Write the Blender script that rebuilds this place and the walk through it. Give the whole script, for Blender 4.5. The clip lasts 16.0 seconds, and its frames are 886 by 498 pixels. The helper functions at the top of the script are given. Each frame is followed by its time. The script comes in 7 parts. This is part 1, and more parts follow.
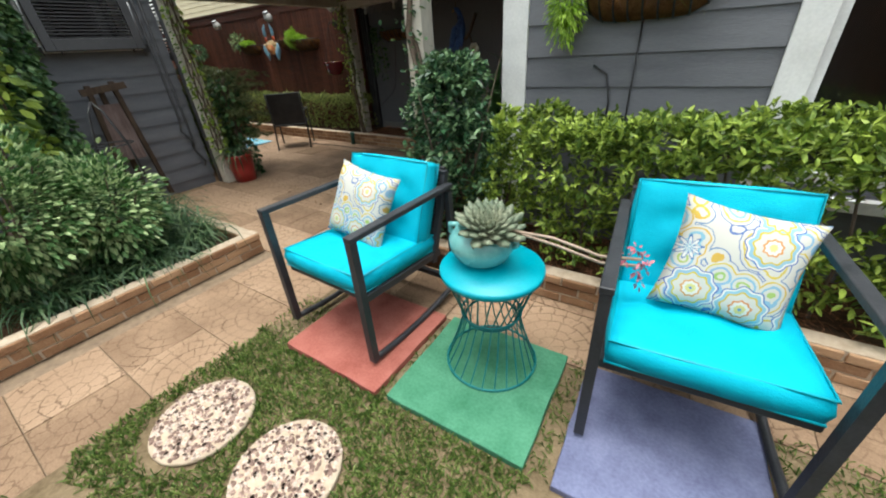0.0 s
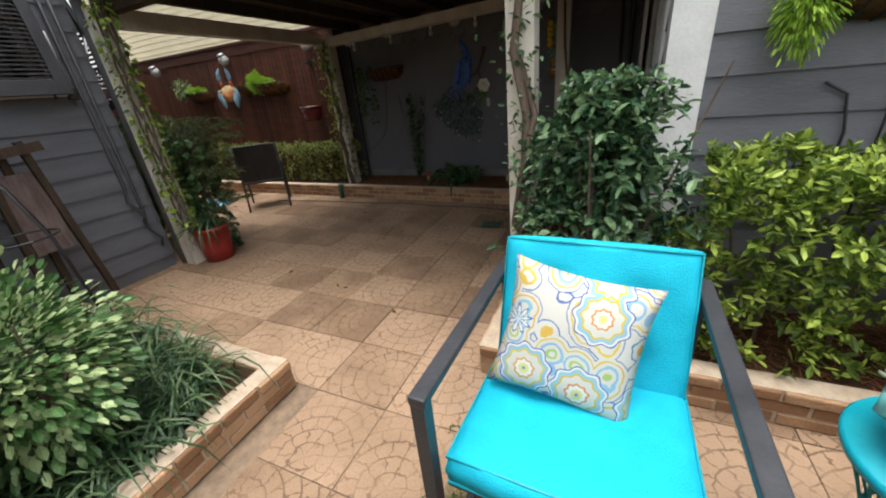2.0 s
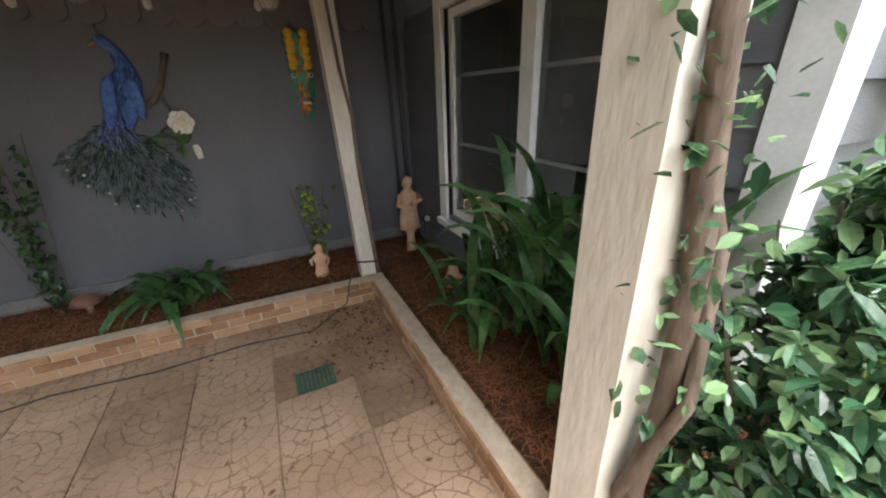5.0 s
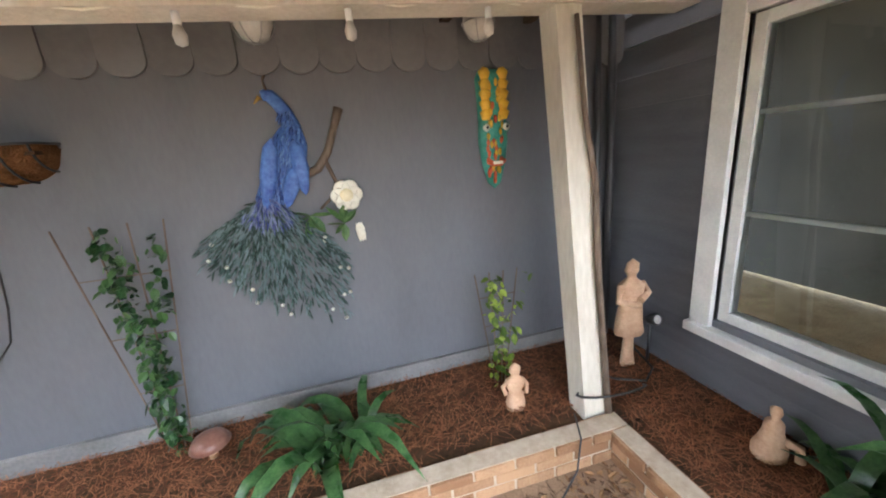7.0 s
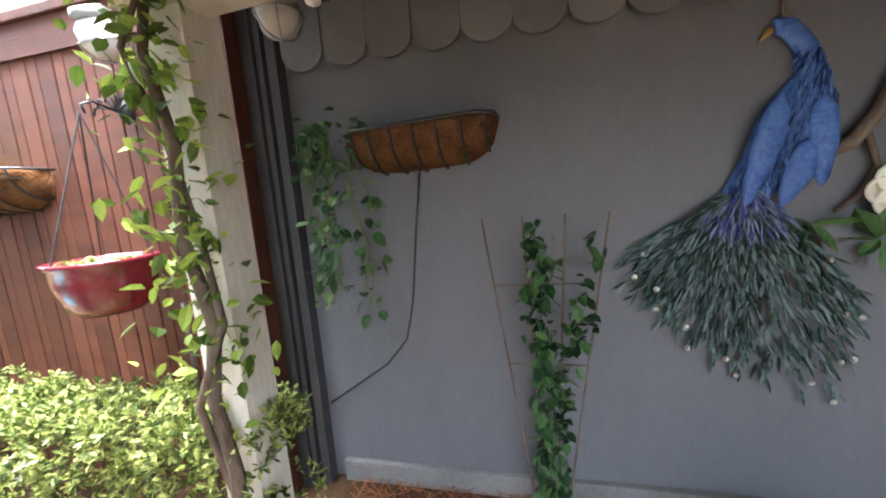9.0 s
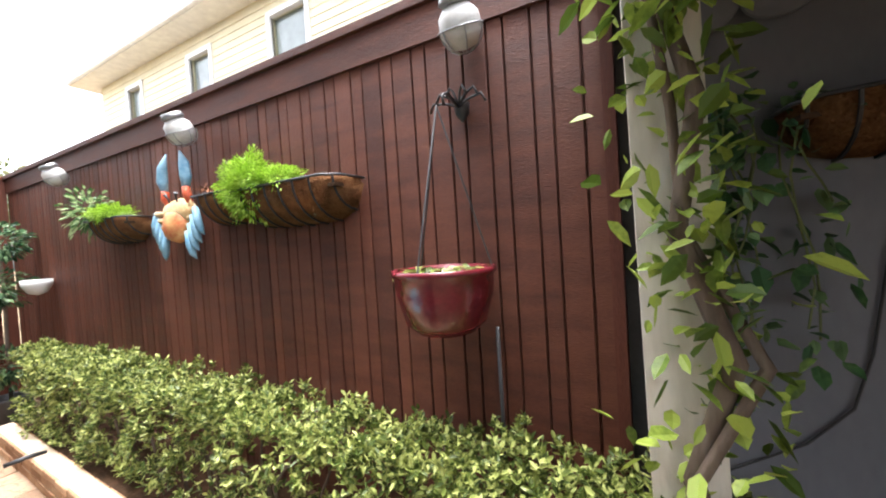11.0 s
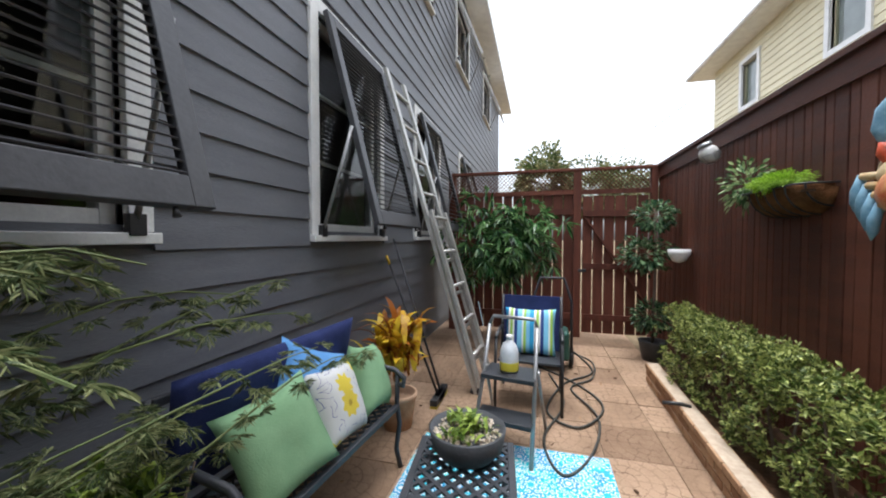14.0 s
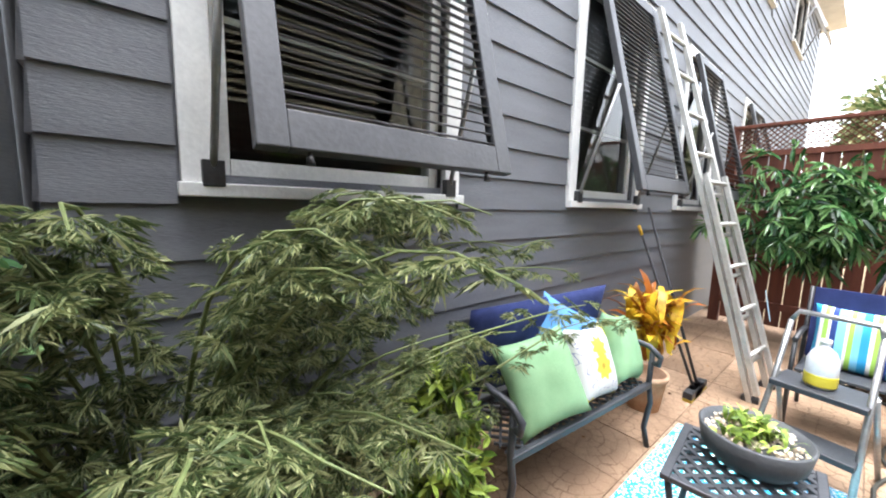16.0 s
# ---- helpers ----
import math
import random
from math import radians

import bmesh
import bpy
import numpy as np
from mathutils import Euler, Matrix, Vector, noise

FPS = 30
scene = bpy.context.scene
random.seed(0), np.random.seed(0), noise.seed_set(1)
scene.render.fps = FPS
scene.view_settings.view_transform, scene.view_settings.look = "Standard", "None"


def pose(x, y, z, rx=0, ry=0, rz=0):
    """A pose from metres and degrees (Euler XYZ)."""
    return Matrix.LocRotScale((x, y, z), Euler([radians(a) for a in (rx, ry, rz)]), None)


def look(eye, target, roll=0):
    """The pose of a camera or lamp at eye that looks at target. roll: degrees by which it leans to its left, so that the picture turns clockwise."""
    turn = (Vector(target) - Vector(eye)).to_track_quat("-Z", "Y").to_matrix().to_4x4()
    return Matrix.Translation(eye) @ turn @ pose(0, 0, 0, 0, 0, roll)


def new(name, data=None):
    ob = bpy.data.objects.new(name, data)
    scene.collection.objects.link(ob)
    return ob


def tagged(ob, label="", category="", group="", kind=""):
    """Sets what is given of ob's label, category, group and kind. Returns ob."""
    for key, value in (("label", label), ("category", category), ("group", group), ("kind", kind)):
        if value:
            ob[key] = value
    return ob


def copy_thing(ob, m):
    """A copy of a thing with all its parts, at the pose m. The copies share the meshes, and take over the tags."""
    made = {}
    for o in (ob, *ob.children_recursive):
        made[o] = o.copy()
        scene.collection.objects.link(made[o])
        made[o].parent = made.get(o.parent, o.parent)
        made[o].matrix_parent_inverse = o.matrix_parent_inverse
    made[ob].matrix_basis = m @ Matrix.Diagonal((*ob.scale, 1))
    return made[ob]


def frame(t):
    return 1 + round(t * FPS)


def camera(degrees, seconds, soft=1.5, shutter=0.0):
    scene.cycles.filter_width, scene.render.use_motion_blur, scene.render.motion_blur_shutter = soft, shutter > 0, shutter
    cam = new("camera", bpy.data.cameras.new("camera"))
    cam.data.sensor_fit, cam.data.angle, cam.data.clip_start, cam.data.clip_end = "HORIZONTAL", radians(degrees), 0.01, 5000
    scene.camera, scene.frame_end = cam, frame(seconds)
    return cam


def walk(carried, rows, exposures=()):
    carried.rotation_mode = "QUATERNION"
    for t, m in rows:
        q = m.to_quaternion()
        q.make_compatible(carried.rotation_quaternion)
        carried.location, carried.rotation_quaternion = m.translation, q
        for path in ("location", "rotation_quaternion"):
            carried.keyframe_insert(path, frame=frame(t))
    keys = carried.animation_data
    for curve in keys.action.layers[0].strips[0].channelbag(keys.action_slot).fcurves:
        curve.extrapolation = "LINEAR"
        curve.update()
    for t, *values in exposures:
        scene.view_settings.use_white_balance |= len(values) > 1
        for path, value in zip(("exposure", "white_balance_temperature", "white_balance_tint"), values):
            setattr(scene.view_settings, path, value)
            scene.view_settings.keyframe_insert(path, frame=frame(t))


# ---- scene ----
cam = camera(102.0, 16.0, soft=2.0)
PATH = [
    (0, look((4.741, -2.603, 1.395), (3.749, -1.168, 0.417), -3.95)),
    (0.5, look((4.492, -2.528, 1.428), (3.617, -0.954, 0.559), -4.19)),
    (1, look((4.165, -2.385, 1.443), (3.283, -0.797, 0.605), -4.39)),
    (1.5, look((3.760, -2.354, 1.402), (2.896, -0.751, 0.574), -5.11)),
    (2, look((3.401, -2.235, 1.372), (2.616, -0.588, 0.553), -5.67)),
    (2.5, look((3.077, -1.939, 1.389), (2.514, -0.217, 0.541), -5.97)),
    (3, look((2.813, -1.726, 1.350), (2.538, 0.050, 0.472), -5.73)),
    (3.5, look((2.648, -1.434, 1.335), (2.610, 0.356, 0.444), -5.81)),
    (6, look((2.113, 0.010, 1.563), (3.153, 1.579, 0.886), -1.39)),
    (6.5, look((1.958, 0.343, 1.539), (2.781, 2.066, 0.944), -3.03)),
    (7, look((1.810, 0.710, 1.529), (2.331, 2.570, 1.010), -4.81)),
    (7.5, look((1.563, 0.905, 1.500), (1.833, 2.834, 1.047), -5.41)),
    (8, look((1.279, 1.027, 1.504), (1.312, 2.988, 1.111), -5.75)),
    (8.5, look((1.015, 1.226, 1.434), (0.773, 3.184, 1.107), -5.23)),
    (9, look((0.765, 1.364, 1.432), (0.320, 3.292, 1.138), -4.30)),
    (11.5, look((-0.489, 1.352, 1.380), (-1.613, 3.006, 1.401), -3.80)),
    (12, look((-0.670, 1.336, 1.392), (-2.057, 2.776, 1.443), -3.93)),
    (12.5, look((-0.801, 1.377, 1.405), (-2.456, 2.497, 1.471), -3.46)),
    (13, look((-0.836, 1.322, 1.397), (-2.714, 2.008, 1.469), -2.61)),
    (13.5, look((-0.830, 1.200, 1.384), (-2.825, 1.331, 1.417), -1.20)),
    (14, look((-0.799, 1.100, 1.372), (-2.731, 0.588, 1.312), 0.08)),
    (14.5, look((-0.688, 1.013, 1.321), (-2.303, -0.155, 1.157), 0.84)),
    (15, look((-0.581, 0.961, 1.296), (-1.755, -0.642, 1.068), 1.07)),
    (15.5, look((-0.552, 0.960, 1.304), (-1.595, -0.728, 1.057), 1.51)),
    (16, look((-0.638, 0.992, 1.344), (-1.921, -0.522, 1.097), 1.52)),
]
EXPOSURES = [
    (0.0, 1.28, 6400, 4), (1.5, 1.27, 6500, 8), (2.5, 1.35, 6600, 11), (3.5, 1.64, 6800, 10), (6.0, 4.38, 6050, 11), (7.0, 4.9, 6000, 11), (8.0, 4.95, 5950, 11),
    (9.0, 4.38, 5950, 11), (11.5, 2.6, 6300, 14), (12.0, 2.15, 6200, 12), (12.5, 1.75, 6150, 12), (13.5, 1.62, 6050, 11), (14.5, 1.82, 6000, 11), (15.0, 2.35, 6000, 11), (15.5, 2.95, 6000, 11), (16.0, 3.15, 6100, 11),
]
walk(cam, PATH, EXPOSURES)

# ---- light ----
world = bpy.data.worlds.new("overcast")
scene.world = world
world.use_nodes = True
wn = world.node_tree
sky = wn.nodes.new("ShaderNodeTexSky")
sky.sky_type = "NISHITA"
sky.sun_disc = False
sky.sun_elevation = radians(85)
sky.sun_rotation = radians(200)
sky.air_density, sky.dust_density = 1.5, 5.0
soften = wn.nodes.new("ShaderNodeHueSaturation")
soften.inputs["Saturation"].default_value = 0.25
wn.links.new(sky.outputs[0], soften.inputs["Color"])
wn.links.new(soften.outputs[0], wn.nodes["Background"].inputs[0])
wn.nodes["Background"].inputs[1].default_value = 0.15
sun = new("sun", bpy.data.lights.new("sun", "SUN"))
sun.data.energy, sun.data.angle, sun.data.color = 0.8, radians(40), (1.0, 0.97, 0.93)
sun.matrix_world = look((0, 0, 20), (-0.4, 0.9, 8))


# ---- materials ----
def mat(name, c1, c2, scale=8.0, rough=0.7, metal=0.0, bump=0.2, fine=60.0, spec=0.4, stretch=(1, 1, 1), island=0.0, obj=0.0, third=None, dist=0.01):
    """Two-scale noise colour between c1 and c2, fine grain and relief; island/obj: how much each piece differs."""
    m = bpy.data.materials.new(name)
    m.use_nodes = True
    nt = m.node_tree
    n, l = nt.nodes, nt.links
    b = n["Principled BSDF"]
    b.inputs["Metallic"].default_value = metal
    b.inputs["Specular IOR Level"].default_value = spec
    tc = n.new("ShaderNodeTexCoord")
    mp = n.new("ShaderNodeMapping")
    mp.inputs["Scale"].default_value = stretch
    geo = n.new("ShaderNodeNewGeometry")
    l.new(geo.outputs["Position"], mp.inputs[0])
    a = n.new("ShaderNodeTexNoise")
    a.inputs["Scale"].default_value, a.inputs["Detail"].default_value = scale, 4
    f = n.new("ShaderNodeTexNoise")
    f.inputs["Scale"].default_value, f.inputs["Detail"].default_value = fine, 3
    l.new(mp.outputs[0], a.inputs["Vector"])
    l.new(mp.outputs[0], f.inputs["Vector"])
    ramp = n.new("ShaderNodeValToRGB")
    ramp.color_ramp.elements[0].position, ramp.color_ramp.elements[1].position = 0.32, 0.68
    ramp.color_ramp.elements[0].color, ramp.color_ramp.elements[1].color = (*c1, 1), (*c2, 1)
    if third:
        e = ramp.color_ramp.elements.new(0.5)
        e.color = (*third, 1)
    mixf = n.new("ShaderNodeMath")
    mixf.operation = "MULTIPLY_ADD"
    mixf.inputs[1].default_value, mixf.inputs[2].default_value = 0.35, 0.0
    l.new(f.outputs["Fac"], mixf.inputs[0])
    add = n.new("ShaderNodeMath")
    add.operation = "MULTIPLY_ADD"
    add.inputs[1].default_value = 0.65
    l.new(a.outputs["Fac"], add.inputs[0])
    l.new(mixf.outputs[0], add.inputs[2])
    last = add
    for amount, source in ((island, geo.outputs["Random Per Island"]), (obj, None)):
        if amount:
            if source is None:
                source = n.new("ShaderNodeObjectInfo").outputs["Random"]
            sh = n.new("ShaderNodeMath")
            sh.operation = "MULTIPLY_ADD"
            sh.inputs[1].default_value = amount
            l.new(source, sh.inputs[0])
            sub = n.new("ShaderNodeMath")
            sub.operation = "SUBTRACT"
            sub.inputs[1].default_value = amount / 2
            l.new(last.outputs[0], sub.inputs[0])
            l.new(sub.outputs[0], sh.inputs[2])
            last = sh
    l.new(last.outputs[0], ramp.inputs[0])
    l.new(ramp.outputs[0], b.inputs["Base Color"])
    rr = n.new("ShaderNodeMapRange")
    rr.inputs["To Min"].default_value, rr.inputs["To Max"].default_value = max(0.03, rough - 0.12), min(1, rough + 0.12)
    l.new(a.outputs["Fac"], rr.inputs["Value"])
    l.new(rr.outputs[0], b.inputs["Roughness"])
    if bump:
        bp = n.new("ShaderNodeBump")
        bp.inputs["Strength"].default_value, bp.inputs["Distance"].default_value = bump, dist
        l.new(f.outputs["Fac"], bp.inputs["Height"])
        l.new(bp.outputs[0], b.inputs["Normal"])
    return m


def leaf_mat(name, dark, mid, light, rough=0.45, edge=None):
    """Leaves: one colour per leaf, some light through the blade."""
    m = mat(name, dark, light, 14, rough, 0, 0.15, 90, 0.35, island=0.75, third=mid)
    nt = m.node_tree
    n, l = nt.nodes, nt.links
    b = n["Principled BSDF"]
    tr = n.new("ShaderNodeBsdfTranslucent")
    mx = n.new("ShaderNodeMixShader")
    mx.inputs[0].default_value = 0.25
    ramp = b.inputs["Base Color"].links[0].from_socket
    l.new(ramp, tr.inputs[0])
    l.new(b.outputs[0], mx.inputs[1])
    l.new(tr.outputs[0], mx.inputs[2])
    l.new(mx.outputs[0], n["Material Output"].inputs[0])
    return m


def glass_mat(name, tint=(0.75, 0.8, 0.78)):
    m = bpy.data.materials.new(name)
    m.use_nodes = True
    n, l = m.node_tree.nodes, m.node_tree.links
    n.remove(n["Principled BSDF"])
    t = n.new("ShaderNodeBsdfTransparent")
    t.inputs[0].default_value = (*tint, 1)
    g = n.new("ShaderNodeBsdfGlossy")
    g.inputs["Roughness"].default_value = 0.02
    fr = n.new("ShaderNodeFresnel")
    fr.inputs[0].default_value = 1.6
    mx = n.new("ShaderNodeMixShader")
    l.new(fr.outputs[0], mx.inputs[0])
    l.new(t.outputs[0], mx.inputs[1])
    l.new(g.outputs[0], mx.inputs[2])
    l.new(mx.outputs[0], n["Material Output"].inputs[0])
    return m


def tile_mat():
    """Stamped concrete: fan-shaped cobble rings pressed into each square tile."""
    m = mat("stamped_concrete", (0.19, 0.122, 0.076), (0.345, 0.235, 0.155), 3.0, 0.85, 0, 0.25, 120, 0.2, obj=0.34, third=(0.275, 0.183, 0.117))
    n, l = m.node_tree.nodes, m.node_tree.links
    b = n["Principled BSDF"]
    tc = n.new("ShaderNodeTexCoord")
    sep = n.new("ShaderNodeSeparateXYZ")
    l.new(tc.outputs["Object"], sep.inputs[0])

    def mth(op, a, bb=None, c=None):
        q = n.new("ShaderNodeMath")
        q.operation = op
        for i, val in enumerate((a, bb, c)):
            if val is None:
                continue
            if isinstance(val, (int, float)):
                q.inputs[i].default_value = val
            else:
                l.new(val, q.inputs[i])
        return q.outputs[0]
    wob = n.new("ShaderNodeTexNoise")
    wob.inputs["Scale"].default_value = 9
    w = mth("MULTIPLY", mth("SUBTRACT", wob.outputs["Fac"], 0.5), 0.05)
    x, y = mth("ADD", sep.outputs["X"], w), mth("ADD", mth("ADD", sep.outputs["Y"], 0.12), w)
    r = mth("SQRT", mth("ADD", mth("MULTIPLY", x, x), mth("MULTIPLY", y, y)))
    rn = mth("DIVIDE", r, 0.066)
    ring = mth("FLOOR", rn)
    rf = mth("ABSOLUTE", mth("SUBTRACT", mth("FRACT", rn), 0.5))
    ang = mth("DIVIDE", mth("ARCTAN2", x, y), 6.2832)
    cells = mth("MULTIPLY", mth("ADD", mth("MULTIPLY", ring, 5), 5), 1.0)
    af = mth("ABSOLUTE", mth("SUBTRACT", mth("FRACT", mth("MULTIPLY", ang, cells)), 0.5))
    joint = mth("MAXIMUM", mth("GREATER_THAN", rf, 0.44), mth("GREATER_THAN", af, 0.455))
    nz = n.new("ShaderNodeTexNoise")
    nz.inputs["Scale"].default_value = 5
    geo = n.new("ShaderNodeNewGeometry")
    l.new(geo.outputs["Position"], nz.inputs["Vector"])
    fill = n.new("ShaderNodeMapRange")
    fill.inputs["From Min"].default_value, fill.inputs["From Max"].default_value = 0.4, 0.62
    l.new(nz.outputs["Fac"], fill.inputs["Value"])
    dark = mth("MULTIPLY", joint, mth("MULTIPLY_ADD", fill.outputs[0], 0.5, 0.3))
    mx = n.new("ShaderNodeMix")
    mx.data_type = "RGBA"
    l.new(dark, mx.inputs[0])
    l.new(b.inputs["Base Color"].links[0].from_socket, mx.inputs[6])
    mx.inputs[7].default_value = (0.12, 0.075, 0.045, 1)
    # damp leaf stains
    st = n.new("ShaderNodeTexNoise")
    st.inputs["Scale"].default_value, st.inputs["Detail"].default_value = 26, 5
    l.new(geo.outputs["Position"], st.inputs["Vector"])
    sr = n.new("ShaderNodeMapRange")
    sr.inputs["From Min"].default_value, sr.inputs["From Max"].default_value = 0.62, 0.72
    sr.inputs["To Max"].default_value = 0.55
    l.new(st.outputs["Fac"], sr.inputs["Value"])
    m2 = n.new("ShaderNodeMix")
    m2.data_type = "RGBA"
    l.new(sr.outputs[0], m2.inputs[0])
    l.new(mx.outputs[2], m2.inputs[6])
    m2.inputs[7].default_value = (0.16, 0.1, 0.06, 1)
    l.new(m2.outputs[2], b.inputs["Base Color"])
    bp = n.new("ShaderNodeBump")
    bp.inputs["Strength"].default_value, bp.inputs["Distance"].default_value = 0.6, 0.006
    l.new(mth("SUBTRACT", 1.0, joint), bp.inputs["Height"])
    l.new(b.inputs["Normal"].links[0].from_socket, bp.inputs["Normal"])
    l.new(bp.outputs[0], b.inputs["Normal"])
    return m


M_TILE = tile_mat()
M_GROUT = mat("joint_soil", (0.14, 0.1, 0.065), (0.25, 0.18, 0.12), 20, 0.95)
M_SIDING = mat("grey_siding_paint", (0.11, 0.114, 0.128), (0.155, 0.16, 0.176), 2.5, 0.5, 0, 0.25, 40, 0.4, (1, 1, 6), obj=0.15)
M_DARKWALL = mat("grey_plywood_paint", (0.113, 0.118, 0.131), (0.143, 0.148, 0.163), 1.6, 0.6, 0, 0.1, 26, 0.35, (2, 1, 0.7))
M_WHITE = mat("white_trim_paint", (0.62, 0.62, 0.61), (0.82, 0.82, 0.8), 6, 0.45, 0, 0.12, 70)
M_CREAM = mat("cream_post_paint", (0.50, 0.46, 0.38), (0.72, 0.68, 0.59), 5, 0.6, 0, 0.35, 50, 0.3, (1, 1, 0.25))
M_FENCE = mat("redbrown_stained_wood", (0.055, 0.017, 0.01), (0.125, 0.041, 0.023), 3.5, 0.55, 0, 0.35, 60, 0.35, (1, 1, 5), obj=0.28)
M_FENCE2 = mat("redbrown_gate_wood", (0.085, 0.026, 0.016), (0.165, 0.055, 0.033), 3.5, 0.65, 0, 0.4, 60, 0.3, (5, 5, 0.6), obj=0.3)
M_BRICK = mat("tan_brick", (0.24, 0.13, 0.07), (0.42, 0.26, 0.15), 7, 0.88, 0, 0.5, 90, 0.2, obj=0.5)
M_MORTAR = mat("grey_mortar", (0.36, 0.28, 0.2), (0.5, 0.41, 0.31), 20, 0.95, 0, 0.4)
M_SOIL = mat("dark_soil", (0.035, 0.022, 0.014), (0.1, 0.055, 0.03), 12, 0.95, 0, 0.8, 60, 0.1)
M_STRAW = mat("pine_straw", (0.13, 0.045, 0.02), (0.34, 0.145, 0.07), 14, 0.85, 0, 0.4, 70, 0.2, island=0.9)
M_LAWNSOIL = mat("lawn_earth", (0.10, 0.072, 0.04), (0.24, 0.18, 0.11), 5, 0.95, 0, 0.8, 50, 0.1)
M_BLACK = mat("black_metal_paint", (0.012, 0.012, 0.013), (0.03, 0.03, 0.032), 12, 0.45, 0, 0.1, 90, 0.5)
M_CHARCOAL = mat("charcoal_frame", (0.016, 0.018, 0.022), (0.036, 0.038, 0.044), 12, 0.5, 0, 0.12, 90, 0.5)
M_SHUTTER = mat("dark_shutter_paint", (0.035, 0.035, 0.038), (0.062, 0.062, 0.066), 6, 0.45, 0, 0.1, 60, 0.4)
# unlit interiors: the room's shade is put into this dark base colour
M_ROOM = mat("room_wall_shade_colour", (0.05, 0.05, 0.048), (0.09, 0.09, 0.085), 2, 0.9)
M_ROOF = mat("brown_roof_boards", (0.03, 0.02, 0.014), (0.08, 0.055, 0.038), 6, 0.85, 0, 0.4, 60, 0.2, (1, 6, 1))
M_SHINGLE = mat("grey_roof_shingle", (0.1, 0.1, 0.1), (0.2, 0.19, 0.18), 10, 0.9, 0, 0.5)
M_CREAMSIDE = mat("cream_neighbour_siding", (0.62, 0.56, 0.38), (0.74, 0.68, 0.48), 2, 0.6, 0, 0.1, 40, 0.3)
M_TURQ = mat("turquoise_cushion_cloth", (0.0, 0.34, 0.48), (0.008, 0.45, 0.6), 9, 0.75, 0, 0.35, 220, 0.25)
M_TURQPAINT = mat("turquoise_metal_paint", (0.0, 0.27, 0.35), (0.008, 0.34, 0.42), 8, 0.4, 0, 0.08, 90)
M_TEALWIRE = mat("teal_wire_paint", (0.0, 0.12, 0.13), (0.01, 0.2, 0.2), 12, 0.4)
M_AQUAPOT = mat("aqua_glazed_ceramic", (0.09, 0.30, 0.30), (0.22, 0.50, 0.47), 7, 0.25, 0, 0.1, 30, 0.6)
M_REDMAT = mat("red_painted_paver", (0.24, 0.062, 0.045), (0.38, 0.13, 0.1), 9, 0.8, 0, 0.3, 80)
M_GREENMAT = mat("green_painted_paver", (0.025, 0.14, 0.07), (0.08, 0.25, 0.15), 9, 0.8, 0, 0.3, 80)
M_BLUEMAT = mat("blue_painted_paver", (0.08, 0.09, 0.17), (0.17, 0.185, 0.3), 9, 0.8, 0, 0.3, 80)
M_REDPOT = mat("red_plastic_pot", (0.28, 0.022, 0.02), (0.4, 0.04, 0.035), 5, 0.35, 0, 0.05)
M_MAROONPOT = mat("maroon_glazed_pot", (0.09, 0.008, 0.014), (0.17, 0.018, 0.026), 5, 0.18, 0, 0.05, 60, 0.6)
M_COCO = mat("coco_fibre_liner", (0.11, 0.048, 0.02), (0.3, 0.155, 0.07), 18, 0.95, 0, 1.0, 120, 0.1)
M_TERRA = mat("pale_terracotta", (0.42, 0.25, 0.15), (0.62, 0.42, 0.28), 14, 0.9, 0, 0.4, 70, 0.15)
M_BARK = mat("grey_brown_bark", (0.07, 0.05, 0.036), (0.2, 0.155, 0.12), 12, 0.9, 0, 0.8, 50, 0.15, (1, 1, 0.3))
M_STEM = mat("green_stem", (0.07, 0.1, 0.03), (0.15, 0.17, 0.06), 12, 0.7)
M_ALU = mat("worn_aluminium", (0.38, 0.37, 0.34), (0.58, 0.57, 0.53), 9, 0.42, 0.55, 0.2, 60)
M_NAVY = mat("navy_cloth", (0.012, 0.018, 0.07), (0.03, 0.042, 0.13), 9, 0.85, 0, 0.3, 220, 0.2)
M_BLUEC = mat("sky_blue_cloth", (0.09, 0.24, 0.5), (0.14, 0.33, 0.62), 9, 0.85, 0, 0.3, 220, 0.2)
M_GREENC = mat("pale_green_cloth", (0.17, 0.31, 0.16), (0.24, 0.39, 0.22), 9, 0.85, 0, 0.3, 220, 0.2)
M_GREYBOWL = mat("dark_grey_bowl", (0.035, 0.038, 0.042), (0.065, 0.068, 0.072), 9, 0.6, 0, 0.2)
M_GRAVEL = mat("pale_gravel", (0.3, 0.24, 0.17), (0.68, 0.6, 0.48), 20, 0.9, 0, 0.3, 80, 0.2, island=0.9)
M_PEBBLE = mat("mixed_pebbles", (0.2, 0.13, 0.105), (0.52, 0.42, 0.35), 20, 0.8, 0, 0.2, 80, 0.3, island=1.0, third=(0.38, 0.27, 0.22))
M_GLASS = glass_mat("window_glass")
M_LAMPGLASS = mat("frosted_lamp_glass", (0.42, 0.41, 0.38), (0.6, 0.59, 0.56), 8, 0.3, 0, 0.05)
M_STEEL = mat("grey_steel", (0.24, 0.24, 0.24), (0.4, 0.4, 0.4), 9, 0.4, 0.7, 0.1)
M_HOSE = mat("dark_rubber_hose", (0.025, 0.026, 0.022), (0.06, 0.06, 0.05), 9, 0.6)
M_GREENPLASTIC = mat("dark_green_plastic", (0.015, 0.06, 0.045), (0.03, 0.1, 0.075), 9, 0.4)
L_HEDGE = leaf_mat("hedge_leaf", (0.07, 0.12, 0.016), (0.17, 0.25, 0.035), (0.34, 0.44, 0.075))
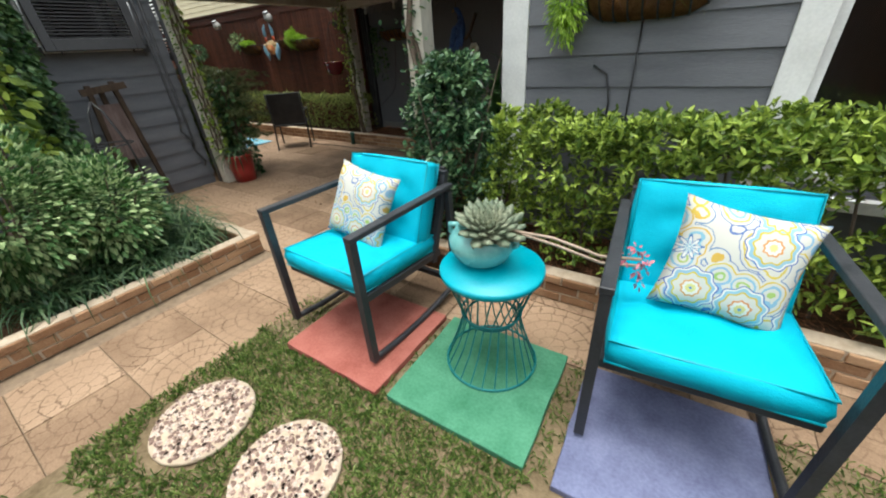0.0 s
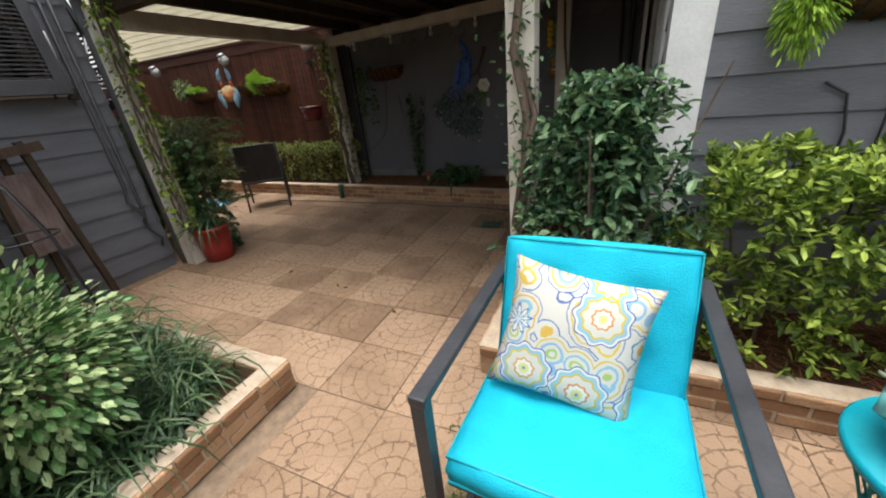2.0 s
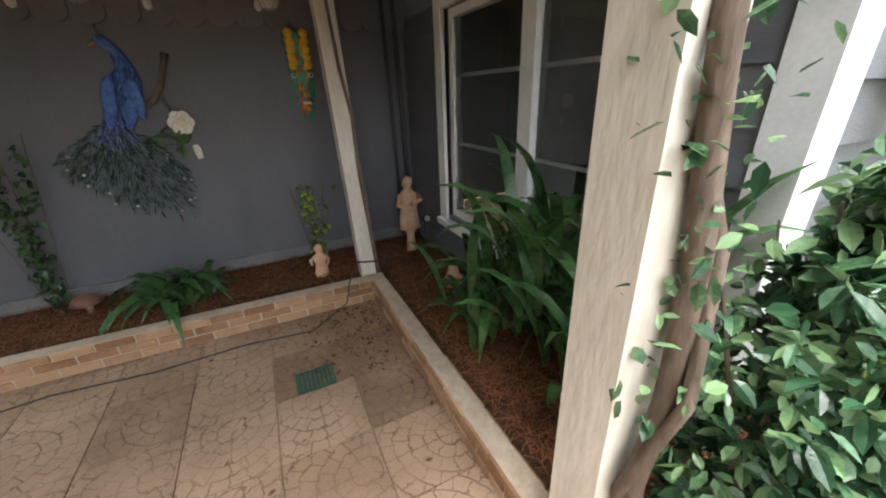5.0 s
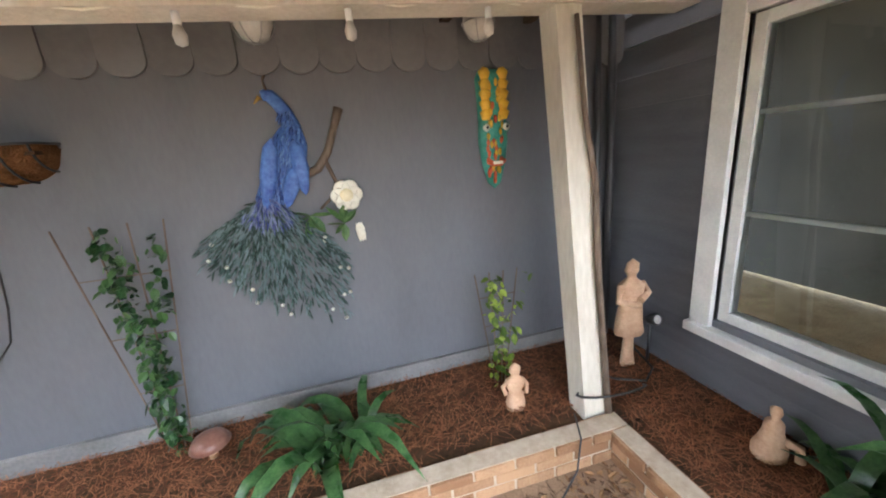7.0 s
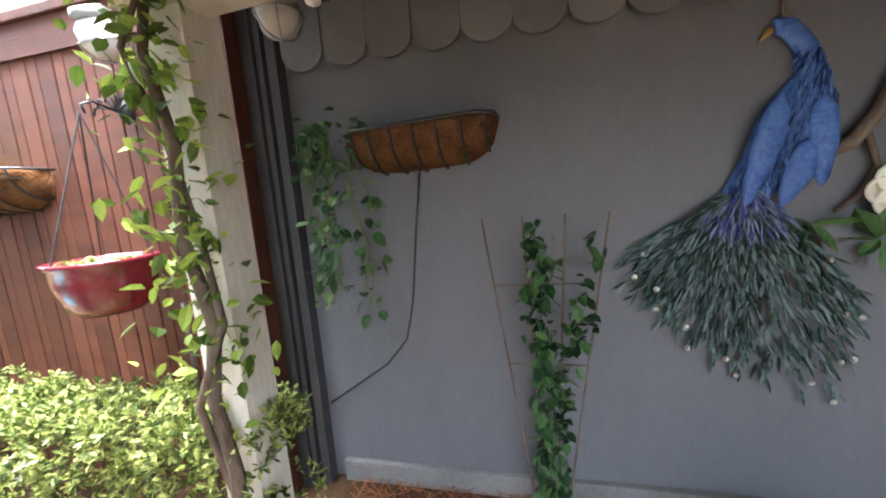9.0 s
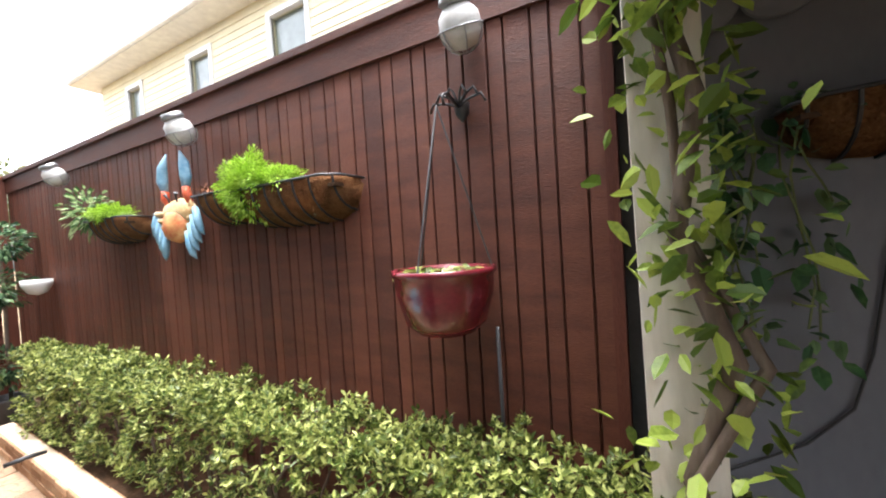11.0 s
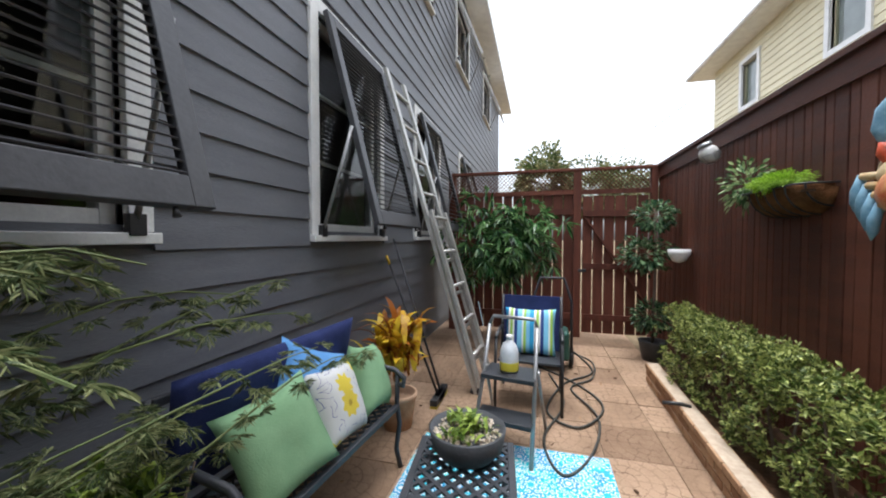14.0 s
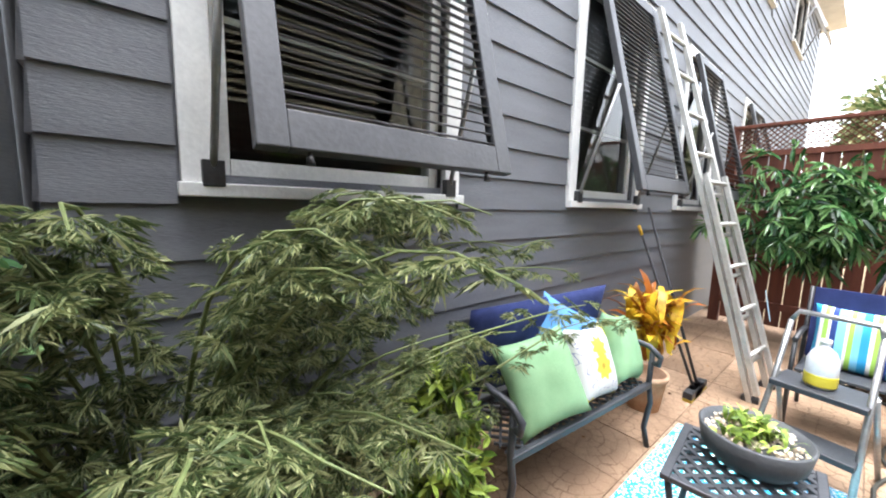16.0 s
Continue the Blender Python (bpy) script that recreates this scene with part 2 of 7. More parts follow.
L_HEDGE2 = leaf_mat("corridor_hedge_leaf", (0.06, 0.09, 0.016), (0.16, 0.2, 0.04), (0.38, 0.42, 0.13))
L_GARD = leaf_mat("gardenia_leaf", (0.022, 0.062, 0.028), (0.055, 0.125, 0.056), (0.16, 0.26, 0.12), 0.28)
L_BOX = leaf_mat("variegated_leaf", (0.045, 0.11, 0.03), (0.11, 0.22, 0.075), (0.36, 0.46, 0.22))
L_IVY = leaf_mat("ivy_leaf", (0.024, 0.07, 0.022), (0.055, 0.13, 0.042), (0.13, 0.22, 0.08))
L_GINGER = leaf_mat("strap_leaf", (0.014, 0.045, 0.014), (0.032, 0.085, 0.026), (0.075, 0.15, 0.05), 0.3)
L_GRASS = leaf_mat("liriope_blade", (0.022, 0.056, 0.022), (0.048, 0.1, 0.04), (0.11, 0.17, 0.075))
L_LIME = leaf_mat("lime_fern", (0.16, 0.3, 0.012), (0.28, 0.47, 0.03), (0.42, 0.6, 0.09))
L_MAPLE = leaf_mat("maple_lace_leaf", (0.045, 0.07, 0.022), (0.1, 0.13, 0.048), (0.26, 0.28, 0.13))
L_CROTON = leaf_mat("croton_leaf", (0.3, 0.09, 0.01), (0.6, 0.36, 0.015), (0.7, 0.52, 0.04), 0.35)
L_PHIL = leaf_mat("philodendron_leaf", (0.014, 0.05, 0.014), (0.045, 0.13, 0.035), (0.16, 0.29, 0.1), 0.25)
L_SUCC = leaf_mat("succulent_leaf", (0.09, 0.13, 0.085), (0.19, 0.24, 0.16), (0.34, 0.36, 0.25), 0.5)
L_LAWN = leaf_mat("lawn_blade", (0.05, 0.10, 0.016), (0.11, 0.2, 0.035), (0.22, 0.28, 0.08))
L_TREE = leaf_mat("far_tree_leaf", (0.06, 0.09, 0.03), (0.13, 0.15, 0.06), (0.24, 0.23, 0.11))


# ---- mesh helpers ----
def bm_box(bm, x0, x1, y0, y1, z0, z1, bevel=0.0):
    r = bmesh.ops.create_cube(bm, size=1.0, matrix=Matrix.LocRotScale(((x0 + x1) / 2, (y0 + y1) / 2, (z0 + z1) / 2), None, (abs(x1 - x0), abs(y1 - y0), abs(z1 - z0))))
    if bevel:
        es = list({e for v in r["verts"] for e in v.link_edges})
        bmesh.ops.bevel(bm, geom=es, offset=bevel, segments=2, affect="EDGES", profile=0.5)
    return bm


def box(x0, x1, y0, y1, z0, z1, bevel=0.0):
    return bm_box(bmesh.new(), x0, x1, y0, y1, z0, z1, bevel)


def bm_tube(bm, pts, rad, n=8, flat=1.0):
    """A tube along points; rad a number or one per point."""
    pts = [Vector(p) for p in pts]
    rads = rad if isinstance(rad, (list, tuple)) else [rad] * len(pts)
    rings, side = [], None
    for i, p in enumerate(pts):
        d = (pts[min(i + 1, len(pts) - 1)] - pts[max(i - 1, 0)]).normalized()
        if side is None:
            side = d.orthogonal().normalized()
        side = (side - d * side.dot(d)).normalized()
        up = d.cross(side)
        rings.append([bm.verts.new(p + (side * math.cos(a) + up * math.sin(a) * flat) * rads[i]) for a in [2 * math.pi * k / n for k in range(n)]])
    for a, b in zip(rings, rings[1:]):
        for k in range(n):
            f = bm.faces.new((a[k], a[(k + 1) % n], b[(k + 1) % n], b[k]))
            f.smooth = n > 5
    bm.faces.new(rings[0][::-1])
    bm.faces.new(rings[-1])
    return bm


def tube(pts, rad, n=8, flat=1.0):
    return bm_tube(bmesh.new(), pts, rad, n, flat)


def bm_bar(bm, a, b, w, h, up=(0, 0, 1)):
    """A square bar from a to b, w wide and h deep."""
    a, b = Vector(a), Vector(b)
    d = (b - a)
    z = d.normalized()
    x = z.cross(Vector(up))
    x = x.normalized() if x.length > 1e-4 else Vector((1, 0, 0))
    y = z.cross(x)
    m = Matrix((x, y, z)).transposed().to_4x4()
    m.translation = (a + b) / 2
    bmesh.ops.create_cube(bm, size=1, matrix=m @ Matrix.Diagonal((w, h, d.length, 1)))
    return bm


def bar(a, b, w, h, up=(0, 0, 1)):
    return bm_bar(bmesh.new(), a, b, w, h, up)


def lathe(profile, n=32, sx=1.0, sy=1.0):
    """Turned shape from (radius, height) pairs."""
    bm = bmesh.new()
    rings = [[bm.verts.new((r * math.cos(2 * math.pi * k / n) * sx, r * math.sin(2 * math.pi * k / n) * sy, z)) for k in range(n)] for r, z in profile]
    for a, b in zip(rings, rings[1:]):
        for k in range(n):
            bm.faces.new((a[k], a[(k + 1) % n], b[(k + 1) % n], b[k])).smooth = True
    if profile[0][0] > 1e-4:
        bm.faces.new(rings[0][::-1])
    if profile[-1][0] > 1e-4:
        bm.faces.new(rings[-1])
    return bm


def pillow(w, h, t, n=14, corner=0.06, tuft=()):
    """A stuffed cushion in the x-z plane, w wide, h high, t thick, with pinched corners and optional tufts (x, z)."""
    bm = bmesh.new()
    for side in (1, -1):
        g = []
        for i in range(n + 1):
            row = []
            for j in range(n + 1):
                u, v = 2 * i / n - 1, 2 * j / n - 1
                full = (max(0, 1 - abs(u) ** 3.2) * max(0, 1 - abs(v) ** 3.2)) ** 0.5
                px = u * w / 2 * (1 - corner * (1 - v * v) * abs(u))
                pz = v * h / 2 * (1 - corner * (1 - u * u) * abs(v))
                d = t / 2 * full * (1 + 0.12 * noise.noise((px * 9, pz * 9, side * 3)))
                for tx, tz in tuft:
                    d -= t * 0.22 * math.exp(-((px - tx) ** 2 + (pz - tz) ** 2) / 0.0018)
                row.append(bm.verts.new((px, -side * d, pz)))
            g.append(row)
        for i in range(n):
            for j in range(n):
                q = (g[i][j], g[i + 1][j], g[i + 1][j + 1], g[i][j + 1])
                bm.faces.new(q if side > 0 else q[::-1]).smooth = True
    bmesh.ops.remove_doubles(bm, verts=bm.verts, dist=0.0008)
    return bm


def xf(bm, m):
    bmesh.ops.transform(bm, matrix=m, verts=bm.verts)
    return bm


def mesh_of(name, bm, material):
    me = bpy.data.meshes.new(name)
    bm.normal_update()
    bm.to_mesh(me)
    bm.free()
    me.materials.append(material)
    return me


def part(name, bm, material, parent, label=""):
    ob = new(name, mesh_of(name, bm, material))
    ob.parent = parent
    return tagged(ob, label)


def thing(name, m, label, category, group="", kind=""):
    ob = new(name)
    ob.empty_display_size = 0.1
    ob.matrix_world = m
    return tagged(ob, label, category, group, kind)


def solid(name, bm, material, label, category="", group="", kind="", m=None):
    ob = new(name, mesh_of(name, bm, material))
    if m is not None:
        ob.matrix_world = m
    return tagged(ob, label, category, group, kind)


def raw(name, verts, faces, material, parent=None, label="", smooth=False):
    me = bpy.data.meshes.new(name)
    me.from_pydata(np.asarray(verts).tolist(), [], np.asarray(faces).tolist())
    if smooth:
        me.shade_smooth()
    me.materials.append(material)
    ob = new(name, me)
    ob.parent = parent
    return tagged(ob, label)


def leaf_arrays(pos, nrm, length, width, rng, droop=0.25, out=0.6, jitter=0.7):
    """Five-vertex leaves at pos that lean out along nrm."""
    n = len(pos)
    d = nrm * out + rng.normal(0, jitter, (n, 3))
    d /= np.linalg.norm(d, axis=1)[:, None] + 1e-9
    up = rng.normal(0, 0.5, (n, 3)) + np.array([0, 0, 1.0])
    s = np.cross(d, up)
    s /= np.linalg.norm(s, axis=1)[:, None] + 1e-9
    nn = np.cross(s, d)
    L = (length * rng.uniform(0.6, 1.25, n))[:, None]
    W = L * (width / length)
    sag = np.array([0, 0, 1.0]) * L * droop
    tip = pos + d * L - sag
    m1, m2 = pos + d * L * 0.3 - nn * L * 0.05 - sag * 0.1, pos + d * L * 0.68 - nn * L * 0.06 - sag * 0.45
    l1, l2 = m1 + s * W * 0.43 + nn * L * 0.09, m2 + s * W * 0.42 + nn * L * 0.09
    r1, r2 = m1 - s * W * 0.43 + nn * L * 0.09, m2 - s * W * 0.42 + nn * L * 0.09
    verts = np.stack([pos, m1, m2, tip, l1, l2, r1, r2], 1).reshape(-1, 3)
    i = np.arange(n)[:, None] * 8
    f = np.array([[0, 6, 1], [1, 6, 7], [1, 7, 2], [2, 7, 3], [0, 1, 4], [4, 1, 5], [1, 2, 5], [5, 2, 3]])
    return verts, (i[:, :, None] + f[None]).reshape(-1, 3)


def leaves(name, pos, nrm, length, width, material, parent, seed, label="", **kw):
    rng = np.random.default_rng(seed)
    v, f = leaf_arrays(np.asarray(pos, float), np.asarray(nrm, float), length, width, rng, **kw)
    return raw(name, v, f, material, parent, label)


def blob_points(n, c, r, seed, shell=0.55, lumps=0.3, freq=2.2):
    """Points and outward normals in an uneven ellipsoid crown."""
    rng = np.random.default_rng(seed)
    d = rng.normal(0, 1, (n, 3))
    d /= np.linalg.norm(d, axis=1)[:, None]
    lump = np.array([1 + lumps * noise.noise(Vector(q * freq) + Vector((seed, 0, 0))) * 1.6 for q in d])
    rad = (shell + (1 - shell) * rng.uniform(0, 1, n) ** 0.5) * lump
    return np.asarray(c) + d * np.asarray(r) * rad[:, None], d


def strap(pts_fn, width, segs):
    """One arching blade from a function of s in 0..1 giving place and side."""
    vs, fs = [], []
    for i in range(segs + 1):
        s = i / segs
        p, side = pts_fn(s)
        w = width * (math.sin(math.pi * min(1, s * 0.93 + 0.07)) ** 0.6)
        vs += [p - side * w / 2, p + Vector((0, 0, -w * 0.12)), p + side * w / 2]
    for i in range(segs):
        a = i * 3
        fs += [(a, a + 1, a + 4, a + 3), (a + 1, a + 2, a + 5, a + 4)]
    return vs, fs


def blades(name, origin, n, length, width, material, parent, seed, spread=0.5, lean=0.8, segs=5, stemspread=0.08, zlift=0.0, arch=1.0):
    """A tuft of arching strap leaves."""
    rng = random.Random(seed)
    V, F = [], []
    for k in range(n):
        a = rng.uniform(0, 2 * math.pi)
        L = length * rng.uniform(0.6, 1.15)
        d = Vector((math.cos(a), math.sin(a), 0))
        o = Vector(origin) + Vector((rng.gauss(0, stemspread), rng.gauss(0, stemspread), rng.uniform(0, zlift)))
        side = Vector((-d.y, d.x, rng.uniform(-0.4, 0.4))).normalized()
        th0 = radians(rng.uniform(55, 88)) * 1.0
        bend = rng.uniform(0.6, 1.3) * lean

        def fn(s):
            th = th0 - bend * arch * s * s * 1.4
            return o + d * (L * s * math.cos(th) * spread * 1.6) + Vector((0, 0, L * s * (math.sin(th)))), side
        v, f = strap(fn, width * rng.uniform(0.7, 1.1), segs)
        b = len(V)
        V += [tuple(q) for q in v]
        F += [tuple(i + b for i in q) for q in f]
    return raw_quads(name, V, F, material, parent)


def single_blades(name, origin, n, length, width, material, parent, seed, spread=0.5, lean=0.8, segs=5, stemspread=0.08, zlift=0.0):
    """The same tuft, each broad leaf a piece of its own."""
    for k in range(n):
        blades(name, origin, 1, length, width, material, parent, seed * 977 + k, spread, lean, segs, stemspread, zlift)


def raw_quads(name, V, F, material, parent=None, label=""):
    me = bpy.data.meshes.new(name)
    me.from_pydata(V, [], F)
    me.shade_smooth()
    me.materials.append(material)
    ob = new(name, me)
    ob.parent = parent
    return tagged(ob, label)


# ---- structure ----
def structure(name, bm, material, label, category=""):
    return solid(name, bm, material, label, category or name.split("_")[0], kind="structure")


def holed_wall(u0, u1, z0, z1, holes, t0, t1, axis):
    """Wall along x (axis 'x': y from t0 to t1) or along y, with rectangular holes (u0, u1, z0, z1)."""
    bm = bmesh.new()
    us = sorted({u0, u1, *[h[0] for h in holes], *[h[1] for h in holes]})
    zs = sorted({z0, z1, *[h[2] for h in holes], *[h[3] for h in holes]})
    for a, b in zip(us, us[1:]):
        for c, d in zip(zs, zs[1:]):
            m, k = (a + b) / 2, (c + d) / 2
            if any(h[0] < m < h[1] and h[2] < k < h[3] for h in holes):
                continue
            if axis == "x":
                bm_box(bm, a, b, t0, t1, c, d)
            else:
                bm_box(bm, t0, t1, a, b, c, d)
    return bm


# ground reaches the horizon; lawn, soil and paving lie on it
structure("ground", box(-300, 300, -300, 300, -0.4, -0.06), M_LAWNSOIL, "bare brown earth ground under the garden")
structure("lawn", box(2.9, 9.0, -5.4, -1.26, -0.06, 0.0), M_LAWNSOIL, "thin worn lawn over brown earth")
structure("floor", box(-6.6, 2.9, -5.0, 2.25, -0.06, -0.008), M_GROUT, "soil-filled joints under the patio paving")
structure("floor_strip", box(2.9, 9.0, -1.26, -0.7, -0.06, -0.008), M_GROUT, "soil-filled joints under the paved strip", "floor")
CURB_A, CURB_B = (2.9, 1.88), (-4.62, 2.12)


def curb_y(x):
    """The front of the north curb at x."""
    return CURB_A[1] + (CURB_B[1] - CURB_A[1]) * (x - CURB_A[0]) / (CURB_B[0] - CURB_A[0])


bm = box(-4.62, 3.64, 1.9, 2.78, -0.06, 0.14)
for v in bm.verts:
    if v.co.y < 2.3:
        v.co.y = curb_y(v.co.x) + 0.06
structure("bed_north", bm, M_SOIL, "raised planting bed of dark soil", "bed")
structure("bed_east", box(2.95, 3.64, -0.82, 1.92, -0.06, 0.135), M_SOIL, "raised planting bed with pine straw mulch", "bed")
structure("bed_hedge", box(3.64, 9.0, -0.72, -0.1, -0.06, 0.14), M_SOIL, "raised bed of dark soil under the hedge", "bed")
structure("bed_west", box(-0.45, 1.92, -4.7, -1.3, -0.06, 0.13), M_SOIL, "raised planter of dark soil", "bed")

AH, AX, AY = 6.1, -0.45, -0.37
WINS_A = [(-1.77, -0.83, 1.42, 2.9), (-3.93, -2.96, 1.42, 2.9), (-6.0, -5.0, 1.42, 2.9), (-8.5, -7.5, 1.42, 2.9), (-5.6, -4.6, 4.55, 5.6), (-8.35, -7.25, 4.6, 5.7), (-11.7, -10.5, 4.7, 5.75)]
wall_a = structure("wall_corridor", holed_wall(-14.4, AX, 0, AH, WINS_A, AY - 0.14, AY, "x"), M_SIDING, "grey lap-sided two-storey house wall")
WIN_E = [(-1.36, -0.68, 1.64, 2.44)]
wall_e = structure("wall_east", holed_wall(-4.7, AY - 0.14, 0, AH, WIN_E, AX - 0.14, AX, "y"), M_SIDING, "grey lap-sided house wall beside the planter")
# added inner shell behind the windows, coloured dark to stand for room shade
structure("wall_inner", holed_wall(-14.4, AX - 0.14, 0, AH, [], -2.7, -2.5, "x"), M_ROOM, "inner wall of the house, room shade put into its dark colour")
structure("wall_inner_end", box(-14.4, -14.25, -2.5, AY - 0.14, 0, AH), M_ROOM, "inner wall of the house, room shade put into its dark colour")
structure("ceiling_house", box(-14.4, AX - 0.14, -2.5, AY - 0.14, AH - 0.1, AH), M_ROOM, "house ceiling, room shade put into its dark colour")
structure("roof_house", bm_box(box(-14.8, 0.0, -4.9, 0.08, AH, AH + 0.14), -14.8, 0.0, -4.9, -0.4, AH + 0.14, AH + 0.5), M_WHITE, "white painted eave and roof edge of the grey house")

# siding boards, one per course
UNIT = {}


def siding_mesh(material, h=0.15):
    key = (material.name, round(h, 3))
    if key not in UNIT:
        bm = bmesh.new()
        p = [(0, 0.0, 0), (0, 0.020, 0), (0, 0.006, h), (0, 0.0, h)]
        a = [bm.verts.new(q) for q in p]
        b = [bm.verts.new((1, q[1], q[2])) for q in p]
        for k in range(4):
            bm.faces.new((a[k], b[k], b[(k + 1) % 4], a[(k + 1) % 4]))
        bm.faces.new(a[::-1])
        bm.faces.new(b)
        bmesh.ops.recalc_face_normals(bm, faces=bm.faces)
        UNIT[key] = mesh_of("siding_board", bm, material)
    return UNIT[key]


def siding(parent, u0, u1, z0, z1, holes, place, material, pitch=0.172):
    """Lap boards; place(u, z) gives the matrix of a board's start."""
    z = z0
    while z < z1:
        cuts = sorted((max(u0, h[0] - 0.1), min(u1, h[1] + 0.1)) for h in holes if h[2] - 0.1 < z + pitch * 0.6 < h[3] + 0.1)
        s = u0
        for a, b in cuts + [(u1, u1)]:
            if a - s > 0.02:
                ob = new("siding_board", siding_mesh(material, pitch + 0.008))
                ob.parent = parent
                ob.matrix_local = place(s, z) @ Matrix.Diagonal((a - s, 1, 1, 1))
            s = max(s, b)
        z += pitch


TURN_E = Matrix.Rotation(radians(-90), 4, "Z")


def shutter(name_m, w, h, openness, louvres, frame_mat=None):
    """Bahama shutter: hinged along its top edge, its foot propped out. Origin at the hinge's middle."""
    fm = frame_mat or M_SHUTTER
    t = thing("bahama_shutter", name_m, "dark grey louvred shutter propped open over a window", "shutter", "house shutters")
    rot = Matrix.Rotation(openness, 4, "X")
    for nm, b in (("stile", box(-w / 2, -w / 2 + 0.075, 0, 0.04, -h, 0, 0.004)), ("stile", box(w / 2 - 0.075, w / 2, 0, 0.04, -h, 0, 0.004)),
                  ("rail", box(-w / 2 + 0.075, w / 2 - 0.075, 0, 0.04, -h, -h + 0.1, 0.004)), ("rail", box(-w / 2 + 0.075, w / 2 - 0.075, 0, 0.04, -0.09, 0, 0.004))):
        part(nm, xf(b, rot), fm, t)
    slat = None
    for i in range(louvres):
        z = -h + 0.1 + (h - 0.19) * (i + 0.5) / louvres
        if slat is None:
            slat = mesh_of("louvre", xf(box(-w / 2 + 0.07, w / 2 - 0.07, -0.016, 0.016, -0.0028, 0.0028), Matrix.Rotation(radians(-35), 4, "X")), fm)
        ob = new("louvre", slat)
        ob.parent = t
        ob.matrix_local = rot @ Matrix.Translation((0, 0.02, z))
    foot = rot @ Vector((0, 0.02, -h * 0.55))
    for sx in (-1, 1):
        part("prop_arm", tube([(sx * (w / 2 + 0.03), 0.02, -h + 0.03), (sx * (w / 2 + 0.012), foot.y, foot.z)], 0.011), M_STEEL, t)
        part("bracket", box(sx * (w / 2 + 0.03) - 0.03, sx * (w / 2 + 0.03) + 0.03, -0.005, 0.03, -h - 0.03, -h + 0.05, 0.003), M_BLACK, t)
        part("catch_knob", xf(tube([(sx * w * 0.36, 0.02, -h - 0.03), (sx * w * 0.36, 0.02, -h)], [0.012, 0.007]), rot), M_BLACK, t)
    return t


def sheet(a, b):
    """An upright glass sheet between two corners, facing outward."""
    bm = bmesh.new()
    bm.faces.new([bm.verts.new(q) for q in ((a[0], a[1], a[2]), (b[0], b[1], a[2]), (b[0], b[1], b[2]), (a[0], a[1], b[2]))])
    return bm


def window(name, m, w, h, label, mullion=(), bars=(), casing=0.09, depth=0.1):
    """Window in the wall's hole, local x along the wall, y outward, origin at the lower left corner."""
    t = thing(name, m, label, "window", kind="structure")
    c = casing
    for nm, b in (("casing", box(-c, 0, -0.03, 0.03, -c * 0.3, h + c, 0.003)), ("casing", box(w, w + c, -0.03, 0.03, -c * 0.3, h + c, 0.003)),
                  ("casing", box(0.002, w - 0.002, -0.03, 0.028, h, h + c, 0.003)), ("window_sill", box(-c - 0.01, w + c + 0.01, -0.04, 0.06, -c * 0.8, -c * 0.3 - 0.002, 0.004)),
                  ("sash", box(0.0, 0.05, -depth, -0.035, 0, h)), ("sash", box(w - 0.05, w, -depth, -0.035, 0, h)),
                  ("sash", box(0.052, w - 0.052, -depth, -0.035, 0, 0.055)), ("sash", box(0.052, w - 0.052, -depth, -0.035, h - 0.05, h))):
        part(nm, b, M_WHITE, t)
    for x in mullion:
        part("mullion", box(x - 0.055, x + 0.055, -depth + 0.002, -0.01, 0.056, h - 0.052), M_WHITE, t)
    for z in bars:
        part("glazing_bar", box(0.052, w - 0.052, -depth * 0.7 - 0.012, -depth * 0.7 + 0.012, z - 0.011, z + 0.011), M_WHITE, t)
    p = part("pane", sheet((w - 0.02, -depth * 0.7 + 0.014, 0.02), (0.02, -depth * 0.7 + 0.014, h - 0.02)), M_GLASS, t, "dark reflecting glass")
    p.visible_shadow = False
    return t


for i, (a, b, c, d) in enumerate(WINS_A):
    window("window_%d" % (i + 1), pose(a, AY, c), b - a, d - c, "white-framed sash window in grey siding", bars=(0.5, 0.98) if i < 4 else (0.5,))
for i, (a, b, c, d) in enumerate(WINS_A):
    s = shutter(pose((a + b) / 2, AY + 0.035, d + 0.02), 0.9 if i < 4 else b - a - 0.06, (d - c) + 0.03, radians(14.5 if i < 4 else 22), 36 if i < 2 else 24, M_SHUTTER if i < 4 else M_WHITE)
    if i >= 4:
        tagged(s, "white louvred shutter propped open on the upper storey")
window("window_8", pose(AX, -0.68, 1.64, 0, 0, -90), 0.68, 0.8, "white-framed window beside the ivy", bars=(0.4,))
shutter(pose(AX + 0.04, -1.02, 2.5, 0, 0, -90), 0.8, 0.93, radians(5), 26)

# fence along the corridor
FX0, FX1, FY = -6.08, -0.33, 2.62
fence = structure("fence_north", box(FX0, FX1, FY + 0.025, FY + 0.06, 0, 2.3), M_FENCE, "tall red-brown stained board fence", "fence")
structure("fence_cap", bm_box(box(FX0 - 0.1, FX1, FY - 0.03, FY + 0.1, 2.3, 2.34, 0.004), FX0 - 0.1, FX1, FY - 0.014, FY + 0.022, 2.16, 2.298), M_FENCE, "red-brown cap rail on the fence", "fence")
BOARDS = [mesh_of("fence_board", box(0.004, w - 0.004, -0.0, 0.024, 0.0, 2.16, 0.003), M_FENCE) for w in (0.096, 0.064)]
x = FX0
while x < FX1 - 0.1:
    for bd, w in zip(BOARDS, (0.096, 0.064)):
        ob = new("fence_board", bd)
        ob.parent = fence
        ob.location = (x, FY + 0.001 * math.sin(x * 40), 0)
        x += w

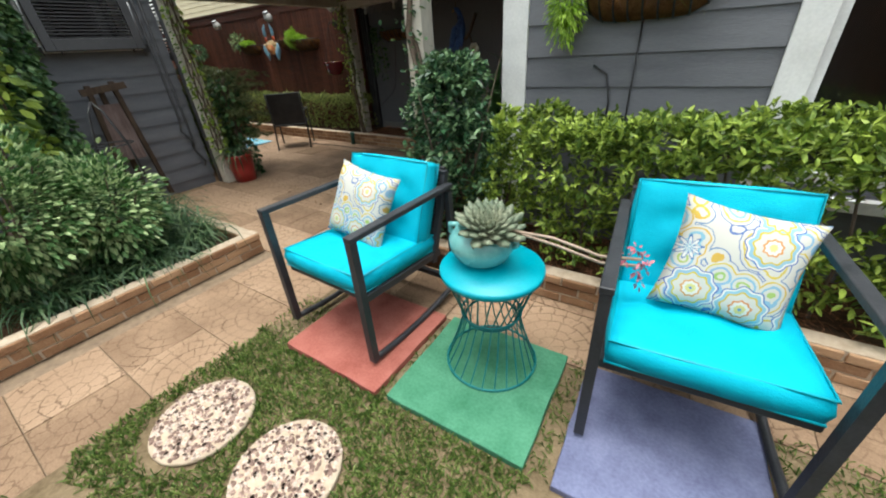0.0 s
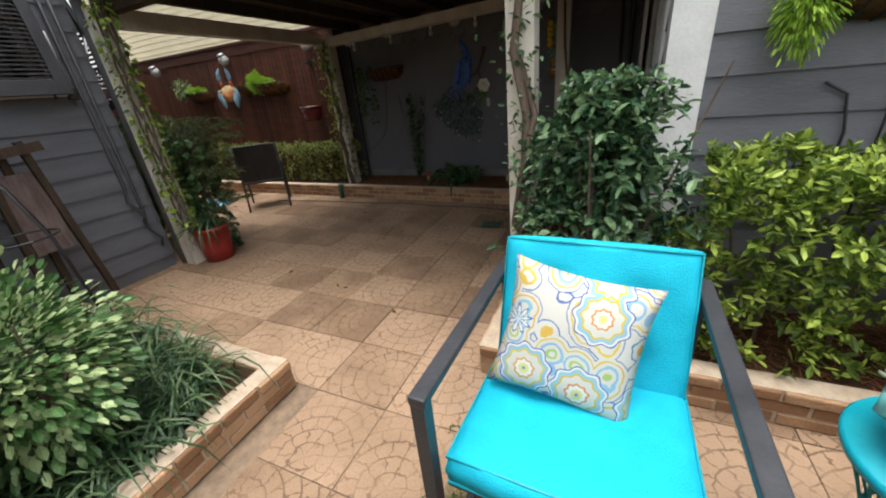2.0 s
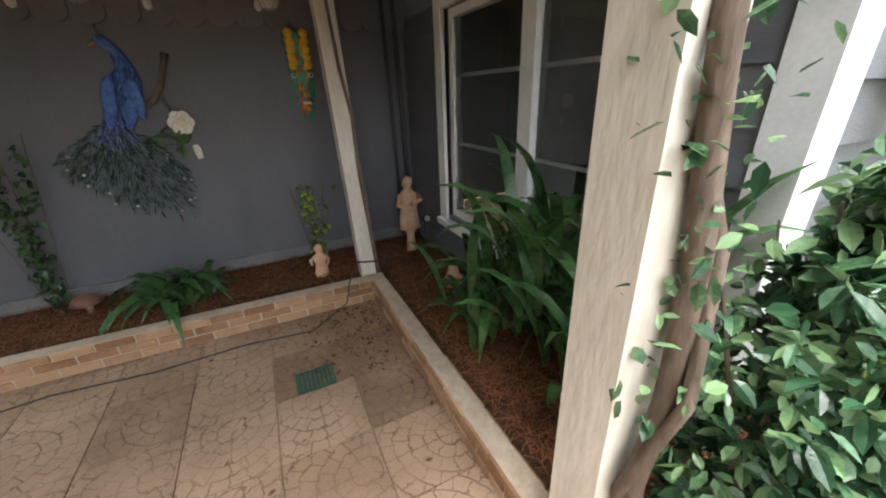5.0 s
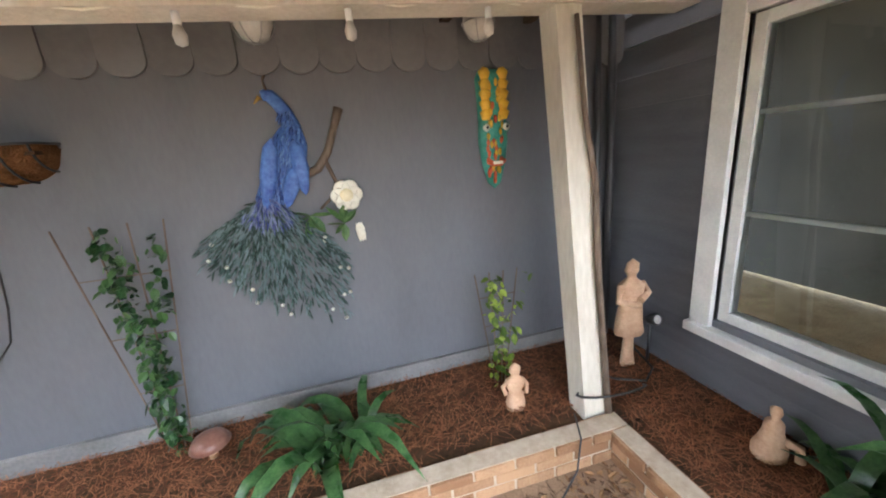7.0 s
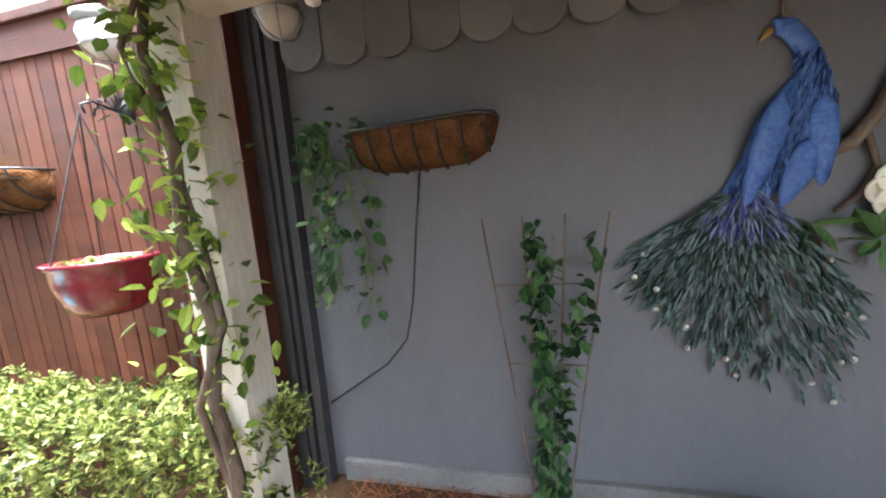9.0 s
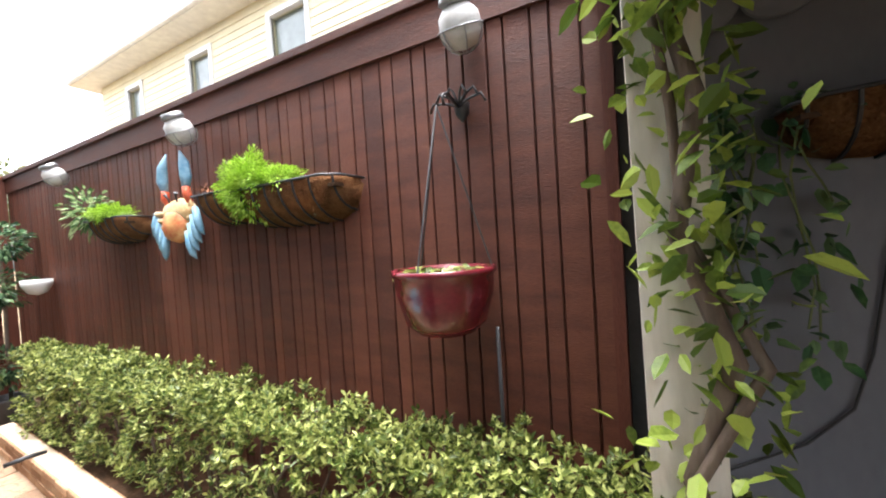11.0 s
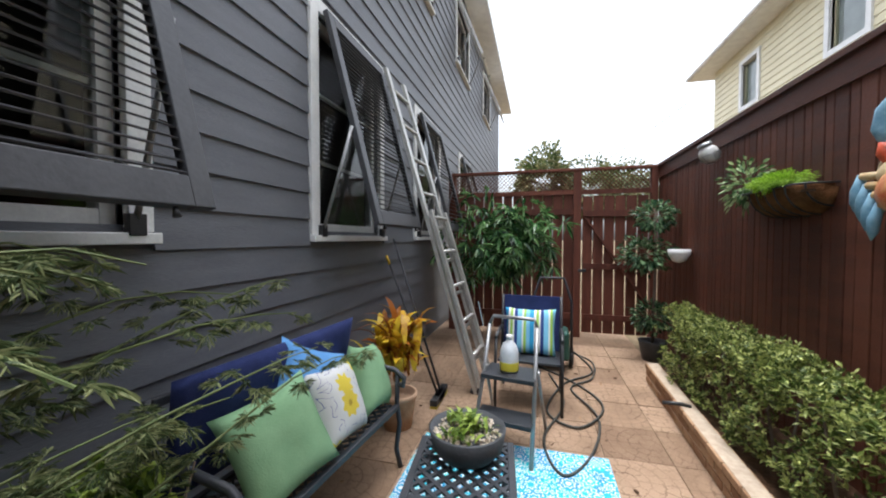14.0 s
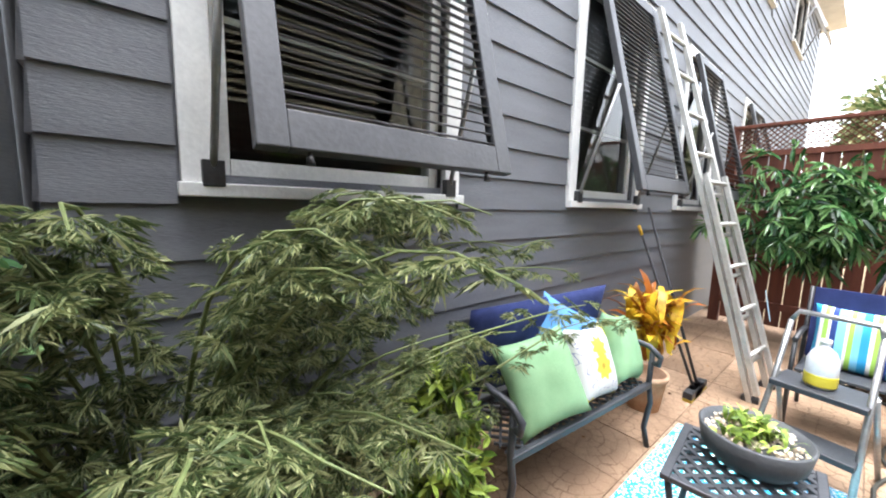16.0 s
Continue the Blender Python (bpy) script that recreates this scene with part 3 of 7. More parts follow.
# gate fence with lattice
GX = -6.1
gate_fence = structure("fence_west", bmesh.new(), M_FENCE2, "red-brown picket fence with a lattice top", "fence")
for nm, b in (("post", box(GX - 0.05, GX + 0.05, 1.57, 1.67, 0, 2.3, 0.004)), ("post", box(GX - 0.05, GX + 0.05, -0.2, -0.1, 0, 2.3, 0.004)), ("post", box(GX - 0.05, GX + 0.05, 2.53, 2.61, 0, 2.3, 0.004)),
              ("rail", box(GX - 0.02, GX + 0.03, -0.1, 1.57, 1.98, 2.04)), ("rail", box(GX - 0.02, GX + 0.03, 1.67, 2.53, 1.98, 2.04)), ("rail", box(GX - 0.06, GX + 0.06, -0.2, 2.6, 2.3, 2.335, 0.004)),
              ("rail", box(GX + 0.0, GX + 0.04, -0.1, 1.57, 1.7, 1.78)), ("rail", box(GX + 0.0, GX + 0.04, -0.1, 1.57, 0.25, 0.33))):
    part(nm, b, M_FENCE2, gate_fence)
pk = mesh_of("picket", box(-0.012, 0.0, 0.001, 0.128, 0.06, 1.98, 0.002), M_FENCE2)
for i in range(12):
    ob = new("picket", pk)
    ob.parent = gate_fence
    ob.location = (GX, -0.09 + i * 0.139, 0)
for y0, y1 in ((-0.1, 1.57), (1.67, 2.53)):
    n = int((y1 - y0) / 0.05)
    for sgn in (1, -1):
        for i in range(-4, n + 4):
            a, b = y0 + i * 0.055, y0 + i * 0.055 + sgn * 0.26
            lo, hi = 0.0, 1.0
            if b != a:
                s0, s1 = sorted(((y0 - a) / (b - a), (y1 - a) / (b - a)))
                lo, hi = max(lo, s0), min(hi, s1)
            if hi - lo > 0.05:
                x = GX + (0.006 if sgn > 0 else -0.004)
                part("lattice_strip", bar((x, a + (b - a) * lo, 2.04 + 0.26 * lo), (x, a + (b - a) * hi, 2.04 + 0.26 * hi), 0.008, 0.022, (1, 0, 0)), M_FENCE2, gate_fence)
gate = thing("garden_gate", pose(GX + 0.02, 1.69, 0.05), "red-brown wooden plank gate with a diagonal brace", "gate")
for nm, b in (("rail", box(0, 0.035, 0, 0.82, 1.62, 1.7)), ("rail", box(0, 0.035, 0, 0.82, 0.9, 0.98)), ("rail", box(0, 0.035, 0, 0.82, 0.2, 0.28)),
              ("brace", bar((0.02, 0.04, 1.6), (0.02, 0.78, 0.5), 0.03, 0.085, (1, 0, 0))), ("latch", box(0.036, 0.06, -0.06, 0.05, 0.86, 0.9, 0.004))):
    part(nm, b, M_FENCE2 if nm != "latch" else M_BLACK, gate)
for i in range(6):
    part("picket", box(-0.014, -0.002, i * 0.138, i * 0.138 + 0.124, 0.02, 1.9, 0.002), M_FENCE2, gate)

structure("trim_fence_end", box(-0.33, -0.294, 2.6, 2.755, 0, 2.6), M_FENCE2, "dark red-brown end board between fence and wall", "trim")
# dark wall under the pergola, with a fish-scale valance
WY = 2.76
structure("wall_north", box(-0.33, 3.78, WY, WY + 0.12, 0, 2.6), M_DARKWALL, "dark grey painted plywood wall", "wall")
structure("baseboard", box(-0.1, 3.6, WY - 0.03, WY - 0.002, 0.1, 0.24, 0.004), mat("grey_base_board", (0.12, 0.12, 0.12), (0.22, 0.215, 0.21), 5, 0.8), "weathered grey board at the foot of the wall", "baseboard")
structure("trim_corner", bm_box(bm_box(box(-0.29, -0.24, WY - 0.09, WY - 0.003, 0, 2.3), -0.235, -0.21, WY - 0.075, WY - 0.003, 0, 2.3), -0.2, -0.16, WY - 0.06, WY - 0.003, 0, 2.3), M_SHUTTER, "dark ribbed corner trim of the wall", "trim")
val = structure("trim_valance", box(-0.15, 3.6, WY - 0.03, WY - 0.004, 2.1, 2.55), M_DARKWALL, "grey fish-scale shingle valance", "trim")
bm = bmesh.new()
pts = [(-0.088, 0.4)] + [(-0.088 * math.cos(a), -0.07 * math.sin(a)) for a in [math.pi * k / 10 for k in range(11)]] + [(0.088, 0.4)]
fv = [bm.verts.new((x, 0, z)) for x, z in pts]
f = bm.faces.new(fv)
ex = bmesh.ops.extrude_face_region(bm, geom=[f])
bmesh.ops.translate(bm, vec=(0, 0.014, 0), verts=[g for g in ex["geom"] if isinstance(g, bmesh.types.BMVert)])
bmesh.ops.recalc_face_normals(bm, faces=bm.faces)
scale_me = mesh_of("scale_shingle", bm, mat("grey_shingle_paint", (0.12, 0.12, 0.128), (0.17, 0.17, 0.178), 3, 0.5, 0, 0.12, 30, 0.4, obj=0.3))
for i in range(21):
    ob = new("scale_shingle", scale_me)
    ob.parent = val
    ob.location = (-0.05 + i * 0.179, WY - 0.052 + 0.006 * (i % 2), 2.02)

# house with the white window, east of the patio
HX, HY = 3.64, -0.1
WIN_B = [(0.25, 2.0, 0.54, 2.0)]
wall_b = structure("wall_window", holed_wall(HY, WY, 0, 2.9, WIN_B, HX, HX + 0.14, "y"), M_SIDING, "grey lap-sided wall with a white window")
WIN_S = [(5.18, 6.95, 0.66, 2.5)]
wall_s = structure("wall_basket", holed_wall(HX, 8.2, 0, 2.9, WIN_S, HY, HY + 0.14, "x"), M_SIDING, "grey lap-sided wall behind the hedge")
# added room shell behind the white windows, its shade painted in
structure("wall_inner_east", bm_box(box(6.0, 6.15, HY + 0.14, 4.0, 0, 2.9), HX + 0.14, 6.0, 4.0, 4.15, 0, 2.9), M_ROOM, "inner wall of the room, shade put into its dark colour")
structure("ceiling_room", box(HX, 8.2, HY, 4.15, 2.9, 3.0), M_ROOM, "ceiling of the room, shade put into its dark colour")
structure("trim_white_corner", bm_box(box(HX - 0.025, HX + 0.14, HY - 0.03, HY - 0.004, 0.1, 2.9), HX - 0.025, HX - 0.004, HY - 0.004, HY + 0.09, 0.1, 2.9), M_WHITE, "white corner trim board of the house", "trim")
window("window_9", pose(HX, 0.25, 0.54, 0, 0, 90), 1.75, 1.46, "large white-framed window with two lights", mullion=(0.84,), bars=(0.58, 1.05), casing=0.11)
window("window_10", pose(6.95, HY, 0.66, 0, 0, 180), 1.77, 1.84, "white-framed window above the hedge", bars=(1.06,), casing=0.13)

# pergola
bm = bmesh.new()
for k in range(21):
    bm_box(bm, -0.36, 3.61, -0.42 + k * 0.155, -0.267 + k * 0.155, 2.27, 2.295)
structure("ceiling_pergola", bm, M_ROOF, "dark brown pergola roof boards", "ceiling")
pergola = thing("pergola", pose(0, 0, 0), "cream-painted wooden pergola with a dark roof", "pergola")
for nm, b in (("beam", bar((-0.3, 2.28, 2.05), (3.6, 2.28, 2.17), 0.1, 0.15, (0, 1, 0))), ("beam", box(-0.32, -0.22, -0.33, 2.2, 2.03, 2.17, 0.006)), ("beam", box(2.92, 3.02, -0.2, 2.2, 2.1, 2.24, 0.006))):
    part(nm, b, M_CREAM, pergola)
part("beam", box(-0.2, 3.2, -0.24, -0.14, 2.12, 2.25, 0.006), M_ROOF, pergola, "dark brown front beam")
for i in range(7):
    part("rafter", box(0.05 + i * 0.48, 0.1 + i * 0.48, -0.1, 2.7, 2.175, 2.268), M_ROOF, pergola)
for nm, p0, p1, w in (("post", (-0.17, 2.31, 0.0), (-0.2, 2.33, 2.06), 0.14), ("post", (2.92, 2.07, 0.1), (2.89, 2.3, 2.12), 0.13), ("post", (2.98, -0.14, 0.0), (2.96, -0.14, 2.1), 0.14), ("post", (-0.27, -0.27, 0), (-0.27, -0.27, 2.03), 0.13)):
    part(nm, bar(p0, p1, w, w, (0, 1, 0)), M_CREAM, pergola, "cream post with flaking paint")

# downpipes
for x, y, r in ((3.55, 2.70, 0.025), (3.46, 2.71, 0.018)):
    solid("downpipe", tube([(x, y, 0.15), (x, y, 1.2), (x - 0.03, y, 2.4)], r), M_SHUTTER, "dark painted downpipe on the wall", "pipe")
solid("downpipe", tube([(-0.39, -0.31, 0.0), (-0.39, -0.31, 6.1)], 0.042, 10, 0.75), M_SIDING, "grey painted rain downpipe at the house corner", "pipe")

# neighbour's house and far trees
nb = thing("neighbour_house", pose(0, 0, 0), "cream-sided two-storey neighbour house with white eaves", "house")
NWINS = [(-6.0, -5.1, 4.65, 5.7), (-8.7, -7.95, 4.65, 5.7), (-11.5, -10.85, 4.65, 5.7), (-2.6, -1.6, 4.65, 5.7)]
part("wall", holed_wall(-13.0, 9.0, 0, 6.15, NWINS, 6.02, 6.2, "x"), M_CREAMSIDE, nb)
part("wall", box(-13.0, -12.8, 6.2, 12.0, 0, 6.15), M_CREAMSIDE, nb)
# added backing wall, dark colour standing in for the shaded interior
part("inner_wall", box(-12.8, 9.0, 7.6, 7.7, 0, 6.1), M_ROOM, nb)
part("eave", box(-13.5, 9.4, 5.5, 12.4, 6.15, 6.3), M_WHITE, nb)
part("gutter", bm_tube(bmesh.new(), [(-13.5, 5.48, 6.22), (9.4, 5.48, 6.22)], 0.06), M_WHITE, nb)
bm = bmesh.new()
q = [bm.verts.new(p) for p in ((-13.5, 5.5, 6.31), (9.4, 5.5, 6.31), (9.4, 9.0, 8.4), (-13.5, 9.0, 8.4), (9.4, 12.4, 6.31), (-13.5, 12.4, 6.31))]
for ix in ((0, 1, 2, 3), (3, 2, 4, 5), (0, 3, 5), (1, 4, 2), (0, 5, 4, 1)):
    bm.faces.new([q[i] for i in ix])
bmesh.ops.recalc_face_normals(bm, faces=bm.faces)
part("roof", bm, M_SHINGLE, nb)
for a, b, c, d in NWINS:
    w = part("window", bm_box(bm_box(bm_box(box(a - 0.1, a, 5.97, 6.06, c - 0.1, d + 0.1), b, b + 0.1, 5.97, 6.06, c - 0.1, d + 0.1), a, b, 5.97, 6.06, d, d + 0.1), a, b, 5.97, 6.06, c - 0.1, c), M_WHITE, nb)
    part("blind", box(a, b, 6.12, 6.13, c, d), M_WHITE, w)
    pane = part("pane", sheet((a, 6.08, c), (b, 6.08, d)), M_GLASS, w)
    pane.visible_shadow = False


def far_tree(x, y, h, r, seed):
    t = thing("tree", pose(x, y, -0.06), "distant green garden tree", "tree", "far trees")
    part("trunk", tube([(0, 0, 0), (0.1, 0, h * 0.35), (0.0, 0.1, h * 0.7)], [0.22, 0.16, 0.06]), M_BARK, t)
    for k in range(5):
        a = k * 1.26 + seed
        part("limb", tube([(0.08, 0, h * 0.4), (math.cos(a) * r * 0.4, math.sin(a) * r * 0.4, h * 0.62), (math.cos(a) * r * 0.7, math.sin(a) * r * 0.7, h * 0.78)], [0.09, 0.06, 0.02]), M_BARK, t)
    p, nr = blob_points(5000, (0, 0, h * 0.74), (r, r, h * 0.3), seed, 0.35, 0.45, 2.6)
    leaves("crown", p, nr, 0.3, 0.16, L_TREE, t, seed)


far_tree(-24, 1.4, 6.4, 1.7, 3)
far_tree(-28, 5.0, 6.2, 2.6, 5)
far_tree(-32, 8.0, 6.6, 2.6, 8)
cable = solid("overhead_cable", tube([(-13.4, 5.6, 5.6), (-16, 4.4, 4.9), (-20, 3.0, 4.4), (-25, 1, 4.2)], 0.012, 6), M_BLACK, "black overhead service cable", "cable")

# plain closing fences behind the walk
structure("fence_south", box(-0.45, 9.2, -5.1, -5.0, 0, 1.9), M_FENCE2, "plain red-brown board fence", "fence")
structure("fence_east", box(9.0, 9.1, -5.0, -0.1, 0, 1.9), M_FENCE2, "plain red-brown board fence", "fence")


# ---- yard things ----
def pattern_mat(name, cell, stops, base_scale=1.0, rough=0.85, offset=(0, 0, 0), petals=8.0, small=(), wave=0.14):
    """Printed cloth: rings round scattered centres; stops: (distance, colour)."""
    m = bpy.data.materials.new(name)
    m.use_nodes = True
    n, l = m.node_tree.nodes, m.node_tree.links
    b = n["Principled BSDF"]
    b.inputs["Roughness"].default_value = rough
    tc = n.new("ShaderNodeTexCoord")
    mp = n.new("ShaderNodeMapping")
    mp.inputs["Location"].default_value = offset
    mp.inputs["Scale"].default_value = (1, 0.02, 1)
    l.new(tc.outputs["Object"], mp.inputs[0])
    wv = n.new("ShaderNodeTexNoise")
    wv.inputs["Scale"].default_value = 22
    l.new(mp.outputs[0], wv.inputs["Vector"])
    vo = n.new("ShaderNodeTexVoronoi")
    vo.inputs["Scale"].default_value = cell
    vo.inputs["Randomness"].default_value = 0.6
    l.new(mp.outputs[0], vo.inputs["Vector"])
    ad = n.new("ShaderNodeMath")
    ad.operation = "MULTIPLY_ADD"
    ad.inputs[1].default_value = 0.06
    dv = n.new("ShaderNodeVectorMath")
    dv.operation = "SUBTRACT"
    l.new(mp.outputs[0], dv.inputs[0])
    l.new(vo.outputs["Position"], dv.inputs[1])
    sx = n.new("ShaderNodeSeparateXYZ")
    l.new(dv.outputs[0], sx.inputs[0])
    at = n.new("ShaderNodeMath")
    at.operation = "ARCTAN2"
    l.new(sx.outputs["X"], at.inputs[0])
    l.new(sx.outputs["Z"], at.inputs[1])
    mu = n.new("ShaderNodeMath")
    mu.operation = "MULTIPLY"
    mu.inputs[1].default_value = petals
    l.new(at.outputs[0], mu.inputs[0])
    si = n.new("ShaderNodeMath")
    si.operation = "SINE"
    l.new(mu.outputs[0], si.inputs[0])
    sc = n.new("ShaderNodeMath")
    sc.operation = "MULTIPLY_ADD"
    sc.inputs[1].default_value, sc.inputs[2].default_value = wave, 1.0
    l.new(si.outputs[0], sc.inputs[0])
    pe = n.new("ShaderNodeMath")
    pe.operation = "MULTIPLY"
    l.new(sc.outputs[0], pe.inputs[0])
    l.new(vo.outputs["Distance"], pe.inputs[1])
    l.new(wv.outputs["Fac"], ad.inputs[0])
    l.new(pe.outputs[0], ad.inputs[2])
    r = n.new("ShaderNodeValToRGB")
    r.color_ramp.interpolation = "CONSTANT"
    e = r.color_ramp.elements
    e[0].position, e[0].color = stops[0][0], (*stops[0][1], 1)
    e[1].position, e[1].color = stops[1][0], (*stops[1][1], 1)
    for p, c in stops[2:]:
        q = e.new(p)
        q.color = (*c, 1)
    l.new(ad.outputs[0], r.inputs[0])
    ground = r.outputs[0]
    if small:
        v2 = n.new("ShaderNodeTexVoronoi")
        v2.inputs["Scale"].default_value = cell * 2.1
        v2.inputs["Randomness"].default_value = 0.8
        l.new(mp.outputs[0], v2.inputs["Vector"])
        w2 = n.new("ShaderNodeMath")
        w2.operation = "MULTIPLY_ADD"
        w2.inputs[1].default_value = 0.22
        l.new(wv.outputs["Fac"], w2.inputs[0])
        l.new(v2.outputs["Distance"], w2.inputs[2])
        r2 = n.new("ShaderNodeValToRGB")
        r2.color_ramp.interpolation = "CONSTANT"
        for k, (p, c) in enumerate(small):
            q = r2.color_ramp.elements[k] if k < 2 else r2.color_ramp.elements.new(p)
            q.position, q.color = p, (*c, 1)
        l.new(w2.outputs[0], r2.inputs[0])
        far = n.new("ShaderNodeMath")
        far.operation = "GREATER_THAN"
        far.inputs[1].default_value = stops[-1][0]
        l.new(ad.outputs[0], far.inputs[0])
        mx = n.new("ShaderNodeMix")
        mx.data_type = "RGBA"
        l.new(far.outputs[0], mx.inputs[0])
        l.new(r.outputs[0], mx.inputs[6])
        l.new(r2.outputs[0], mx.inputs[7])
        ground = mx.outputs[2]
    hs = n.new("ShaderNodeHueSaturation")
    sep = n.new("ShaderNodeSeparateColor")
    l.new(vo.outputs["Color"], sep.inputs[0])
    mr = n.new("ShaderNodeMapRange")
    mr.inputs["To Min"].default_value, mr.inputs["To Max"].default_value = 0.47, 0.54
    l.new(sep.outputs[0], mr.inputs["Value"])
    l.new(mr.outputs[0], hs.inputs["Hue"])
    l.new(ground, hs.inputs["Color"])
    l.new(hs.outputs[0], b.inputs["Base Color"])
    fn = n.new("ShaderNodeTexNoise")
    fn.inputs["Scale"].default_value = 300
    bp = n.new("ShaderNodeBump")
    bp.inputs["Strength"].default_value, bp.inputs["Distance"].default_value = 0.3, 0.004
    l.new(fn.outputs["Fac"], bp.inputs["Height"])
    l.new(bp.outputs[0], b.inputs["Normal"])
    return m


CREAMC = (0.5, 0.5, 0.45)
M_FLORAL = pattern_mat("floral_print_cloth", 5.6, [(0.0, (0.1, 0.26, 0.42)), (0.07, (0.55, 0.5, 0.2)), (0.12, (0.6, 0.6, 0.55)), (0.17, (0.52, 0.2, 0.07)), (0.2, CREAMC), (0.31, (0.5, 0.36, 0.05)), (0.34, (0.22, 0.42, 0.5)), (0.4, (0.6, 0.6, 0.56)), (0.43, (0.07, 0.14, 0.33)), (0.455, CREAMC)], petals=9.0, wave=0.07,
                       small=((0.0, (0.5, 0.2, 0.06)), (0.16, CREAMC), (0.24, (0.3, 0.42, 0.12)), (0.32, CREAMC), (0.42, (0.2, 0.38, 0.5)), (0.5, CREAMC), (0.6, (0.5, 0.36, 0.06)), (0.65, CREAMC), (0.74, (0.08, 0.16, 0.34)), (0.77, CREAMC)))
M_LEMON = pattern_mat("white_cloth_with_yellow_fruit_print", 5.5, [(0.0, (0.35, 0.22, 0.02)), (0.14, (0.6, 0.42, 0.04)), (0.40, (0.52, 0.52, 0.5)), (0.72, (0.1, 0.11, 0.28)), (0.74, (0.52, 0.52, 0.5))], offset=(0.07, 0, 0.12))


def stripe_mat():
    m = bpy.data.materials.new("striped_cloth")
    m.use_nodes = True
    n, l = m.node_tree.nodes, m.node_tree.links
    b = n["Principled BSDF"]
    b.inputs["Roughness"].default_value = 0.85
    tc = n.new("ShaderNodeTexCoord")
    sp = n.new("ShaderNodeSeparateXYZ")
    l.new(tc.outputs["Object"], sp.inputs[0])
    q = n.new("ShaderNodeMath")
    q.operation = "MULTIPLY_ADD"
    q.inputs[1].default_value, q.inputs[2].default_value = 4.6, 5.0
    l.new(sp.outputs["X"], q.inputs[0])
    fr = n.new("ShaderNodeMath")
    fr.operation = "FRACT"
    l.new(q.outputs[0], fr.inputs[0])
    r = n.new("ShaderNodeValToRGB")
    r.color_ramp.interpolation = "CONSTANT"
    e = r.color_ramp.elements
    e[0].color = (0.03, 0.3, 0.55, 1)
    e[1].position, e[1].color = 0.16, (0.75, 0.75, 0.7, 1)
    for p, c in ((0.24, (0.3, 0.5, 0.08)), (0.34, (0.75, 0.75, 0.7)), (0.4, (0.015, 0.04, 0.18)), (0.52, (0.2, 0.5, 0.68)), (0.7, (0.75, 0.75, 0.7)), (0.76, (0.3, 0.5, 0.08)), (0.86, (0.2, 0.5, 0.68))):
        x = e.new(p)
        x.color = (*c, 1)
    l.new(fr.outputs[0], r.inputs[0])
    l.new(r.outputs[0], b.inputs["Base Color"])
    return m


M_STRIPE = stripe_mat()


def rocking_chair(m):
    c = thing("rocking_chair", m, "charcoal metal rocking chair with turquoise cushions on a painted paver", "chair", "rocking chairs")
    for sx in (-1, 1):
        x = sx * 0.315
        ro = [(x, -0.37 + 0.78 * k / 12, 0.028 + 0.16 * ((k / 12 - 0.42) ** 2) - 0.005) for k in range(13)]
        part("rocker", tube(ro, 0.018, 6), M_CHARCOAL, c)
        part("front_leg", bar((x, -0.365, 0.04), (x, -0.365, 0.705), 0.036, 0.036, (0, 1, 0)), M_CHARCOAL, c)
        part("back_leg", bar((x, 0.375, 0.085), (x, 0.34, 0.69), 0.034, 0.034, (0, 1, 0)), M_CHARCOAL, c)
        part("armrest", xf(box(x - 0.022, x + 0.022, -0.385, 0.36, 0.705, 0.732, 0.005), Matrix.Identity(4)), M_CHARCOAL, c)
        part("back_upright", bar((x * 0.9, 0.2, 0.3), (x * 0.9, 0.365, 0.78), 0.034, 0.034, (0, 1, 0)), M_CHARCOAL, c)
    seat = box(-0.297, 0.297, -0.35, 0.24, 0.335, 0.375, 0.006)
    part("seat_frame", xf(seat, Matrix.Rotation(radians(-4), 4, "X")), M_CHARCOAL, c)
    back = part("woven_back", box(-0.272, 0.272, 0.243, 0.249, 0.33, 0.345), M_BLACK, c, "black woven back panel")
    for k in range(23):
        t = k / 30
        part("slat", box(-0.272, 0.272, 0.225 + t * 0.215, 0.245 + t * 0.215, 0.332 + t * 0.62, 0.349 + t * 0.62, 0.003), M_BLACK, back)
    part("top_rail", bar((-0.3, 0.363, 0.775), (0.3, 0.363, 0.775), 0.034, 0.034), M_CHARCOAL, c)
    part("stretcher", bar((-0.3, 0.33, 0.12), (0.3, 0.33, 0.12), 0.03, 0.03), M_CHARCOAL, c)
    return c


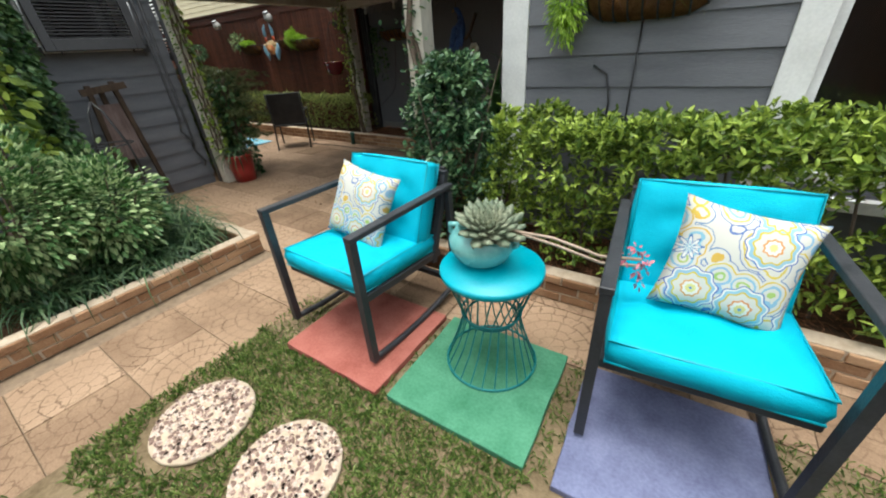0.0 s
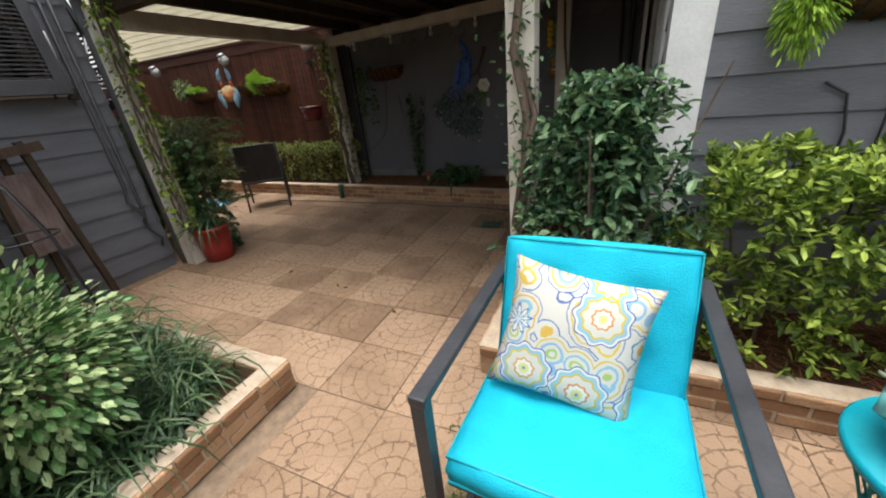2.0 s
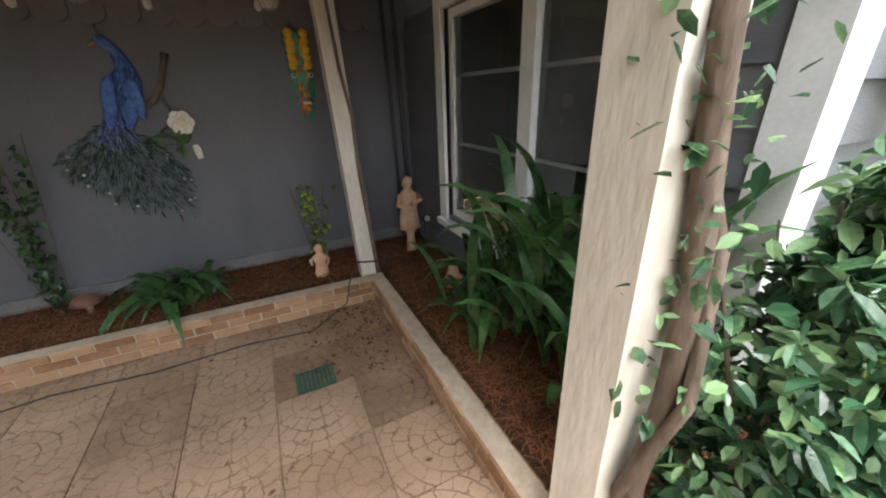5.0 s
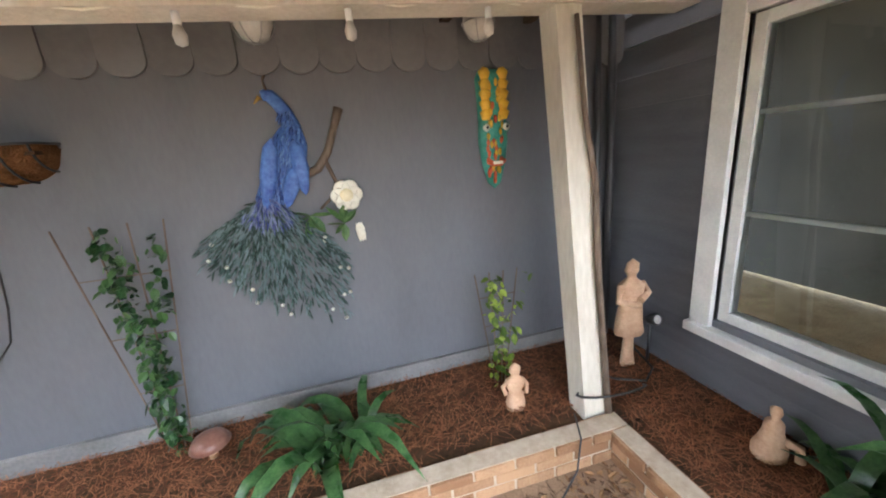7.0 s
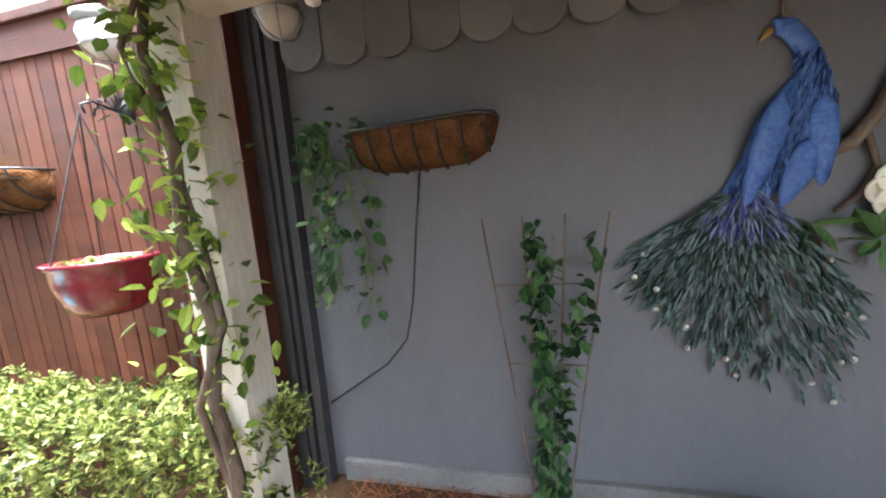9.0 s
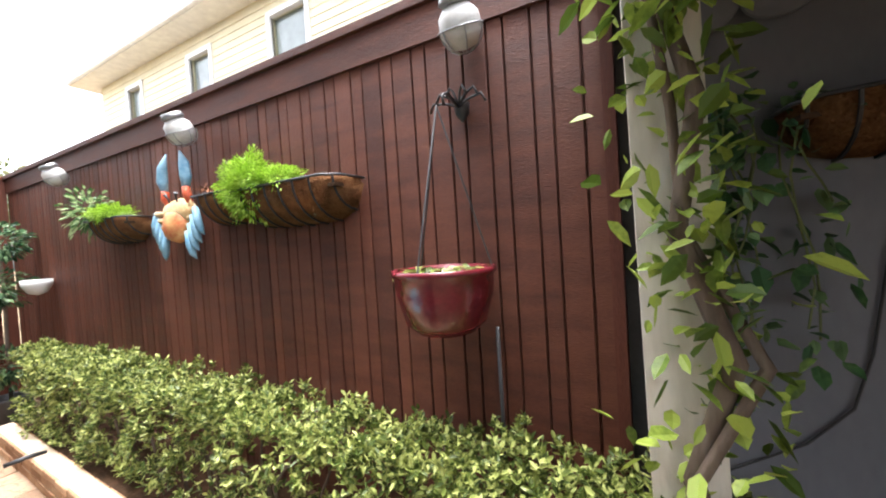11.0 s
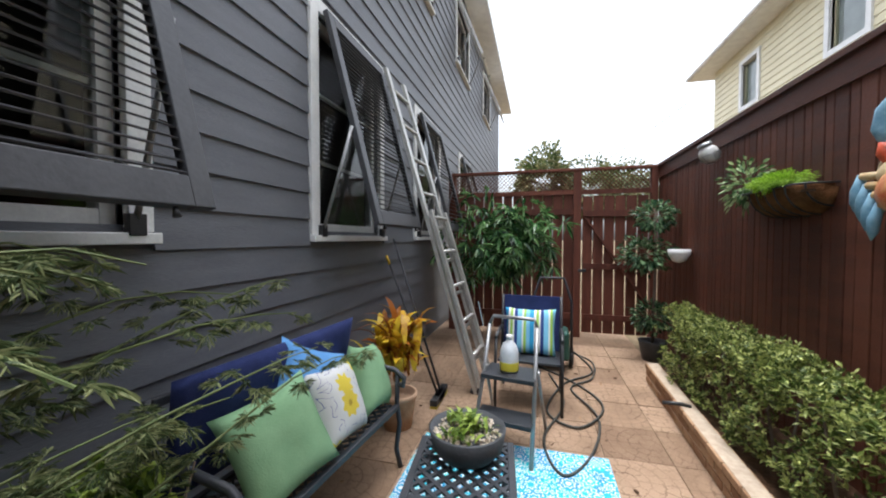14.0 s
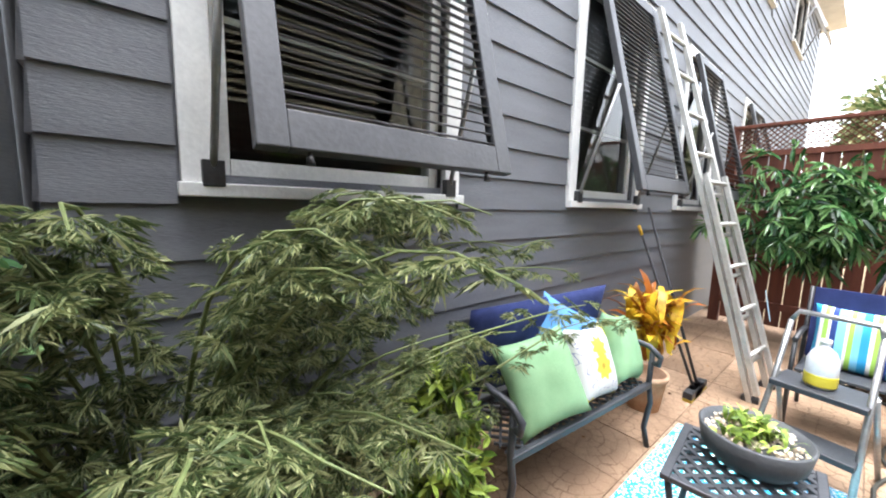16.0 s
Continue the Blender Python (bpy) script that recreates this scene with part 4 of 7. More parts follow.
def box_cushion(w, h, t, n=18, dents=()):
    """A boxed cushion in the x-z plane with a seam round each face, soft dents and rounded corners."""
    bm = bmesh.new()
    faces = {}
    for side in (1, -1):
        for i in range(n + 1):
            for j in range(n + 1):
                u, v = 2 * i / n - 1, 2 * j / n - 1
                rim = max(abs(u), abs(v))
                px, pz = u * w / 2, v * h / 2
                k = 1 - 0.06 * max(0, abs(u) + abs(v) - 1.55)
                px, pz = px * k, pz * k
                d = t / 2 * (0.78 + 0.22 * max(0, 1 - rim ** 4)) + 0.008 * noise.noise((px * 7, pz * 7, side * 3.1))
                for tx, tz in dents:
                    d -= t * 0.16 * math.exp(-((px - tx) ** 2 + (pz - tz) ** 2) / 0.0024)
                faces[side, i, j] = bm.verts.new((px, -side * d, pz))
        for i in range(n):
            for j in range(n):
                q = (faces[side, i, j], faces[side, i + 1, j], faces[side, i + 1, j + 1], faces[side, i, j + 1])
                bm.faces.new(q if side > 0 else q[::-1]).smooth = True
    ring = [(i, 0) for i in range(n)] + [(n, j) for j in range(n)] + [(i, n) for i in range(n, 0, -1)] + [(0, j) for j in range(n, 0, -1)]
    mids = [bm.verts.new(((faces[1, i, j].co + faces[-1, i, j].co) / 2) * 1.0 + Vector((faces[1, i, j].co.x * 0.035, 0, faces[1, i, j].co.z * 0.035))) for i, j in ring]
    for k, (i, j) in enumerate(ring):
        i2, j2 = ring[(k + 1) % len(ring)]
        m2 = mids[(k + 1) % len(ring)]
        bm.faces.new((faces[1, i, j], mids[k], m2, faces[1, i2, j2])).smooth = True
        bm.faces.new((mids[k], faces[-1, i, j], faces[-1, i2, j2], m2)).smooth = True
    bmesh.ops.recalc_face_normals(bm, faces=bm.faces)
    return bm


def piping(w, h, y):
    return tube([(sx * w / 2 * 0.985, y, sz * h / 2 * 0.985) for sx, sz in ((-1, -1), (1, -1), (1, 1), (-1, 1), (-1, -1))], 0.005, 6)


def seat_cushions(m):
    s = thing("seat_cushion", m @ pose(0, -0.06, 0.435, 86), "turquoise cloth seat cushion on the rocking chair", "cushion", "chair cushions")
    part("pad", box_cushion(0.57, 0.57, 0.115, 18, [(-0.12, 0.0), (0.12, 0.0)]), M_TURQ, s)
    for y in (-0.045, 0.045):
        part("piping", piping(0.57, 0.57, y), M_TURQPAINT, s)
    b = thing("back_cushion", m @ pose(0, 0.205, 0.638, -20), "tufted turquoise cloth back cushion on the rocking chair", "cushion", "chair cushions")
    part("pad", box_cushion(0.56, 0.46, 0.13, 20, [(-0.13, -0.1), (0.13, -0.1), (-0.13, 0.09), (0.13, 0.09)]), M_TURQ, b)
    for y in (-0.051, 0.051):
        part("piping", piping(0.56, 0.46, y), M_TURQPAINT, b)


CH1, CH2 = pose(3.39, -1.37, 0.02, 0, 0, -2), pose(4.93, -1.23, 0.02, 0, 0, 5)
ch = rocking_chair(CH1)
copy_thing(ch, CH2)
seat_cushions(CH1)
seat_cushions(CH2)
for c, dx, tilt in ((CH1, -0.04, 9), (CH2, 0.05, 9)):
    solid("throw_pillow", pillow(0.41, 0.41, 0.13, 16, 0.1), M_FLORAL, "square throw pillow with a bright floral print on the chair", "pillow", "floral pillows", m=c @ pose(dx, 0.03, 0.655, -24, tilt, 0))

table = thing("side_table", pose(4.17, -1.42, 0.035), "round turquoise metal side table with a wire base", "table")
part("tabletop", lathe([(0.0, 0.505), (0.21, 0.505), (0.222, 0.512), (0.225, 0.53), (0.218, 0.54), (0.0, 0.54)], 40), M_TURQPAINT, table)
for r, z in ((0.215, 0.008), (0.135, 0.3), (0.2, 0.5), (0.118, 0.27)):
    part("ring", tube([(r * math.cos(2 * math.pi * k / 32), r * math.sin(2 * math.pi * k / 32), z) for k in range(33)], 0.006, 6), M_TEALWIRE, table)
for k in range(24):
    a = 2 * math.pi * k / 24
    part("wire", tube([(0.213 * math.cos(a), 0.213 * math.sin(a), 0.008), (0.165 * math.cos(a + 0.1), 0.165 * math.sin(a + 0.1), 0.14), (0.125 * math.cos(a + 0.2), 0.125 * math.sin(a + 0.2), 0.285), (0.2 * math.cos(a + 0.45), 0.2 * math.sin(a + 0.45), 0.5)], 0.0035, 5), M_TEALWIRE, table)
pot = thing("glazed_pot", pose(4.12, -1.41, 0.577), "aqua glazed round ceramic pot with small handles on the side table", "pot")
part("bowl", lathe([(0.0, 0), (0.07, 0), (0.11, 0.03), (0.138, 0.08), (0.14, 0.115), (0.12, 0.145), (0.105, 0.155), (0.108, 0.17), (0.096, 0.17), (0.095, 0.14), (0, 0.135)], 36), M_AQUAPOT, pot)
for s in (-1, 1):
    part("handle", tube([(s * 0.115, 0, 0.15), (s * 0.155, 0, 0.145), (s * 0.155, 0, 0.11), (s * 0.138, 0, 0.1)], 0.012), M_AQUAPOT, pot)


def rosette(name, m, r, label, material, n=70, group=""):
    t = thing(name, m, label, "plant", group)
    V, F = [], []
    for k in range(n):
        a, lev = k * 2.39996, k / n
        L, el = r * (1 - 0.62 * lev), radians(8 + 75 * lev)
        d = Vector((math.cos(a) * math.cos(el), math.sin(a) * math.cos(el), math.sin(el)))
        s = Vector((-math.sin(a), math.cos(a), 0))
        up = s.cross(d) * -1
        for q, w, h in ((0.1, 0.12, 0), (0.6, 0.36, 0.02), (0.85, 0.3, 0.05), (1.0, 0.02, 0.1)):
            c = d * L * q + up * (h * L)
            V += [tuple(c - s * w * L * 0.5), tuple(c - up * 0.05 * L), tuple(c + s * w * L * 0.5), tuple(c + up * 0.06 * L)]
        for g in range(3):
            for e in range(4):
                F.append((g * 4 + e, g * 4 + (e + 1) % 4, g * 4 + 4 + (e + 1) % 4, g * 4 + 4 + e))
        raw_quads("leaf", V, F, material, t)
        V, F = [], []
    return t


su = rosette("succulent", pose(4.16, -1.43, 0.74, 14, 12, 0), 0.16, "grey-green rosette succulent growing in the aqua pot", L_SUCC, 80)
rosette("succulent", pose(4.05, -1.38, 0.73, -20, -14, 0), 0.085, "small grey-green rosette succulent in the aqua pot", L_SUCC, 45)
st = thing("flower_stalk", pose(4.16, -1.43, 0.76), "pale arching succulent flower stalk with pink buds", "plant")
for dy, dz in ((0.0, 0.0), (0.04, -0.05)):
    part("stalk", tube([(0.08, 0, 0), (0.25, 0.03 + dy, -0.01 + dz), (0.42, 0.06 + dy, -0.06 + dz), (0.55, 0.1 + dy, -0.06 + dz)], 0.006), mat("pale_stalk", (0.3, 0.22, 0.16), (0.42, 0.32, 0.24)), st)
M_BUD = mat("pink_buds", (0.35, 0.08, 0.12), (0.55, 0.22, 0.25), island=0.8)
for k, (x, y, z) in enumerate(((0.55, 0.1, -0.06), (0.53, 0.1, -0.02), (0.57, 0.12, -0.1), (0.55, 0.14, -0.13), (0.5, 0.08, -0.06), (0.56, 0.13, -0.17))):
    p, nr = blob_points(14, (x, y, z), (0.012, 0.012, 0.02), 4 + k)
    leaves("flower_bud", p, nr, 0.022, 0.01, M_BUD, st, 4 + k)


def paver(m, material, label, seed):
    b = box(-0.325, 0.325, -0.31, 0.31, 0, 0.035, 0.004)
    bmesh.ops.subdivide_edges(b, edges=[e for e in b.edges if e.calc_length() > 0.3], cuts=6)
    for v in b.verts:
        v.co.x += noise.noise(v.co * 9 + Vector((seed, 0, 0))) * 0.006
        v.co.y += noise.noise(v.co * 9 + Vector((0, seed, 0))) * 0.006
    solid("paver", b, material, label, "paver", "painted pavers", m=m)


paver(pose(3.48, -1.57, 0), M_REDMAT, "square concrete paver painted faded red", 1)
paver(pose(4.18, -1.55, 0, 0, 0, 1), M_GREENMAT, "square concrete paver painted green", 5)
paver(pose(4.93, -1.54, 0, 0, 0, 2), M_BLUEMAT, "square concrete paver painted slate blue", 9)


def stepping_stone(x, y, r, seed):
    t = thing("stepping_stone", pose(x, y, 0), "round pebble-topped concrete stepping stone in the lawn", "stone", "stepping stones")
    part("slab", lathe([(r * 0.96, 0), (r, 0.01), (r, 0.022), (r * 0.97, 0.028), (0, 0.028)], 36), M_MORTAR, t)
    rng = np.random.default_rng(seed)
    n = 640
    rad, a = r * 0.95 * np.sqrt(rng.uniform(0, 1, n)), rng.uniform(0, 6.283, n)
    V, F = [], []
    for k in range(n):
        x0, y0, s, al, e = rad[k] * math.cos(a[k]), rad[k] * math.sin(a[k]), rng.uniform(0.007, 0.014), rng.uniform(0, 3.14), rng.uniform(0.6, 1)
        b = len(V)
        for ring, hz in ((1.0, 0.027), (0.7, 0.034)):
            for j in range(6):
                u, v = s * ring * math.cos(j * 1.047), s * ring * e * math.sin(j * 1.047)
                V.append((x0 + u * math.cos(al) - v * math.sin(al), y0 + u * math.sin(al) + v * math.cos(al), hz))
        for j in range(6):
            F.append((b + j, b + (j + 1) % 6, b + 6 + (j + 1) % 6, b + 6 + j))
        F.append(tuple(b + 6 + j for j in range(6)))
    tagged(raw_quads("pebble_top", V, F, M_PEBBLE, t), kind="stuff")


stepping_stone(3.22, -2.36, 0.21, 1)
stepping_stone(3.74, -2.31, 0.21, 2)

# lawn grass
rng = np.random.default_rng(11)
n = 125000
gx, gy = rng.uniform(2.88, 6.6, n), rng.uniform(-3.6, -1.22, n)
dens = np.array([noise.noise((a * 1.7, b * 1.7, 0.3)) + 0.5 * noise.noise((a * 5, b * 5, 2.0)) for a, b in zip(gx, gy)])
keep = (dens > -0.38) & ~((np.hypot(gx - 3.2, gy + 2.38) < 0.23) | (np.hypot(gx - 3.74, gy + 2.31) < 0.225))
for x0 in (3.16, 3.86, 4.61):
    keep &= ~((gx > x0) & (gx < x0 + 0.64) & (gy > -1.87) & (gy < -1.22))
keep &= ~((gy > -1.85) & (rng.uniform(0, 1, n) < 0.72))
P3 = np.stack([gx, gy, np.zeros(n)], 1)[keep]
g = leaves("grass", P3, np.tile([0, 0, 1.0], (len(P3), 1)), 0.045, 0.0045, L_LAWN, None, 5, "short patchy lawn grass, partly dry", droop=0.3, out=1.0, jitter=0.55)
tagged(g, category="grass", kind="stuff")


# ---- plants ----
def hedge(name, x0, x1, y0, y1, z0, z1, n, leaf, size, label, seed, per=6, parent_z=0.14):
    t = thing(name, pose((x0 + x1) / 2, (y0 + y1) / 2, parent_z), label, "hedge")
    rng = np.random.default_rng(seed)
    cx, cy = (x0 + x1) / 2, (y0 + y1) / 2
    u = rng.uniform(-1, 1, (n, 3))
    ax = rng.choice(3, n, p=[0.06, 0.47, 0.47])
    sg = np.where(ax == 0, rng.choice([-1, 1], n), np.where(ax == 1, np.where(rng.uniform(0, 1, n) < 0.8, -1, 1), 1))
    nr = np.zeros((n, 3))
    nr[np.arange(n), ax] = sg
    u[np.arange(n), ax] = sg * (1 - 0.5 * rng.uniform(0, 1, n) ** 1.8)
    pos = u * np.array([(x1 - x0) / 2, (y1 - y0) / 2, (z1 - z0) / 2]) + np.array([cx, cy, (z0 + z1) / 2])
    lump = np.array([noise.noise(Vector(q * 4.5)) * 0.075 + noise.noise(Vector(q * 13)) * 0.045 for q in pos])
    pos = pos + nr * lump[:, None]
    gap = np.array([noise.noise(Vector(q * 7) + Vector((5, 5, 5))) for q in pos])
    pos, nr = pos[gap > -0.28], nr[gap > -0.28]
    # leafy shoots
    k = int((x1 - x0) * 70)
    b = np.stack([rng.uniform(x0, x1, k), rng.uniform(y0, y1, k), np.full(k, z1)], 1)
    b[:, 2] += np.array([noise.noise(Vector(q * 4.5)) * 0.075 for q in b])
    sh = np.concatenate([b + np.array([0, 0, 0.018]) * j + rng.normal(0, 0.009, (k, 3)) for j in range(3)])
    pos = np.concatenate([pos, sh]) - np.array([cx, cy, parent_z])
    nr = np.concatenate([nr, np.tile([0, 0, 1.0], (len(sh), 1))])
    # every shoot ends in a rosette of leaves
    m = len(pos)
    ax = nr * 0.55 + np.array([0, 0, 0.55]) + rng.normal(0, 0.38, (m, 3))
    ax /= np.linalg.norm(ax, axis=1)[:, None]
    e1 = np.cross(ax, rng.normal(0, 1, (m, 3)))
    e1 /= np.linalg.norm(e1, axis=1)[:, None]
    e2 = np.cross(ax, e1)
    P, N = [], []
    for j in range(per):
        w, op = (2.4 * j + rng.uniform(-0.3, 0.3, m))[:, None], rng.uniform(0.45, 1.25, m)[:, None]
        N.append(ax * np.cos(op) + (e1 * np.cos(w) + e2 * np.sin(w)) * np.sin(op))
        P.append(pos - ax * size * 0.16 * j)
    P, N = np.stack(P, 1).reshape(-1, 3), np.stack(N, 1).reshape(-1, 3)
    leaves("foliage", P, N, size, size * 0.42, leaf, t, seed, out=1.0, jitter=0.15, droop=0.12)
    for i in range(int((x1 - x0) / 0.22)):
        x = x0 + 0.1 + i * 0.22 - cx
        y = rng.uniform(-0.06, 0.06)
        part("stem", tube([(x, y, -0.02), (x + rng.uniform(-0.05, 0.05), y - 0.03, (z1 - parent_z) * 0.5), (x + rng.uniform(-0.1, 0.1), y + rng.uniform(-0.1, 0.1), (z1 - parent_z) * 0.93)], [0.009, 0.007, 0.004], 5), M_BARK, t)
    return t


hedge("box_hedge", 3.8, 7.4, -0.7, -0.25, 0.22, 1.0, 5000, L_HEDGE, 0.05, "clipped bright green box hedge in front of the house", 21)
hedge("box_hedge", -4.5, -0.05, 2.2, 2.5, 0.2, 0.73, 6000, L_HEDGE2, 0.032, "low clipped yellow-green hedge along the red-brown fence", 22)


def shrub(name, x, y, z, r, h, n, leaf, size, ratio, label, seed, stems=9, shell=0.3, lumps=0.4):
    t = thing(name, pose(x, y, z), label, "shrub")
    rng = random.Random(seed)
    for k in range(stems):
        a = rng.uniform(0, 6.28)
        q = rng.uniform(0.3, 0.8)
        part("stem", tube([(rng.uniform(-0.04, 0.04), rng.uniform(-0.04, 0.04), -0.02), (math.cos(a) * r[0] * q * 0.5, math.sin(a) * r[1] * q * 0.5, h * 0.4), (math.cos(a) * r[0] * q, math.sin(a) * r[1] * q, h * rng.uniform(0.65, 0.95))], [0.011, 0.008, 0.003], 5), M_BARK, t)
    p, nr = blob_points(n, (0, 0, h * 0.54), (r[0], r[1], h * 0.46), seed, shell, lumps, 2.8)
    leaves("foliage", p, nr + np.array([0, 0, 0.2]), size, size * ratio, leaf, t, seed, out=0.5, droop=0.25, jitter=1.3)
    return t


def rosette_shrub(name, x, y, z, r, h, n, per, leaf, size, ratio, label, seed, stems=14, low=0.1, lumps=0.45):
    """A loose broad-leaved shrub: woody stems, twigs that end in rosettes of leaves."""
    t = thing(name, pose(x, y, z), label, "shrub")
    rng = random.Random(seed)
    P, N = [], []
    for k in range(stems):
        a = rng.uniform(0, 6.28)
        q = rng.uniform(0.3, 0.95)
        top = h * rng.uniform(0.55, 1.0)
        part("stem", tube([(rng.uniform(-0.04, 0.04), rng.uniform(-0.04, 0.04), -0.02), (math.cos(a) * r[0] * q * 0.5, math.sin(a) * r[1] * q * 0.5, top * 0.45), (math.cos(a) * r[0] * q, math.sin(a) * r[1] * q, top)], [0.011, 0.008, 0.003], 5), M_BARK, t)
    for k in range(n):
        u = rng.random()
        zz = low + (h - low) * u
        wide = (0.62 + 0.9 * u - 1.15 * u * u) * (1 + lumps * 1.5 * noise.noise((u * 5.0, k % 7, seed)))
        a = rng.uniform(0, 6.28)
        rr = wide * rng.uniform(0.25, 1.0) ** 0.5
        rr *= 1 + lumps * 1.4 * noise.noise((math.cos(a) * 1.6 + seed, math.sin(a) * 1.6, zz * 3.5))
        c = Vector((math.cos(a) * r[0] * rr, math.sin(a) * r[1] * rr, zz))
        ax = Vector((math.cos(a) * 0.5 + rng.gauss(0, 0.45), math.sin(a) * 0.5 + rng.gauss(0, 0.45), 0.55 + rng.gauss(0, 0.3))).normalized()
        e1 = ax.orthogonal().normalized()
        e2 = ax.cross(e1)
        for j in range(per):
            w = 2.4 * j + rng.uniform(-0.3, 0.3)
            open_ = rng.uniform(0.5, 1.25)
            d = ax * math.cos(open_) + (e1 * math.cos(w) + e2 * math.sin(w)) * math.sin(open_)
            P.append(tuple(c - ax * 0.012 * j))
            N.append(tuple(d))
    leaves("foliage", P, N, size, size * ratio, leaf, t, seed, out=1.0, jitter=0.22, droop=0.3)
    return t


rosette_shrub("gardenia_shrub", 3.38, -0.44, 0.12, (0.45, 0.34), 1.25, 820, 7, L_GARD, 0.057, 0.52, "glossy dark green shrub by the post in pine straw", 31)
rosette_shrub("gardenia_shrub", 3.72, -0.45, 0.12, (0.22, 0.2), 0.62, 120, 6, L_HEDGE, 0.05, 0.48, "lighter green low shrub against the house corner", 35, 8)
shrub("variegated_shrub", 1.4, -2.45, 0.12, (0.46, 0.5), 0.98, 7500, L_BOX, 0.05, 0.55, "pale variegated green shrub in the planter", 41, 12, 0.45, 0.25)
shrub("variegated_shrub", 1.2, -3.3, 0.12, (0.5, 0.5), 0.75, 3000, L_BOX, 0.05, 0.55, "pale variegated green shrub in the planter", 42, 12, 0.45, 0.25)


def ivy_column(x, y, z0, z1, r, n, seed, label, leaf=None, size=0.055):
    t = thing("ivy", pose(x, y, z0), label, "ivy")
    rng = np.random.default_rng(seed)
    zz, a = rng.uniform(0, z1 - z0, n), rng.uniform(0, 6.283, n)
    rr = r * (0.75 + 0.25 * rng.uniform(0, 1, n)) * np.array([1 + 0.35 * noise.noise((q * 3.0, b, seed)) for q, b in zip(zz, a)])
    pos = np.stack([rr * np.cos(a), rr * np.sin(a), zz], 1)
    nr = np.stack([np.cos(a), np.sin(a), np.full(n, -0.3)], 1)
    leaves("foliage", pos, nr, size, size * 0.85, leaf or L_IVY, t, seed, out=0.7, droop=0.35)
    for k in range(4):
        part("stem", tube([(0.04 * math.cos(k * 1.6 + j), 0.04 * math.sin(k * 1.6 + j), (z1 - z0) * j / 8) for j in range(9)], 0.009, 5), M_BARK, t)
    return t


ivy_column(-0.16, -1.76, 0.12, 3.2, 0.22, 6000, 51, "thick column of dark green ivy on the house wall")
ivy_column(-0.16, -0.3, 0.4, 2.2, 0.08, 420, 52, "vine with small leaves climbing the cream post", L_HEDGE, 0.05)

for i, (x, y, s, L) in enumerate(((1.5, -1.08, 1, 0.36), (1.72, -1.12, 2, 0.34), (1.28, -1.15, 3, 0.4), (1.62, -1.35, 4, 0.36), (1.1, -1.25, 5, 0.42), (1.8, -1.5, 6, 0.3), (1.0, -1.02, 7, 0.42), (0.7, -1.05, 8, 0.44), (0.85, -1.3, 9, 0.4), (0.6, -1.4, 10, 0.42), (1.3, -1.45, 11, 0.4), (1.75, -1.75, 12, 0.32), (1.45, -1.6, 13, 0.38), (0.35, -1.15, 14, 0.4), (1.82, -1.3, 15, 0.28), (1.78, -2.0, 16, 0.3))):
    t = thing("liriope", pose(x - 0.06, y - 0.47, 0.12), "dark green grassy liriope clump in the planter", "plant", "liriope clumps")
    blades("foliage", (0, 0, 0), 150, L, 0.012, L_GRASS, t, 60 + i, 0.55, 1.0, 5, 0.07)

easel = thing("wooden_easel", pose(-0.16, -1.2, 0.1), "weathered dark wooden stand against the siding", "stand")
for a, b in (((-0.02, -0.16, 0), (0.0, -0.1, 1.18)), ((-0.02, 0.2, 0), (0.0, 0.1, 1.2)), ((-0.12, 0, 0), (-0.04, 0, 1.15))):
    part("leg", bar(a, b, 0.045, 0.04, (0, 1, 0)), M_ROOF, easel)
part("crossbar", bar((0, -0.17, 1.12), (0.02, 0.2, 1.16), 0.04, 0.06), M_ROOF, easel)
part("board", xf(box(-0.012, 0.012, -0.1, 0.12, 0.45, 1.0, 0.003), Matrix.Rotation(radians(-2), 4, "Y")), mat("weathered_board", (0.09, 0.06, 0.055), (0.2, 0.15, 0.14), 6, 0.8, 0, 0.4, 50, 0.2, (5, 5, 1)), easel)
ob_ = thing("wire_obelisk", pose(0.5, -1.5, 0.12) @ Matrix.Scale(1.35, 4), "black wrought-iron garden obelisk among the grasses", "trellis")
for k in range(4):
    a = k * math.pi / 2 + 0.5
    part("leg", tube([(0.16 * math.cos(a), 0.16 * math.sin(a), 0), (0.12 * math.cos(a), 0.12 * math.sin(a), 0.5), (0.05 * math.cos(a), 0.05 * math.sin(a), 0.72), (0, 0, 0.78)], 0.006, 6), M_BLACK, ob_)
for r, z in ((0.14, 0.25), (0.115, 0.52)):
    part("hoop", tube([(r * math.cos(6.2832 * k / 20), r * math.sin(6.2832 * k / 20), z) for k in range(21)], 0.005, 5), M_BLACK, ob_)

ivy_column(-0.3, 0.06, 0.0, 1.25, 0.15, 700, 53, "loose leafy climber beside the cream corner post", L_IVY, 0.055)
ivy_column(0.05, -1.95, 0.12, 2.4, 0.3, 3200, 54, "dark green ivy spreading beside the thick column")
shrub("variegated_shrub", 1.45, -1.98, 0.12, (0.4, 0.34), 0.8, 4200, L_BOX, 0.05, 0.55, "pale variegated green shrub in the planter", 43, 10, 0.45, 0.25)

